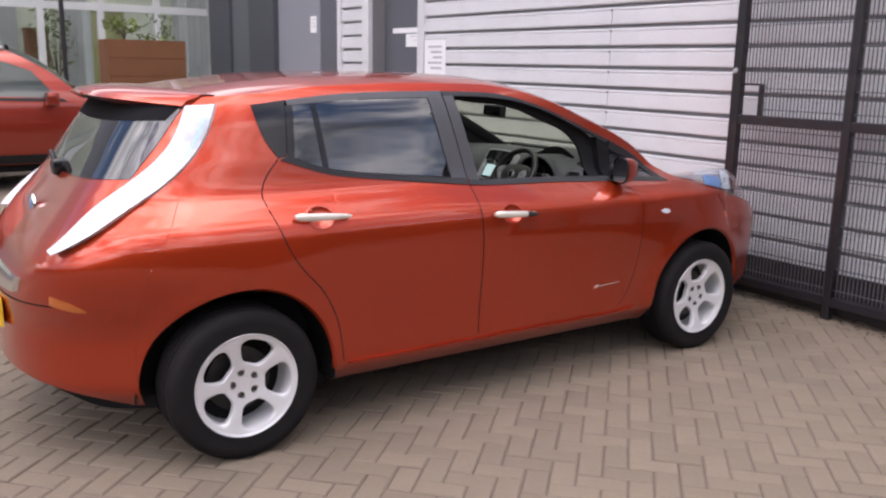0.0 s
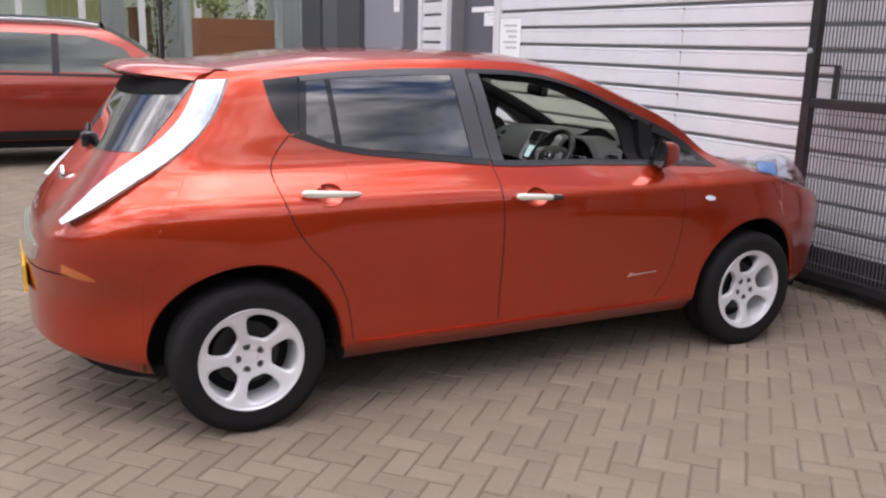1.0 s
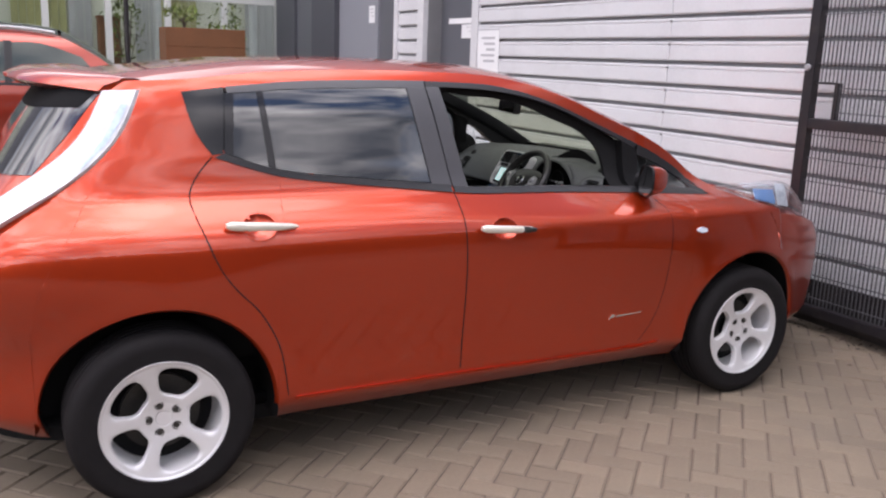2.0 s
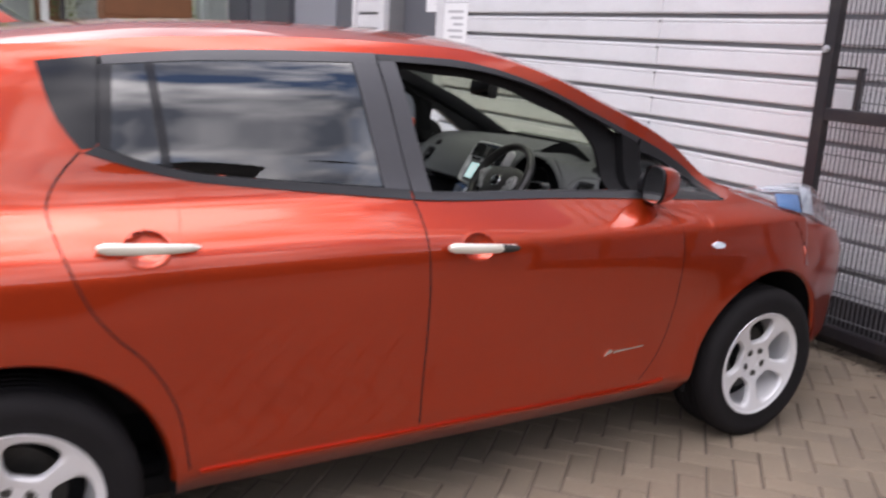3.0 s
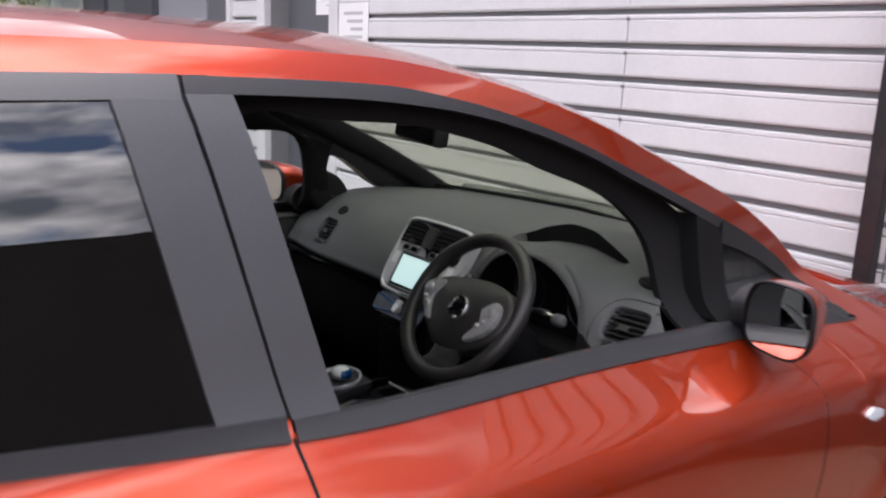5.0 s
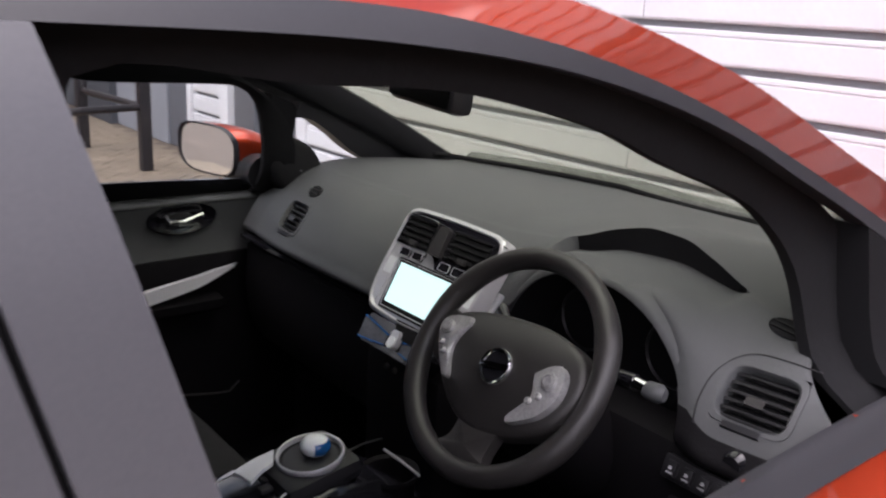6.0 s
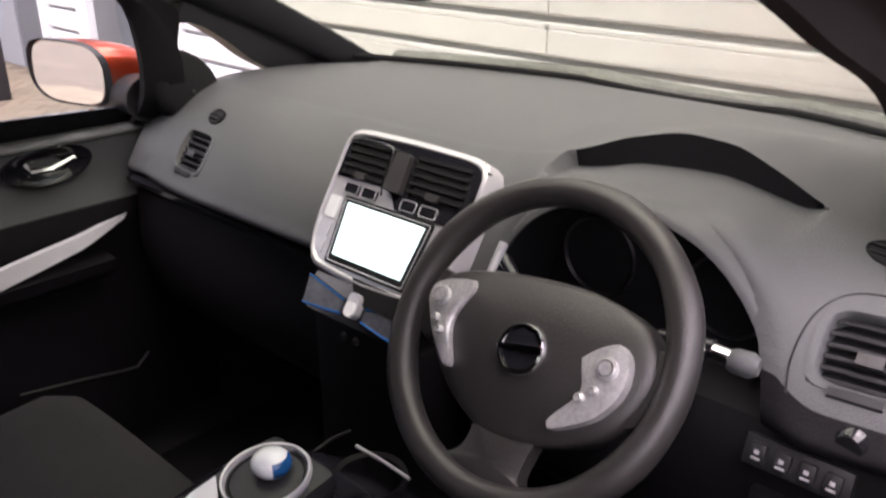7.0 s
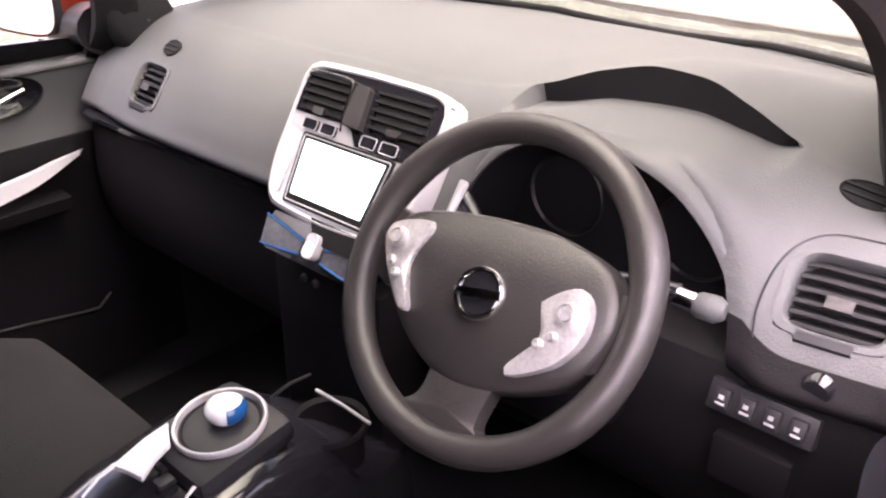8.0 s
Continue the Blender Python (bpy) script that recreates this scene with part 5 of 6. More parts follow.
EDGE_L = [(1.125, 1.03), (1.10, 1.25), (1.082, 1.38), (1.088, 1.440), (1.16, 1.446), (1.25, 1.442), (1.35, 1.432), (1.45, 1.416), (1.57, 1.388), (1.70, 1.335), (1.82, 1.275), (1.90, 1.215), (1.95, 1.130), (1.96, 1.00)]
EDGE_R = [(1.135, 1.03), (1.10, 1.25), (1.082, 1.38), (1.088, 1.442), (1.16, 1.447), (1.25, 1.444), (1.35, 1.436), (1.45, 1.424), (1.57, 1.394), (1.70, 1.354), (1.85, 1.300), (1.98, 1.250), (2.06, 1.200), (2.10, 1.130), (2.12, 1.00)]
for flip in (False, True):
    far_side[0] = flip
    edge = along(SEAL_L if flip else SEAL_R, 50)
    outer = along(EDGE_L if flip else EDGE_R, 50)

    def at(p, d):
        return Vector((p[0], -(half_w(p[1]) * taper(p[0], p[1]) - d), p[1]))

    rows = [[at(o, 0.038) for o in outer], [at(o * 0.4 + e * 0.6, 0.040) for o, e in zip(outer, edge)], [at(e, 0.050) for e in edge], [at(e, 0.066) for e in edge], [at(o * 0.6 + e * 0.4, 0.085) for o, e in zip(outer, edge)], [at(o, 0.085) for o in outer]]
    g = grid(rows)
    part("door_seal", mirrored(g) if flip else g, WELL, car, "black rubber door seal and roof side trim")

far_side[0] = False

# ---- dashboard ----
# section of the dash from the glass to its lower edge: plain, and over the instruments
PROF = [(2.66, 1.018), (2.62, 1.036), (2.50, 1.052), (2.35, 1.070), (2.20, 1.080), (2.08, 1.078), (2.00, 1.066), (1.95, 1.046), (1.905, 1.010), (1.875, 0.975), (1.855, 0.945), (1.845, 0.926), (1.858, 0.914), (1.90, 0.908)]
PROF_HOOD = [(2.66, 1.018), (2.62, 1.036), (2.50, 1.052), (2.35, 1.070), (2.20, 1.082), (2.08, 1.088), (2.00, 1.094), (1.945, 1.098), (1.908, 1.092), (1.896, 1.060), (1.893, 1.020), (1.893, 0.970), (1.893, 0.930), (1.90, 0.908)]
YB = -0.335
STEPS = 9
STEP_AT = 5 * STEPS + 6
MOUTH_FROM, FASCIA_FROM = int(7.7 * STEPS), int(9.7 * STEPS)
MOUTH_W, MOUTH_Z, MOUTH_H, MOUTH_P = 0.188, 0.86, 0.233, 2.3
DASH_Y = [float(v) for v in np.linspace(-0.715, 0.715, 171)]
brow_top = pchip([-0.72, -0.60, -0.53, -0.492, -0.434, -0.38, -0.334, -0.264, -0.176, -0.12, -0.02, 0.1], [1.070, 1.074, 1.086, 1.097, 1.124, 1.143, 1.145, 1.130, 1.097, 1.085, 1.075, 1.070])
brow_lip = pchip([-0.492, -0.47, -0.44, -0.37, -0.28, -0.2, -0.170], [1.093, 1.087, 1.092, 1.103, 1.097, 1.077, 1.072])


def spline(points, per):
    """Points through a run of corners, the same number in each span."""
    p = [Vector(q) for q in points]
    out = []
    for i in range(len(p) - 1):
        p0, p1, p2, p3 = p[max(i - 1, 0)], p[i], p[i + 1], p[min(i + 2, len(p) - 1)]
        for s in range(per):
            t = s / per
            out.append(0.5 * (2 * p1 + (p2 - p0) * t + (2 * p0 - 5 * p1 + 4 * p2 - p3) * t * t + (3 * p1 - p0 - 3 * p2 + p3) * t ** 3))
    return out + [p[-1]]


def mouth_r(y, z):
    """1 on the rim of the instrument mouth, less inside it."""
    return (abs((y - YB) / MOUTH_W) ** MOUTH_P + max(0.0, (z - MOUTH_Z) / MOUTH_H) ** MOUTH_P) ** (1 / MOUTH_P)


def dash_rows():
    plain, hooded = spline(PROF, STEPS), spline(PROF_HOOD, STEPS)
    rows = []
    for y in DASH_Y:
        edge = 0.05 * max(0, (min(abs(y), 0.655) - 0.45) / 0.26) ** 2
        mid = 0.012 * math.exp(-(y / 0.22) ** 2)
        w = 1 - smooth01(0.085, 0.235, abs(y - YB))
        base = []
        for a, b in zip(plain, hooded):
            x, z = a * (1 - w) + b * w
            near = smooth01(2.35, 1.95, x)
            base.append([x + edge * near * 0.6 - 0.02 * mid * near, z + mid * near * 0.3 - 0.25 * edge * (1 - near)])
        step = -0.492 < y < -0.170
        zt = max(brow_top(y), base[STEP_AT][1])
        zl = brow_lip(y) if step else zt
        row = []
        for i, (x, z) in enumerate(base):
            if i <= STEP_AT:
                z += (zt - base[STEP_AT][1]) * smooth01(2.48, 2.05, x)
            else:
                z += (zl - base[STEP_AT + 1][1]) * smooth01(1.925, 2.02, x)
            if step and i in (STEP_AT, STEP_AT + 1):
                x = 2.026 if i == STEP_AT else 2.034
            far_side[0] = y > 0
            inner = half_w(max(z, 0.9)) * taper(x, max(z, 0.9)) - (0.046 if y > 0 else 0.046 + 0.006 * smooth01(1.86, 1.93, x))
            yy = min(max(y, -inner), inner)
            r = mouth_r(yy, z)
            if i >= MOUTH_FROM and abs(r - 1) < 0.05:
                yy, z = YB + (yy - YB) / r, MOUTH_Z + (z - MOUTH_Z) / r
            row.append(Vector((x, yy, z)))
        rows.append(row)
    return rows


rows_y = dash_rows()
far_side[0] = False
NP = len(rows_y[0])
dv, df = grid(rows_y)


def dash_at(y, z):
    """The point of the dash's near face at y and height z."""
    i = min(max(int(np.searchsorted(DASH_Y, y)) - 1, 0), len(DASH_Y) - 2)
    t = (y - DASH_Y[i]) / (DASH_Y[i + 1] - DASH_Y[i])
    xs = [float(np.interp(z, [p[2] for p in rows_y[k][NP - 14:6 * STEPS:-1]], [p[0] for p in rows_y[k][NP - 14:6 * STEPS:-1]])) for k in (i, i + 1)]
    return Vector((xs[0] * (1 - t) + xs[1] * t, y, z))


VENTS = ((-0.592, 1.005, 0.084, 0.052), (0.517, 0.988, 0.078, 0.052))


def face_kind(q):
    """Which piece of the dash a face belongs to."""
    i, k = min(a // NP for a in q), min(a % NP for a in q)
    x, y, z = (sum(dv[a][c] for a in q) / 4 for c in range(3))
    if x > 2.66 - 1.1 * max(0, abs(y) - 0.45):
        return "none"
    if k >= MOUTH_FROM and all(mouth_r(dv[a][1], dv[a][2]) < 1.004 for a in q):
        return "none"
    for yc, zc, w, h in VENTS:
        if abs(y - yc - 0.10 * (z - zc)) < 0.55 * w and abs(z - zc) < 0.56 * h and x < 2.1:
            return "none"
    if k == STEP_AT and -0.492 < DASH_Y[i] and DASH_Y[i + 1] < -0.170:
        return "upper_display"
    if y < YB and k >= FASCIA_FROM:
        return "lower_fascia"
    return "dashboard"


kinds = {}
for q in df:
    kinds.setdefault(face_kind(q), []).append(q)
dash = part("dashboard", (dv, kinds["dashboard"]), DASH, car, "grey grained soft-touch dashboard", angle=50)
part("upper_display", (dv, kinds["upper_display"]), MATTE, dash, "unlit black crescent display", smooth=False)
part("lower_fascia", (dv, kinds["lower_fascia"]), DASHLOW, dash, "black lower fascia round the column")
low = [(1.90, 0.906), (1.872, 0.896), (1.868, 0.86), (1.862, 0.80), (1.875, 0.70), (1.93, 0.62), (2.05, 0.56), (2.3, 0.52)]
part("glovebox", slab([[Vector((x, y, z)) for x, z in along(low, 18)] for y in np.linspace(0.11, 0.70, 16)], (0.03, 0, 0)), DASHLOW, dash, "black glovebox lid")
part("trim_strip", slab([[Vector((1.852 + dx, y, z)) for z, dx in ((0.896, 0.012), (0.902, 0.0), (0.912, -0.002))] for y in np.linspace(0.12, 0.70, 12)], (0.02, 0, 0)), PIANO, dash, "gloss black strip under the passenger dash")
part("knee_panel", slab([[Vector((x, y, z)) for x, z in along([(1.90, 0.930), (1.868, 0.915), (1.862, 0.86), (1.87, 0.78), (1.92, 0.68), (2.05, 0.60)], 16)] for y in np.linspace(-0.70, -0.12, 16)], (0.03, 0, 0)), DASHLOW, dash, "black knee panel under the column")


def screen_foot(y, ahead=0.0, lift=0.0):
    """Where the glass meets the dash."""
    x = 2.655 - 0.78 * y * y
    return Vector((x + ahead, y, float(np.interp(x, [p[0] for p in PROF[4::-1]], [p[1] for p in PROF[4::-1]])) + lift))


part("screen_edge", tube([screen_foot(y, -0.004, 0.010) for y in np.linspace(-0.50, 0.62, 34)], 0.0065, 8), MATTE, dash, "black edge where dash meets glass")
# grey strip of uneven tone just ahead of the black edge
part("scuttle", slab([[screen_foot(y, a, h) for a, h in ((0.030, -0.04), (0.034, 0.004), (0.040, 0.014), (0.055, 0.019), (0.09, 0.014), (0.12, -0.01))] for y in np.linspace(-0.50, 0.58, 40)], (0, 0, -0.006)), SCUTTLE, car, "blotchy grey scuttle panel at the windscreen's foot")
# rounded black speaker pod at the foot of the passenger's quarter window
pod = [[Vector((1.974 + 0.068 * r * math.cos(q) - 0.018 * r * math.sin(q), 0.700 - d, 1.062 + 0.074 * r * math.sin(q))) for q in np.linspace(0, 2 * math.pi, 40, endpoint=False)] for r, d in ((1.0, 0.0), (1.0, 0.030), (0.97, 0.045), (0.90, 0.054), (0.75, 0.060), (0.4, 0.064), (0.03, 0.065))]
part("speaker_pod", grid(pod, closed=True), WELL, dash, "rounded black speaker pod by the quarter window")

# the dark mouth of the instruments
def mouth(k, x, n=41):
    """A ring of the mouth at depth x, k times the size of its rim."""
    out = []
    for q in np.linspace(0, math.pi, n):
        c, s = math.cos(q), math.sin(q)
        out.append(Vector((x, YB + k * MOUTH_W * np.sign(c) * abs(c) ** (2 / MOUTH_P), MOUTH_Z + k * MOUTH_H * s ** (2 / MOUTH_P))))
    return out


rim = [[Vector((p[0], p[1], min(p[2], 1.0975))) for p in mouth(k, x)] for k, x in ((1.085, 1.925), (1.055, 1.900), (1.03, 1.890), (1.012, 1.887), (0.992, 1.886), (0.984, 1.891))]
part("hood_rim", grid(rim, flip=True), DASH, dash, "grey moulded rim of the instrument hood")
part("hood_mouth", grid([mouth(0.990, 1.8885), mouth(0.978, 1.892), mouth(0.95, 1.93), mouth(0.86, 2.02)], flip=True), MATTE, dash, "black inside of the instrument hood")
part("instrument_panel", slab([[Vector((1.985, YB + 0.165 * u, z)) for u in np.linspace(-1, 1, 9)] for z in (0.86, 0.92, 0.98, 1.055)], (0.01, 0, 0)), MATTE, dash, "unlit black instrument display")
for u, r in ((0.085, 0.052), (-0.085, 0.052)):
    part("dial_ring", lathe([(r, -0.004), (r - 0.002, -0.006), (r - 0.005, -0.003)], 40, "x", (1.984, YB + u, 0.985)), TRIM, dash)


# side vents let into the near face
def vent(yc, zc, w, h):
    nrm = Vector((-0.731, 0, 0.682))

    def at(u, v, out):
        return dash_at(yc + u, zc + v) + nrm * out

    def ring(k, out, lean=0.10):
        pts = []
        for q in np.linspace(0, 2 * math.pi, 44, endpoint=False):
            u, v = 0.5 * w * k * np.sign(math.cos(q)) * abs(math.cos(q)) ** 0.4, 0.5 * h * k * np.sign(math.sin(q)) * abs(math.sin(q)) ** 0.4
            pts.append(at(u + lean * v, v, out))
        return pts

    v = part("side_vent", grid([ring(1.26, -0.004), ring(1.24, 0.0016), ring(1.07, 0.0018), ring(1.0, -0.002), ring(0.97, -0.03)], closed=True, flip=True), DASH, dash, "grey side air vent surround")
    part("vent_back", grid([ring(0.98, -0.026), ring(0.5, -0.026), ring(0.02, -0.026)], closed=True, flip=True), WELL, v)
    n = 6
    for k in range(n):
        a = -0.5 * h + h * (k + 0.35) / n
        rows = [[at(s * 0.485 * w + 0.10 * b, b, o) for s in np.linspace(-1, 1, 7)] for b, o in ((a - 0.001, -0.007), (a + 0.0018, -0.007), (a + 0.005, -0.016), (a + 0.008, -0.024))]
        part("slat", grid(rows, flip=True), SLAT, v, angle=60)
    part("slat_tab", grid([[at(u * 0.012, b, o) for u in (-1, -0.5, 0.5, 1)] for b, o in ((-0.008, -0.004), (-0.0075, 0.002), (0.001, 0.003), (0.002, -0.003))], flip=True), WHEELSKIN, v)
    part("vent_wheel", grid([[at(u * 0.024, -0.5 * h * 1.18 + b, o) for u in np.linspace(-1, 1, 7)] for b, o in ((-0.0065, 0.0005), (-0.005, 0.004), (0.001, 0.0045), (0.003, 0.0005))], flip=True), TRIM, v)
    return at


vent(*VENTS[0])
# fine joint of the outer fascia piece that holds the vent
joint = [dash_at(y, z) + Vector((-0.0005, 0, 0.0005)) for y, z in along([(-0.535, 0.962), (-0.530, 0.985), (-0.530, 1.008), (-0.534, 1.027), (-0.545, 1.040), (-0.565, 1.046), (-0.60, 1.047), (-0.64, 1.046)], 40)]
part("fascia_joint", tube(joint, 0.0011, 5), TRIM, dash)
vent(*VENTS[1])
for x, y, rx, ry in ((1.998, -0.574, 0.017, 0.028), (1.940, 0.512, 0.016, 0.022)):
    i = min(range(len(DASH_Y)), key=lambda k: abs(DASH_Y[k] - y))
    k = min(range(4 * STEPS, NP), key=lambda n: abs(rows_y[i][n][0] - x) + (9 if rows_y[i][n][2] < 1.0 else 0))
    a, b, c = rows_y[i][k], rows_y[i][k + 3], rows_y[i + 2][k]
    along_y, slope = (c - a).normalized(), (b - a).normalized()
    m = Matrix.Translation(a) @ Matrix((slope, along_y, slope.cross(along_y))).transposed().to_4x4()
    m = m @ Matrix.Diagonal((rx, ry, 1 if m.to_3x3().col[2][2] > 0 else -1, 1))
    outlet = part("demister_outlet", moved(lathe([(0.0, 0.0012), (0.9, 0.0012), (0.95, 0.003), (1.0, 0.002), (1.02, -0.01)], 32, "z"), m), WELL, dash, "black oval demister outlet")
    for s in (-0.3, 0.3):
        part("slat", moved(box(s - 0.10, s + 0.10, -0.85, 0.85, 0.001, 0.0035), m), SLAT, outlet, smooth=False)


# centre stack: silver bezel on a slanted plane

def stack(y, z, out=0.0):
    """A point of the stack's slanted face at height z, out towards the driver."""
    return Vector((1.9085 + (z - 1.093) * 0.655 - out * 0.8365, y, z + out * 0.548))


def plate(outline, out, back=0.02):
    """A plate on the stack from an outline of (y, z), fan-filled, with thickness."""
    f = [stack(y, z, out) for y, z in outline]
    b = [stack(y, z, out - back) for y, z in outline]
    n = len(f)
    return f + b, [tuple(range(n)), tuple(range(2 * n - 1, n - 1, -1))] + [(i, i + n, (i + 1) % n + n, (i + 1) % n) for i in range(n)]


def rounded(y0, y1, z0, z1, r, squeeze=0.0):
    """A rounded box outline; squeeze narrows its foot."""
    pts = []
    for cy, cz, a in ((y1 - r, z1 - r, 0), (y0 + r, z1 - r, 90), (y0 + r, z0 + r, 180), (y1 - r, z0 + r, 270)):
        for k in range(7):
            q = radians(a + 15 * k)
            y, z = cy + r * math.cos(q), cz + r * math.sin(q)
            s = 1 - squeeze * (z1 - z) / (z1 - z0)
            pts.append(((y0 + y1) / 2 + (y - (y0 + y1) / 2) * s, z))
    return pts


def console_line(inset):
    """Outline of the console's bezel, drawn in by inset: straight sides, a foot that draws in, rounded head."""
    half = [(0.0, 1.0990), (0.085, 1.0975), (0.114, 1.0945), (0.1255, 1.087), (0.1285, 1.074), (0.1280, 1.03), (0.127, 0.985), (0.120, 0.953), (0.110, 0.938), (0.098, 0.931), (0.05, 0.927), (0.0, 0.925)]
    half = along(half, 33)
    pts = [(p[0], p[1]) for p in half] + [(-p[0], p[1]) for p in half[-2:0:-1]]
    return [(-0.0125 + y * (1 - inset / 0.131), 1.014 + (z - 1.014) * (1 - inset / 0.086)) for y, z in pts]


ring_o, ring_i = console_line(0.0), console_line(0.008)
rows = [[stack(y, z, o) for y, z in ring] for ring, o in ((ring_o, -0.03), (ring_o, 0.003), (console_line(0.002), 0.006), (console_line(0.0055), 0.007), (ring_i, 0.004), (ring_i, -0.01))]
con = part("centre_console", grid(rows, closed=True, flip=True), SILVER, dash, "silver framed centre console")
part("stack_panel", plate(ring_i, 0.0025, 0.012), SILVER, con, "satin silver panel", angle=20)
part("vent_panel", plate([(0.110, 1.037), (0.112, 1.062), (0.111, 1.084), (0.102, 1.0925), (-0.130, 1.0925), (-0.139, 1.084), (-0.140, 1.060), (-0.134, 1.030), (-0.118, 1.0185), (-0.016, 1.0185), (-0.002, 1.033), (0.012, 1.038)][::-1], 0.0045, 0.008), PIANO, con, "black upper vent panel", angle=20)
for y0, y1, lean in ((0.020, 0.100, 0.12), (-0.118, -0.026, 0.05)):
    well = [(y0 - 0.006, 1.038), (y1 - 0.010, 1.038), (y1 + 0.002, 1.082), (y0 + 0.002, 1.082)]
    part("vent_well", plate(well[::-1], 0.0052, 0.002), WELL, con, smooth=False)
    for k in range(5):
        z = 1.0415 + 0.0092 * k
        d = lean * (z - 1.06)
        part("slat", plate([(y0 + d, z), (y1 + d, z), (y1 + d, z + 0.0030), (y0 + d, z + 0.0030)], 0.0095, 0.004), SLAT, con, smooth=False)
    part("slat_tab", plate(rounded((y0 + y1) / 2 - 0.011, (y0 + y1) / 2 + 0.009, 1.0385, 1.0465, 0.002), 0.0125, 0.006), WHEELSKIN, con, angle=20)
part("vent_divider", plate([(0.010, 1.036), (-0.021, 1.036), (-0.016, 1.078), (-0.012, 1.081), (0.006, 1.081), (0.009, 1.077)], 0.014, 0.012), WHEELSKIN, con, "grey block between the vents", angle=20)
bead = [stack(y, z, 0.012) for y, z in along([(0.098, 1.0835), (0.06, 1.0845), (0.024, 1.0835), (0.0175, 1.079), (0.0155, 1.060), (0.013, 1.040), (0.008, 1.028)], 30)]
part("vent_bead", tube(bead, 0.0013, 6), CHROME, con, "thin chrome bead round the vent")
for y0, y1 in ((0.056, 0.082), (0.022, 0.048), (-0.052, -0.026), (-0.088, -0.060)):
    part("stack_button", plate(rounded(y0, y1, 1.0205, 1.0325, 0.003), 0.0075, 0.006), PIANO, con, angle=20)
    part("button_edge", tube([stack(y, z, 0.0075) for y, z in rounded(y0, y1, 1.0205, 1.0325, 0.003)], 0.0007, 5, closed=True), SILVER, con)
part("screen_frame", plate(rounded(-0.090, 0.076, 0.9385, 1.0175, 0.004, 0.10), 0.006, 0.008), WELL, con, "black display frame", angle=20)
part("screen_bezel", tube([stack(y, z, 0.006) for y, z in rounded(-0.086, 0.072, 0.942, 1.0145, 0.003, 0.10)], 0.0009, 5, closed=True), SILVER, con)
part("screen", plate(rounded(-0.079, 0.064, 0.9495, 1.0105, 0.002, 0.10), 0.008, 0.002), SCREEN, con, "bright lit blank display", smooth=False)
for y in (0.0925, -0.1215):
    for z0, z1, m in ((0.988, 1.014, WHITEPL), (0.966, 0.986, SILVER), (0.946, 0.964, SILVER)):
        part("stack_button", plate(rounded(y - 0.011, y + 0.011, z0, z1, 0.003), 0.0050, 0.007), m, con, angle=20)
part("console_lower", plate([(0.075, 0.926), (0.085, 0.905), (0.070, 0.884), (-0.10, 0.884), (-0.112, 0.905), (-0.102, 0.926)][::-1], 0.002, 0.03), PIANO, con, "gloss black lower console", angle=20)
part("console_notch", plate([(0.006, 0.934), (-0.090, 0.934), (-0.095, 0.910), (-0.012, 0.910)][::-1], 0.0065, 0.02), MATTE, con, "black recess under the display", smooth=False)
# smoked lid with blue edges on both sides of the power button
for s in (1, -1):
    lid = [(-0.0145 + s * (y + 0.0145), z) for y, z in ((0.084, 0.919), (0.040, 0.913), (0.006, 0.908), (0.006, 0.893), (0.045, 0.889), (0.078, 0.887))]
    part("lower_lid", plate(lid if s < 0 else lid[::-1], 0.0045, 0.004), SMOKE, con, "smoked lower lid with blue edges", angle=20)
    for a in (0, 3):
        part("lid_edge", tube([stack(y, z, 0.005) for y, z in lid[a:a + 3]], 0.0016, 6), BLUE, con, "blue edge")
part("power_button", plate(rounded(-0.028, -0.008, 0.893, 0.920, 0.007), 0.014, 0.014), SILVER, con, "grey power button with a white cap", angle=20)
part("button_cap", plate(rounded(-0.026, -0.010, 0.894, 0.910, 0.006), 0.0165, 0.006), WHITEPL, con, "white cap", angle=20)
part("stack_foot", box(1.80, 1.92, -0.11, 0.10, 0.60, 0.862, 0.02), DASHLOW, con, "black foot of the centre console")
for y in (0.030, 0.006):
    part("socket", lathe([(0.0, -0.002), (0.004, -0.002), (0.005, 0.0), (0.006, 0.004)], 12, "x", (1.797, y, 0.842)), DISC, con)

# ---- steering wheel ----
WC, WA = Vector((1.716, -0.345, 1.009)), 0.615
WV, WU, WN = Vector((math.sin(WA), 0, math.cos(WA))), Vector((0, 1, 0)), Vector((-math.cos(WA), 0, math.sin(WA)))


def wp(u, v, n=0.0):
    return WC + u * WU + v * WV + n * WN


rows = []
for i, q in enumerate(np.linspace(0, 2 * math.pi, 73)):
    fat = 0.0152 + 0.0014 * math.exp(-((abs(math.sin(q)) - 0.5) / 0.2) ** 2)
    rows.append([wp((0.150 + fat * math.cos(a)) * math.cos(q), (0.150 + fat * math.cos(a)) * math.sin(q), 1.05 * fat * math.sin(a)) for a in (2 * math.pi * k / 14 for k in range(14))])
steering = part("steering_wheel", grid(rows, closed=True), WHEELSKIN, car, "grey leather three-spoke steering wheel")


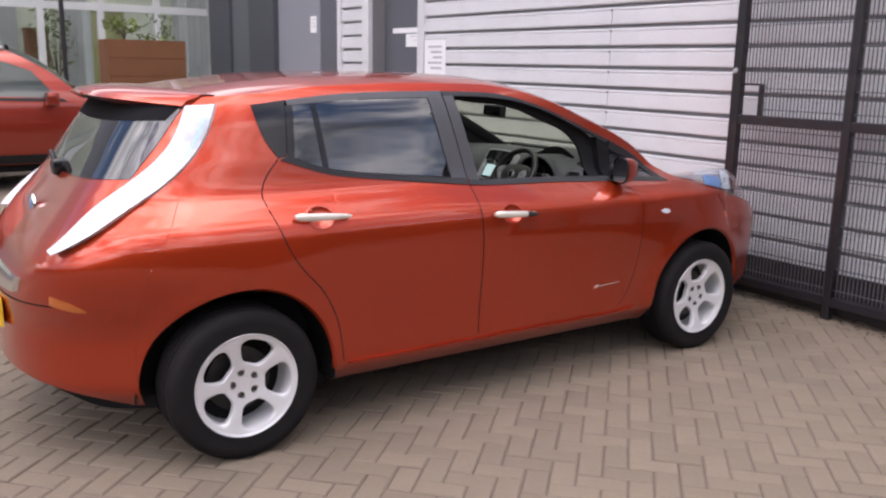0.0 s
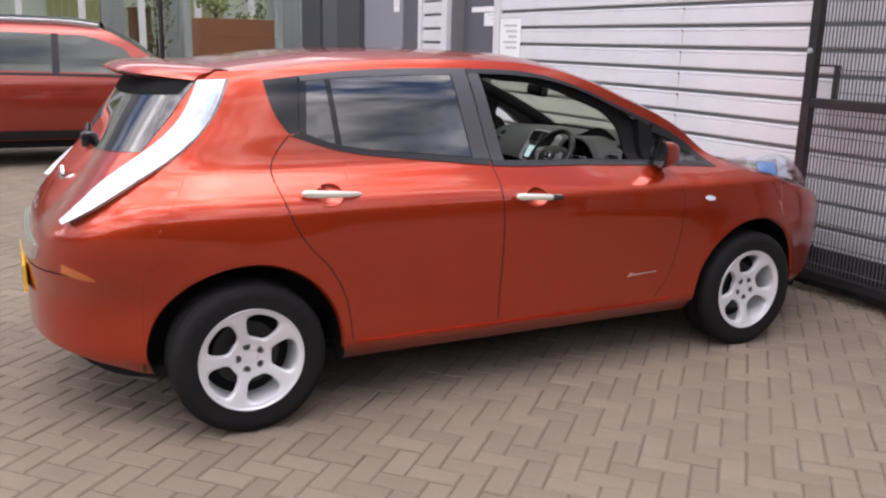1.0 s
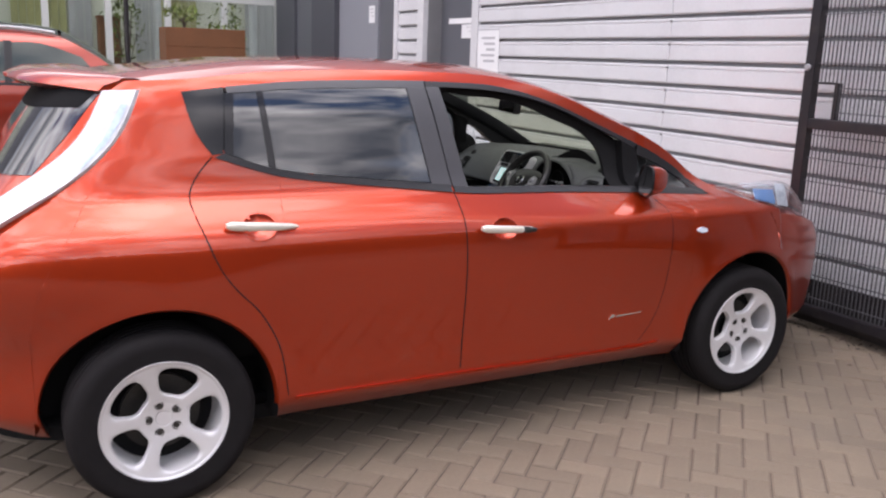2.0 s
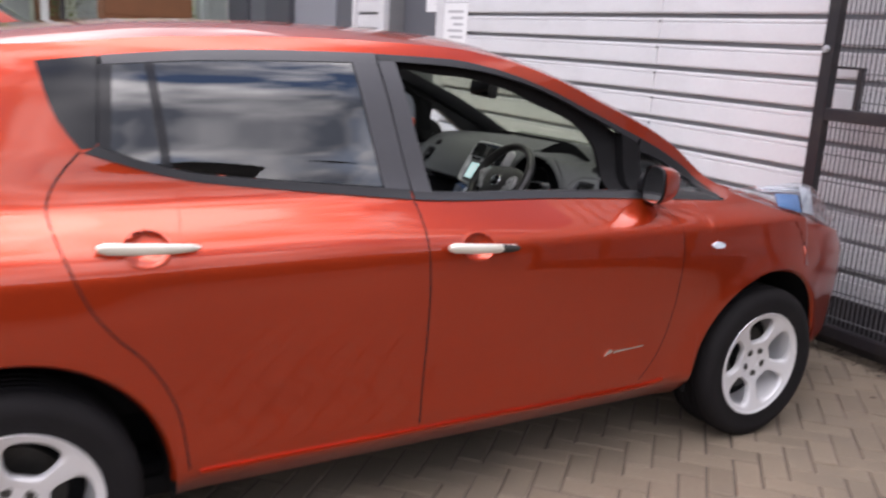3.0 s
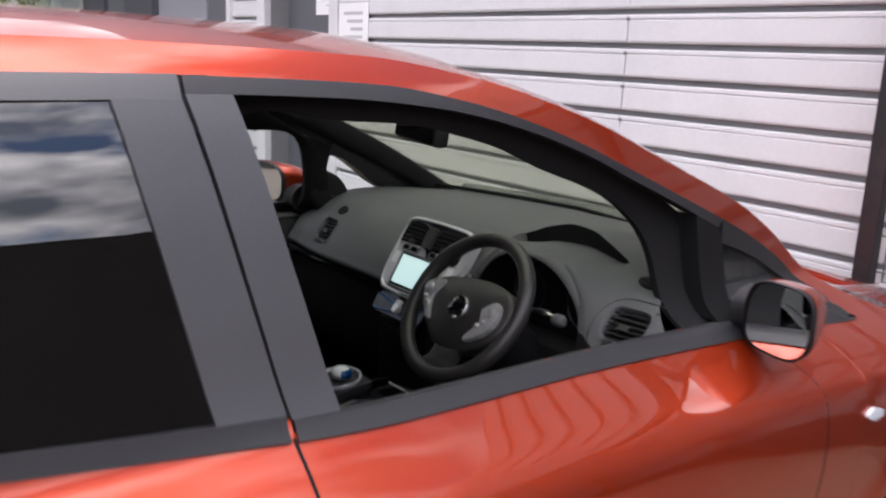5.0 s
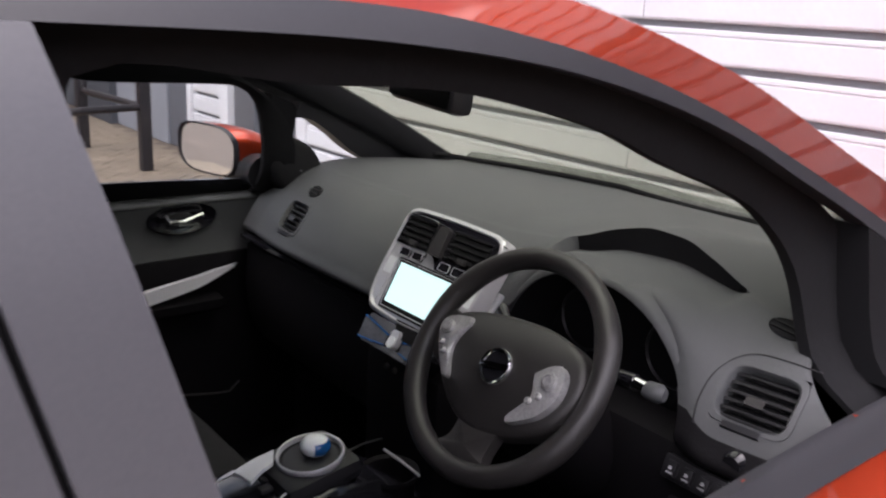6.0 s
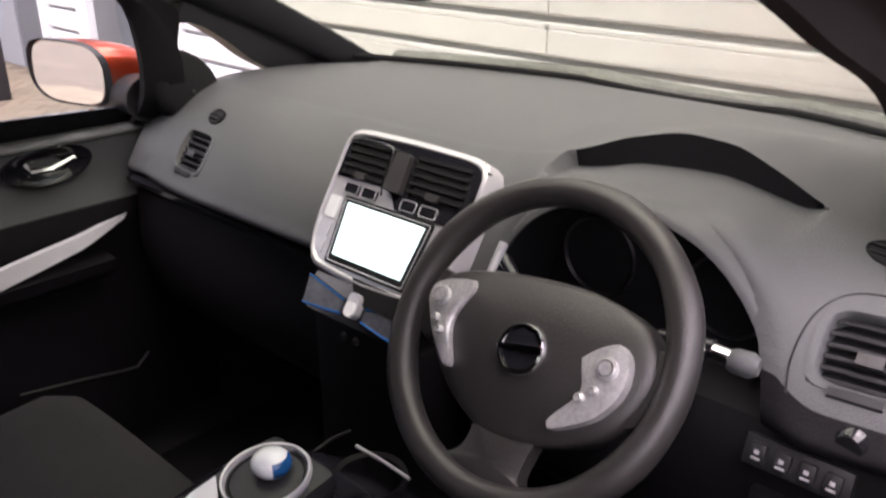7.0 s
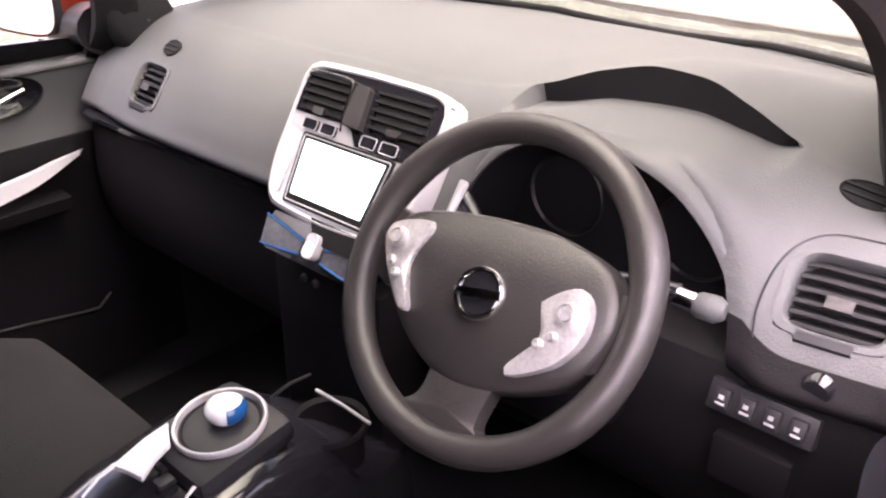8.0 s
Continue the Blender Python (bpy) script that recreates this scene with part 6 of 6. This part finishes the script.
def wheel_plate(outline, n0, n1, dome=0.0):
    """A domed plate on the wheel from an outline of (u, v)."""
    c = (sum(p[0] for p in outline) / len(outline), sum(p[1] for p in outline) / len(outline))
    rows = [[wp(u, v, n0) for u, v in outline]]
    for k, s in enumerate((1.0, 0.97, 0.9, 0.7, 0.4, 0.05)):
        rows.append([wp(c[0] + (u - c[0]) * s, c[1] + (v - c[1]) * s, n1 + (dome * (1 - s * s) if k else -0.004)) for u, v in outline])
    v, f = grid(rows, closed=True)
    f.append(tuple(len(outline) * 6 + j for j in range(len(outline))))
    return v, f


hub_line = along([(0.132, 0.012), (0.118, 0.034), (0.076, 0.050), (0.009, 0.061), (-0.053, 0.063), (-0.106, 0.050), (-0.130, 0.018), (-0.126, -0.020), (-0.104, -0.056), (-0.052, -0.085), (0.0, -0.097), (0.045, -0.086), (0.084, -0.062), (0.118, -0.025), (0.132, 0.012)], 61)[:-1]
part("airbag_cover", wheel_plate([(p[0], p[1]) for p in hub_line], -0.030, 0.000, 0.020), WHEELSKIN, steering, "grey airbag cover")
for sg in (1, -1):
    sp = [(sg * u, v) for u, v in ((0.105, 0.030), (0.148, 0.036), (0.150, -0.012), (0.108, -0.040))]
    part("spoke", wheel_plate([tuple(p) for p in along(sp + [sp[0]], 29)[:-1]], -0.020, -0.004, 0.004), WHEELSKIN, steering)
sp = [(0.027, -0.080), (0.026, -0.108), (0.034, -0.124), (0.052, -0.136), (0.040, -0.146), (0.0, -0.150), (-0.050, -0.143), (-0.064, -0.131), (-0.050, -0.128), (-0.042, -0.120), (-0.044, -0.092), (-0.042, -0.078)]
part("spoke", wheel_plate([tuple(p) for p in along(sp + [sp[0]], 49)[:-1]], -0.020, -0.002, 0.006), WHEELSKIN, steering, "lower spoke")
padr = [(-0.062, 0.008), (-0.078, 0.024), (-0.094, 0.030), (-0.107, 0.018), (-0.110, -0.008), (-0.098, -0.034), (-0.080, -0.050), (-0.057, -0.063), (-0.053, -0.055), (-0.064, -0.040), (-0.073, -0.020), (-0.066, -0.002)]
padl = [(0.078, 0.034), (0.098, 0.030), (0.118, 0.020), (0.122, 0.006), (0.114, -0.010), (0.102, -0.027), (0.086, -0.043), (0.072, -0.055), (0.066, -0.050), (0.074, -0.034), (0.082, -0.012), (0.076, 0.012), (0.072, 0.026)]
for sg in (1, -1):
    side = [(u - 0.003, v - 0.004) for u, v in padr] if sg > 0 else padl
    pts = along(side + [side[0]], 41)[:-1]
    pts = [tuple(p) for p in pts]
    pad = part("switch_pad", wheel_plate(pts if sg > 0 else pts[::-1], 0.0, 0.016, 0.004), PADSILVER, steering, "silver switch pad")
    bu, bv = (-0.094, 0.002) if sg > 0 else (0.103, 0.008)
    for du, dv, rr in ((0, 0, 0.0105), (sg * 0.014, -0.032, 0.0045), (sg * 0.004, -0.022, 0.0045)):
        btn = lathe([(0.0, 0.006), (rr * 0.6, 0.0065), (rr * 0.68, 0.003), (rr * 0.75, 0.006), (rr, 0.005), (rr * 1.02, 0.0)], 20, "z")
        m = Matrix.Translation(wp(bu + du, bv + dv, 0.0185)) @ Matrix((WU, WV, WN)).transposed().to_4x4()
        part("pad_button", moved(btn, m), PADSILVER, steering)
# plain round badge: chrome ring over a dark disc
m = Matrix.Translation(wp(-0.007, -0.011, 0.020)) @ Matrix((WU, WV, WN)).transposed().to_4x4()
part("badge", moved(lathe([(0.0, 0.0), (0.020, 0.0), (0.021, 0.003), (0.0235, 0.004), (0.025, 0.002), (0.0255, -0.006)], 36, "z"), m), CHROME, steering, "plain chrome ring badge")
part("badge_disc", moved(lathe([(0.0, 0.0012), (0.0195, 0.0012), (0.0198, 0.0)], 30, "z"), m), PIANO, steering)
part("badge_bar", moved(box(-0.024, 0.024, -0.004, 0.004, 0.001, 0.005, 0.001), m @ Matrix.Rotation(radians(-12), 4, "Z")), CHROME, steering)
part("column_shroud", tube([wp(0, -0.02, -0.03), wp(0, -0.03, -0.10), wp(0, -0.04, -0.24)], [0.060, 0.072, 0.080], 20), DASHLOW, car, "black steering column shroud")
stalk = part("column_stalk", tube([(1.80, -0.38, 1.0), (1.805, -0.45, 1.012), (1.808, -0.485, 1.014)], [0.008, 0.0085, 0.010], 10), PIANO, car, "black lever right of the column")
part("stalk_end", tube([(1.808, -0.500, 1.010), (1.809, -0.505, 1.010), (1.811, -0.520, 1.010), (1.812, -0.527, 1.010)], [0.009, 0.0120, 0.0125, 0.008], 14), DASH, stalk, "grey twist end of the lever")
part("stalk_ring", tube([(1.807, -0.484, 1.011), (1.808, -0.501, 1.010)], [0.0100, 0.0100], 14), CHROME, stalk)
stalk = part("column_stalk", tube([wp(0.05, 0.03, -0.07), wp(0.10, 0.06, -0.075), wp(0.125, 0.075, -0.08)], [0.008, 0.009, 0.010], 10), PIANO, car, "black lever left of the column")
part("stalk_end", tube([wp(0.095, 0.042, -0.03), wp(0.100, 0.085, -0.04)], [0.004, 0.0055], 8), SILVER, stalk)

# switch panel and lower right
pan = part("switch_panel", moved(box(-0.008, 0.012, -0.052, 0.052, -0.016, 0.016, 0.004), Matrix.Translation((1.862, -0.560, 0.893)) @ Matrix.Rotation(radians(20), 4, "Y")), TRIM, dash, "black panel of small switches")
for k in range(4):
    y = 0.036 - 0.024 * k
    part("switch", moved(box(-0.014, -0.004, y - 0.008, y + 0.008, -0.010, 0.010, 0.003), Matrix.Translation((1.862, -0.560, 0.893)) @ Matrix.Rotation(radians(20), 4, "Y")), TRIM, pan)
    part("switch_mark", moved(box(-0.0150, -0.0138, y - 0.0022, y + 0.0026, -0.001, 0.003), Matrix.Translation((1.862, -0.560, 0.893)) @ Matrix.Rotation(radians(20), 4, "Y")), SILVER, pan, smooth=False)
    part("switch_mark", moved(box(-0.0150, -0.0138, y - 0.0045, y + 0.0045, -0.0065, -0.0045), Matrix.Translation((1.862, -0.560, 0.893)) @ Matrix.Rotation(radians(20), 4, "Y")), SILVER, pan, smooth=False)
part("mirror_switch", moved(lathe([(0.0, -0.008), (0.012, -0.008), (0.016, -0.004), (0.018, 0.006)], 18, "x"), Matrix.Translation((1.866, -0.600, 0.935))), PIANO, dash)
part("fuse_lid", box(1.85, 1.87, -0.60, -0.52, 0.80, 0.855, 0.008), DASHLOW, dash)

# ---- centre tunnel, selector ----
tun = []
for x, w, z in ((1.10, 0.10, 0.70), (1.35, 0.105, 0.72), (1.46, 0.110, 0.755), (1.58, 0.110, 0.772), (1.66, 0.105, 0.760), (1.74, 0.10, 0.70), (1.85, 0.10, 0.60)):
    yc = -0.075 if x < 1.8 else -0.02
    tun.append([Vector((x, yc + w * np.sign(math.cos(q)) * abs(math.cos(q)) ** 0.3, 0.30 + (z - 0.30) * abs(math.sin(q)) ** 0.3)) for q in np.linspace(0, math.pi, 22)])
tunnel = part("centre_tunnel", grid(tun, flip=True), PIANO, car, "gloss black centre tunnel")
SX, SY, SZ = 1.578, -0.088, 0.798
tilt = Matrix.Translation((SX, SY, SZ)) @ Matrix.Rotation(radians(-8), 4, "Y")
part("selector_ring", moved(lathe([(0.0505, -0.008), (0.0525, -0.003), (0.0525, 0.0), (0.051, 0.0025), (0.0485, 0.002), (0.047, -0.006)], 44, "z"), tilt), SILVER, tunnel, "silver ring round the selector")
part("selector_plate", moved(box(-0.070, 0.058, -0.058, 0.060, -0.040, -0.005, 0.016), tilt), TRIM, tunnel, "gloss black selector surround")
part("selector_dish", moved(lathe([(0.0, -0.012), (0.028, -0.010), (0.0445, -0.004)], 36, "z"), tilt), DASHLOW, tunnel)
knob_m = Matrix.Translation((1.590, -0.083, 0.790))
part("selector_stem", moved(lathe([(0.014, -0.022), (0.012, -0.01), (0.012, 0.006)], 18, "z"), knob_m), PIANO, tunnel)
ball = [(0.0235 * math.cos(q), 0.015 + 0.016 * math.sin(q)) for q in np.linspace(-math.pi / 2, math.pi / 2, 15)]
ball[0], ball[-1] = (0.001, ball[0][1]), (0.001, ball[-1][1])
part("selector_knob", moved(lathe(ball, 28, "z"), knob_m), WHITEPL, tunnel, "pearl white selector knob")
blue = [[Vector((1.0012 * r * math.cos(a), 1.0012 * r * math.sin(a), h)) * 1.012 for r, h in ball[5:11]] for a in np.linspace(radians(238), radians(335), 16)]
part("knob_band", moved(grid(blue), knob_m), BLUE, tunnel, "blue band on the knob")
part("tunnel_trim", slab([[Vector(p) for p in r] for r in (((1.540, -0.046, 0.796), (1.532, -0.060, 0.798), (1.522, -0.078, 0.796)), ((1.510, -0.047, 0.793), (1.506, -0.064, 0.795), (1.502, -0.083, 0.793)), ((1.469, -0.052, 0.785), (1.474, -0.070, 0.787), (1.480, -0.090, 0.784)))], (0, 0, -0.006)), PALESILVER, tunnel, "silver tunnel trim")
part("tunnel_trim", tube([(1.472, -0.053, 0.785), (1.452, -0.054, 0.781), (1.43, -0.060, 0.774)], [0.003, 0.002, 0.0015], 6), PALESILVER, tunnel)
part("tunnel_trim", tube([(1.600, -0.132, 0.790), (1.574, -0.136, 0.788), (1.548, -0.132, 0.784), (1.528, -0.128, 0.780), (1.50, -0.136, 0.772)], [0.002, 0.004, 0.005, 0.003, 0.002], 8, squash=0.3), SILVER, tunnel)
part("tunnel_trim", tube([(1.612, -0.105, 0.792), (1.634, -0.125, 0.788)], [0.003, 0.004], 8, squash=0.4), SILVER, tunnel)
for x, y in ((1.515, -0.075), (1.50, -0.095)):
    part("tunnel_button", box(x - 0.010, x + 0.010, y - 0.008, y + 0.008, 0.764, 0.772, 0.003), TRIM, tunnel)
part("cup_holder", lathe([(0.040, -0.06), (0.040, 0.0), (0.046, 0.004), (0.048, -0.002)], 30, "z", (1.70, -0.125, 0.745)), DASHLOW, tunnel, "black cup holder ring")
part("cup_edge", tube([(1.727, -0.070, 0.749), (1.7275, -0.12, 0.750), (1.726, -0.167, 0.749)], 0.0024, 6), SILVER, tunnel)
part("cup_edge", tube([(1.683, -0.036, 0.745), (1.715, -0.034, 0.748), (1.746, -0.037, 0.747)], 0.0024, 6), SLAT, tunnel)

# ---- seats ----
def seat(yc):
    s = part("front_seat", box(1.0, 1.5, yc - 0.2, yc + 0.2, 0.30, 0.42, 0.03), CARPET, car, "black cloth front seat")
    sec = []
    for x, w, z in ((0.98, 0.235, 0.555), (1.05, 0.245, 0.575), (1.25, 0.255, 0.590), (1.45, 0.262, 0.612), (1.59, 0.262, 0.620), (1.64, 0.255, 0.598), (1.652, 0.245, 0.54)):
        sec.append([Vector((x, yc + w * np.sign(math.cos(q)) * abs(math.cos(q)) ** 0.55, z - 0.075 + (0.075 + 0.016 * abs(math.cos(q)) ** 4) * np.sign(math.sin(q)) * abs(math.sin(q)) ** 0.5)) for q in np.linspace(0, 2 * math.pi, 36, endpoint=False)])
    g = grid(sec, closed=True, flip=True)
    g[1].extend([tuple(range(36)), tuple(6 * 36 + j for j in range(35, -1, -1))])
    part("cushion", g, CLOTH, s, "black cloth seat cushion")
    sec = []
    for t, w in ((0.0, 0.22), (0.1, 0.24), (0.4, 0.25), (0.75, 0.235), (0.92, 0.20), (1.0, 0.15)):
        x, z = 1.02 - 0.20 * t, 0.55 + 0.60 * t
        sec.append([Vector((x + (0.055 + 0.02 * abs(math.cos(q)) ** 4) * np.sign(math.sin(q)) * abs(math.sin(q)) ** 0.5 - 0.02, yc + w * np.sign(math.cos(q)) * abs(math.cos(q)) ** 0.55, z)) for q in np.linspace(0, 2 * math.pi, 32, endpoint=False)])
    g = grid(sec, closed=True)
    g[1].extend([tuple(range(31, -1, -1)), tuple(5 * 32 + j for j in range(32))])
    part("backrest", g, CLOTH, s, "black cloth backrest")
    part("headrest", box(0.74, 0.83, yc - 0.12, yc + 0.12, 1.17, 1.33, 0.03), CLOTH, s)


seat(0.345)
seat(-0.345)
part("rear_bench", box(-0.05, 0.45, -0.60, 0.60, 0.40, 0.60, 0.05), CLOTH, car, "black cloth rear bench")
part("rear_bench", box(-0.20, -0.05, -0.60, 0.60, 0.45, 1.10, 0.05), CLOTH, car)

# interior mirror
im = Matrix.Translation((1.838, -0.005, 1.325)) @ Matrix.Rotation(radians(-14), 4, "Z") @ Matrix.Rotation(radians(6), 4, "Y")
rv = part("interior_mirror", moved(box(-0.018, 0.02, -0.125, 0.125, -0.032, 0.032, 0.014), im), TRIM, car, "black interior mirror")
part("mirror_glass", moved(box(-0.0205, -0.0185, -0.115, 0.115, -0.024, 0.024, 0.0), im), MIRROR, rv, smooth=False)
part("mirror_stem", tube([(1.85, -0.005, 1.34), (1.90, 0.0, 1.40)], [0.012, 0.02], 10), TRIM, rv)
part("sensor_box", box(1.86, 1.95, -0.05, 0.05, 1.385, 1.425, 0.012), TRIM, rv)

# ---- orange family car parked across the yard ----
suv = thing("car", (-0.2, 8.1, 0), "orange-red tall family car with grey tinted windows", "car")
SO = Vector((-1.62, 8.12, 0))
s_half = pchip([0.30, 0.45, 0.75, 1.0, 1.15, 1.40, 1.62, 1.70], [0.80, 0.88, 0.90, 0.885, 0.85, 0.76, 0.66, 0.55])
s_top = pchip([-0.85, -0.75, -0.4, 0.4, 1.4, 1.9, 2.3, 2.75, 2.95, 3.4, 3.6, 3.68], [1.10, 1.38, 1.62, 1.69, 1.685, 1.64, 1.45, 1.12, 1.06, 0.96, 0.86, 0.55])
rows, wins = [], []
for x in list(np.linspace(-0.85, 3.68, 74)):
    e = 1.0
    if x < 0:
        e = (1 - min(1, -x / 0.87) ** 3) ** (1 / 3)
    if x > 2.8:
        e = (1 - min(1, (x - 2.8) / 0.9) ** 2.6) ** (1 / 2.6)
    zt = s_top(x)
    zb = 0.32
    for h in (0.0, 2.70):
        if abs(x - h) < 0.38:
            zb = max(zb, 0.33 + math.sqrt(0.38**2 - (x - h) ** 2))
    row = []
    for t in np.linspace(0, 1, 26):
        z = zb + (zt - zb) * t
        row.append(Vector((x, -s_half(z) * e, z)) + SO)
    edge = s_half(zt) * e
    for u in np.linspace(0.9, -0.9, 15):
        row.append(Vector((x, -edge * u, zt + 0.05 * (1 - u**4) * e)) + SO)
    row += [Vector((p[0], 2 * SO[1] - p[1], p[2])) for p in row[25::-1]]
    rows.append(row)
part("body", grid(rows, flip=True), PAINT2, suv)


def suv_plate(bottom, topc, nu, nv, out, material, name, label="", flip=False):
    r = [[Vector((p[0], -(s_half(p[1]) + out), p[1])) + SO for p in row] for row in coons(bottom, topc, nu, nv)]
    g = slab(r, (0, 0.02, 0))
    part(name, g, material, suv, label)
    part(name, ([(v[0], 2 * SO[1] - v[1], v[2]) for v in g[0]], [q[::-1] for q in g[1]]), material, suv, label)


suv_plate([(1.42, 1.13), (1.9, 1.12), (2.42, 1.10)], [(1.44, 1.56), (1.75, 1.555), (2.16, 1.42)], 12, 6, 0.004, GLAZE, "side_window", "grey tinted side window")
suv_plate([(0.42, 1.15), (0.9, 1.14), (1.34, 1.13)], [(0.38, 1.58), (0.9, 1.585), (1.36, 1.565)], 12, 6, 0.004, GLAZE, "side_window", "grey tinted side window")
suv_plate([(1.34, 1.12), (1.42, 1.12)], [(1.36, 1.58), (1.44, 1.575)], 3, 4, 0.006, TRIM, "door_pillar")
suv_plate([(0.38, 1.10), (1.4, 1.085), (2.52, 1.06)], [(0.38, 1.13), (1.4, 1.115), (2.48, 1.095)], 16, 3, 0.008, TRIM, "belt_strip")
suv_plate([(-0.3, 0.33), (1.35, 0.33), (2.9, 0.33)], [(-0.3, 0.44), (1.35, 0.44), (2.9, 0.44)], 10, 3, 0.006, TRIM, "sill_cladding", "black sill cladding")
for x in (1.50, 0.50):
    suv_plate([(x, 0.945), (x + 0.2, 0.94)], [(x, 0.97), (x + 0.2, 0.965)], 5, 3, 0.03, PAINT2, "handle")
ws = [[Vector((x, -s_half(s_top(x)) * 0.9 * u, s_top(x) + 0.105 * (1 - u**4) + 0.004)) + SO for u in np.linspace(-1, 1, 13)] for x in np.linspace(1.98, 2.72, 10)]
part("windscreen", slab(ws, (0, 0, -0.01)), GLAZE, suv, "dark windscreen")
rf = [[Vector((x, -s_half(s_top(x)) * 0.86 * u, s_top(x) + 0.085 * (1 - u**4) + 0.024)) + SO for u in np.linspace(-1, 1, 13)] for x in np.linspace(-0.35, 1.94, 16)]
part("roof_panel", slab(rf, (0, 0, -0.01)), GLAZE, suv, "gloss black roof panel")
for sg in (-1, 1):
    rl = [Vector((x, sg * (s_half(s_top(x)) - 0.02), s_top(x) + 0.045)) + SO for x in np.linspace(-0.2, 1.9, 14)]
    part("roof_rail", tube(rl, 0.016, 8), SILVER, suv, "silver roof rail")
    mm = Matrix.Translation(SO + Vector((2.33, sg * 1.0, 1.10)))
    part("door_mirror", moved(box(-0.07, 0.07, -0.12, 0.12, -0.08, 0.08, 0.035), mm), PAINT2, suv, "orange door mirror")
    part("mirror_base", tube([SO + Vector((2.35, sg * 0.84, 1.08)), SO + Vector((2.34, sg * 0.95, 1.06))], 0.03, 8), TRIM, suv)
for x in (0.0, 2.70):
    for sg in (-1, 1):
        wheel(SO[0] + x, SO[1] + sg * 0.80, 20 + 30 * x, suv, sg > 0, 1.05)
part("underbody", box(SO[0] - 0.6, SO[0] + 3.4, SO[1] - 0.72, SO[1] + 0.72, 0.22, 0.40, 0.03), WELL, suv)

# ---- cladding planks ----
planks(clad_wall, ((1.381, 4.263), (-1.50, 1.379), (-4.4, -1.502)), range(0, 22), WALL_X)
planks(strip_wall, ((5.662, 6.248),), range(0, 22), WALL_X)
# rivets on the vertical joint
for k in range(22):
    part("rivet", box(WALL_X - 0.006, WALL_X, 1.372, 1.392, ROW0 + PITCH * k + 0.118, ROW0 + PITCH * k + 0.134, 0.002), GROOVE, clad_wall, smooth=False)

# ---- block paving in herringbone ----
def brick_geo(lx, ly, h=0.012, r=0.006):
    a, b = lx / 2, ly / 2
    v = [(-a, -b, -0.02), (a, -b, -0.02), (a, b, -0.02), (-a, b, -0.02), (-a, -b, h - 0.005), (a, -b, h - 0.005), (a, b, h - 0.005), (-a, b, h - 0.005), (-a + r, -b + r, h), (a - r, -b + r, h), (a - r, b - r, h), (-a + r, b - r, h)]
    f = [(8, 9, 10, 11)] + [(i, (i + 1) % 4, (i + 1) % 4 + 4, i + 4) for i in range(4)] + [(i + 4, (i + 1) % 4 + 4, (i + 1) % 4 + 8, i + 8) for i in range(4)]
    return v, f


BL, BW, GAP = 0.200, 0.100, 0.006
flat = mesh_of("brick", *brick_geo(BL - GAP, BW - GAP), PAVER, False)
upright = mesh_of("brick", *brick_geo(BW - GAP, BL - GAP), PAVER, False)
rnd = random.Random(5)
turn = Matrix.Rotation(radians(-46.0), 3, "Z")
near, rest_v, rest_f = 0, [], []
todo = []
for n in range(-125, 125):
    for k in range(-45, 45):
        # one brick along and one across to each step of the zigzag
        ox, oy = n * BW, n * BW
        todo.append((ox + k * 0.4, oy, True))
        todo.append((ox + k * 0.4 + 0.2, oy, False))
for ox, oy, along_x in todo:
    cx, cy = (ox + BL / 2, oy + BW / 2) if along_x else (ox + BW / 2, oy + BW - BL / 2)
    p = turn @ Vector((cx, cy, 0))
    x, y = p[0] + 0.4, p[1] - 2.0
    if not (-6.5 < x < 4.04 and -6.5 < y < 9.0):
        continue
    dz, tx, ty = rnd.gauss(0, 0.0012), rnd.gauss(0, 0.004), rnd.gauss(0, 0.004)
    m = Matrix.Translation((x, y, -0.012 + dz)) @ turn.to_4x4() @ Matrix.Rotation(tx, 4, "X") @ Matrix.Rotation(ty, 4, "Y")
    if -0.2 < x < 2.4 and -2.9 < y < -0.85 and near < 300:
        near += 1
        b = new("brick", flat if along_x else upright)
        b.parent = ground
        b.matrix_basis = m
    else:
        v, f = brick_geo(BL - GAP, BW - GAP) if along_x else brick_geo(BW - GAP, BL - GAP)
        q = len(rest_v)
        rest_v += [tuple(m @ Vector(c)) for c in v]
        rest_f += [tuple(c + q for c in s) for s in f]
paving = part("paving", (rest_v, rest_f), PAVER, ground, "brown-grey herringbone block paving", smooth=False)
tagged(paving, kind="stuff")

# dead leaves and grit swept against the wall foot
lv, lf = [], []
for k in range(900):
    y = rnd.uniform(-3.5, 3.6)
    x = WALL_X - 0.05 - abs(rnd.gauss(0, 0.13))
    a, L = rnd.uniform(0, 6.28), rnd.uniform(0.006, 0.022)
    d, e = Vector((math.cos(a), math.sin(a), rnd.uniform(-0.3, 0.3))), Vector((-math.sin(a), math.cos(a), rnd.uniform(-0.3, 0.3)))
    c = Vector((x, y, 0.004 + rnd.uniform(0, 0.008)))
    i = len(lv)
    lv += [c - d * L, c + e * L * 0.5, c + d * L, c - e * L * 0.5]
    lf.append((i, i + 1, i + 2, i + 3))
tagged(part("leaf_litter", (lv, lf), LITTER, None, smooth=False), "dead brown leaves and grit along the wall foot", "leaf litter", kind="stuff")
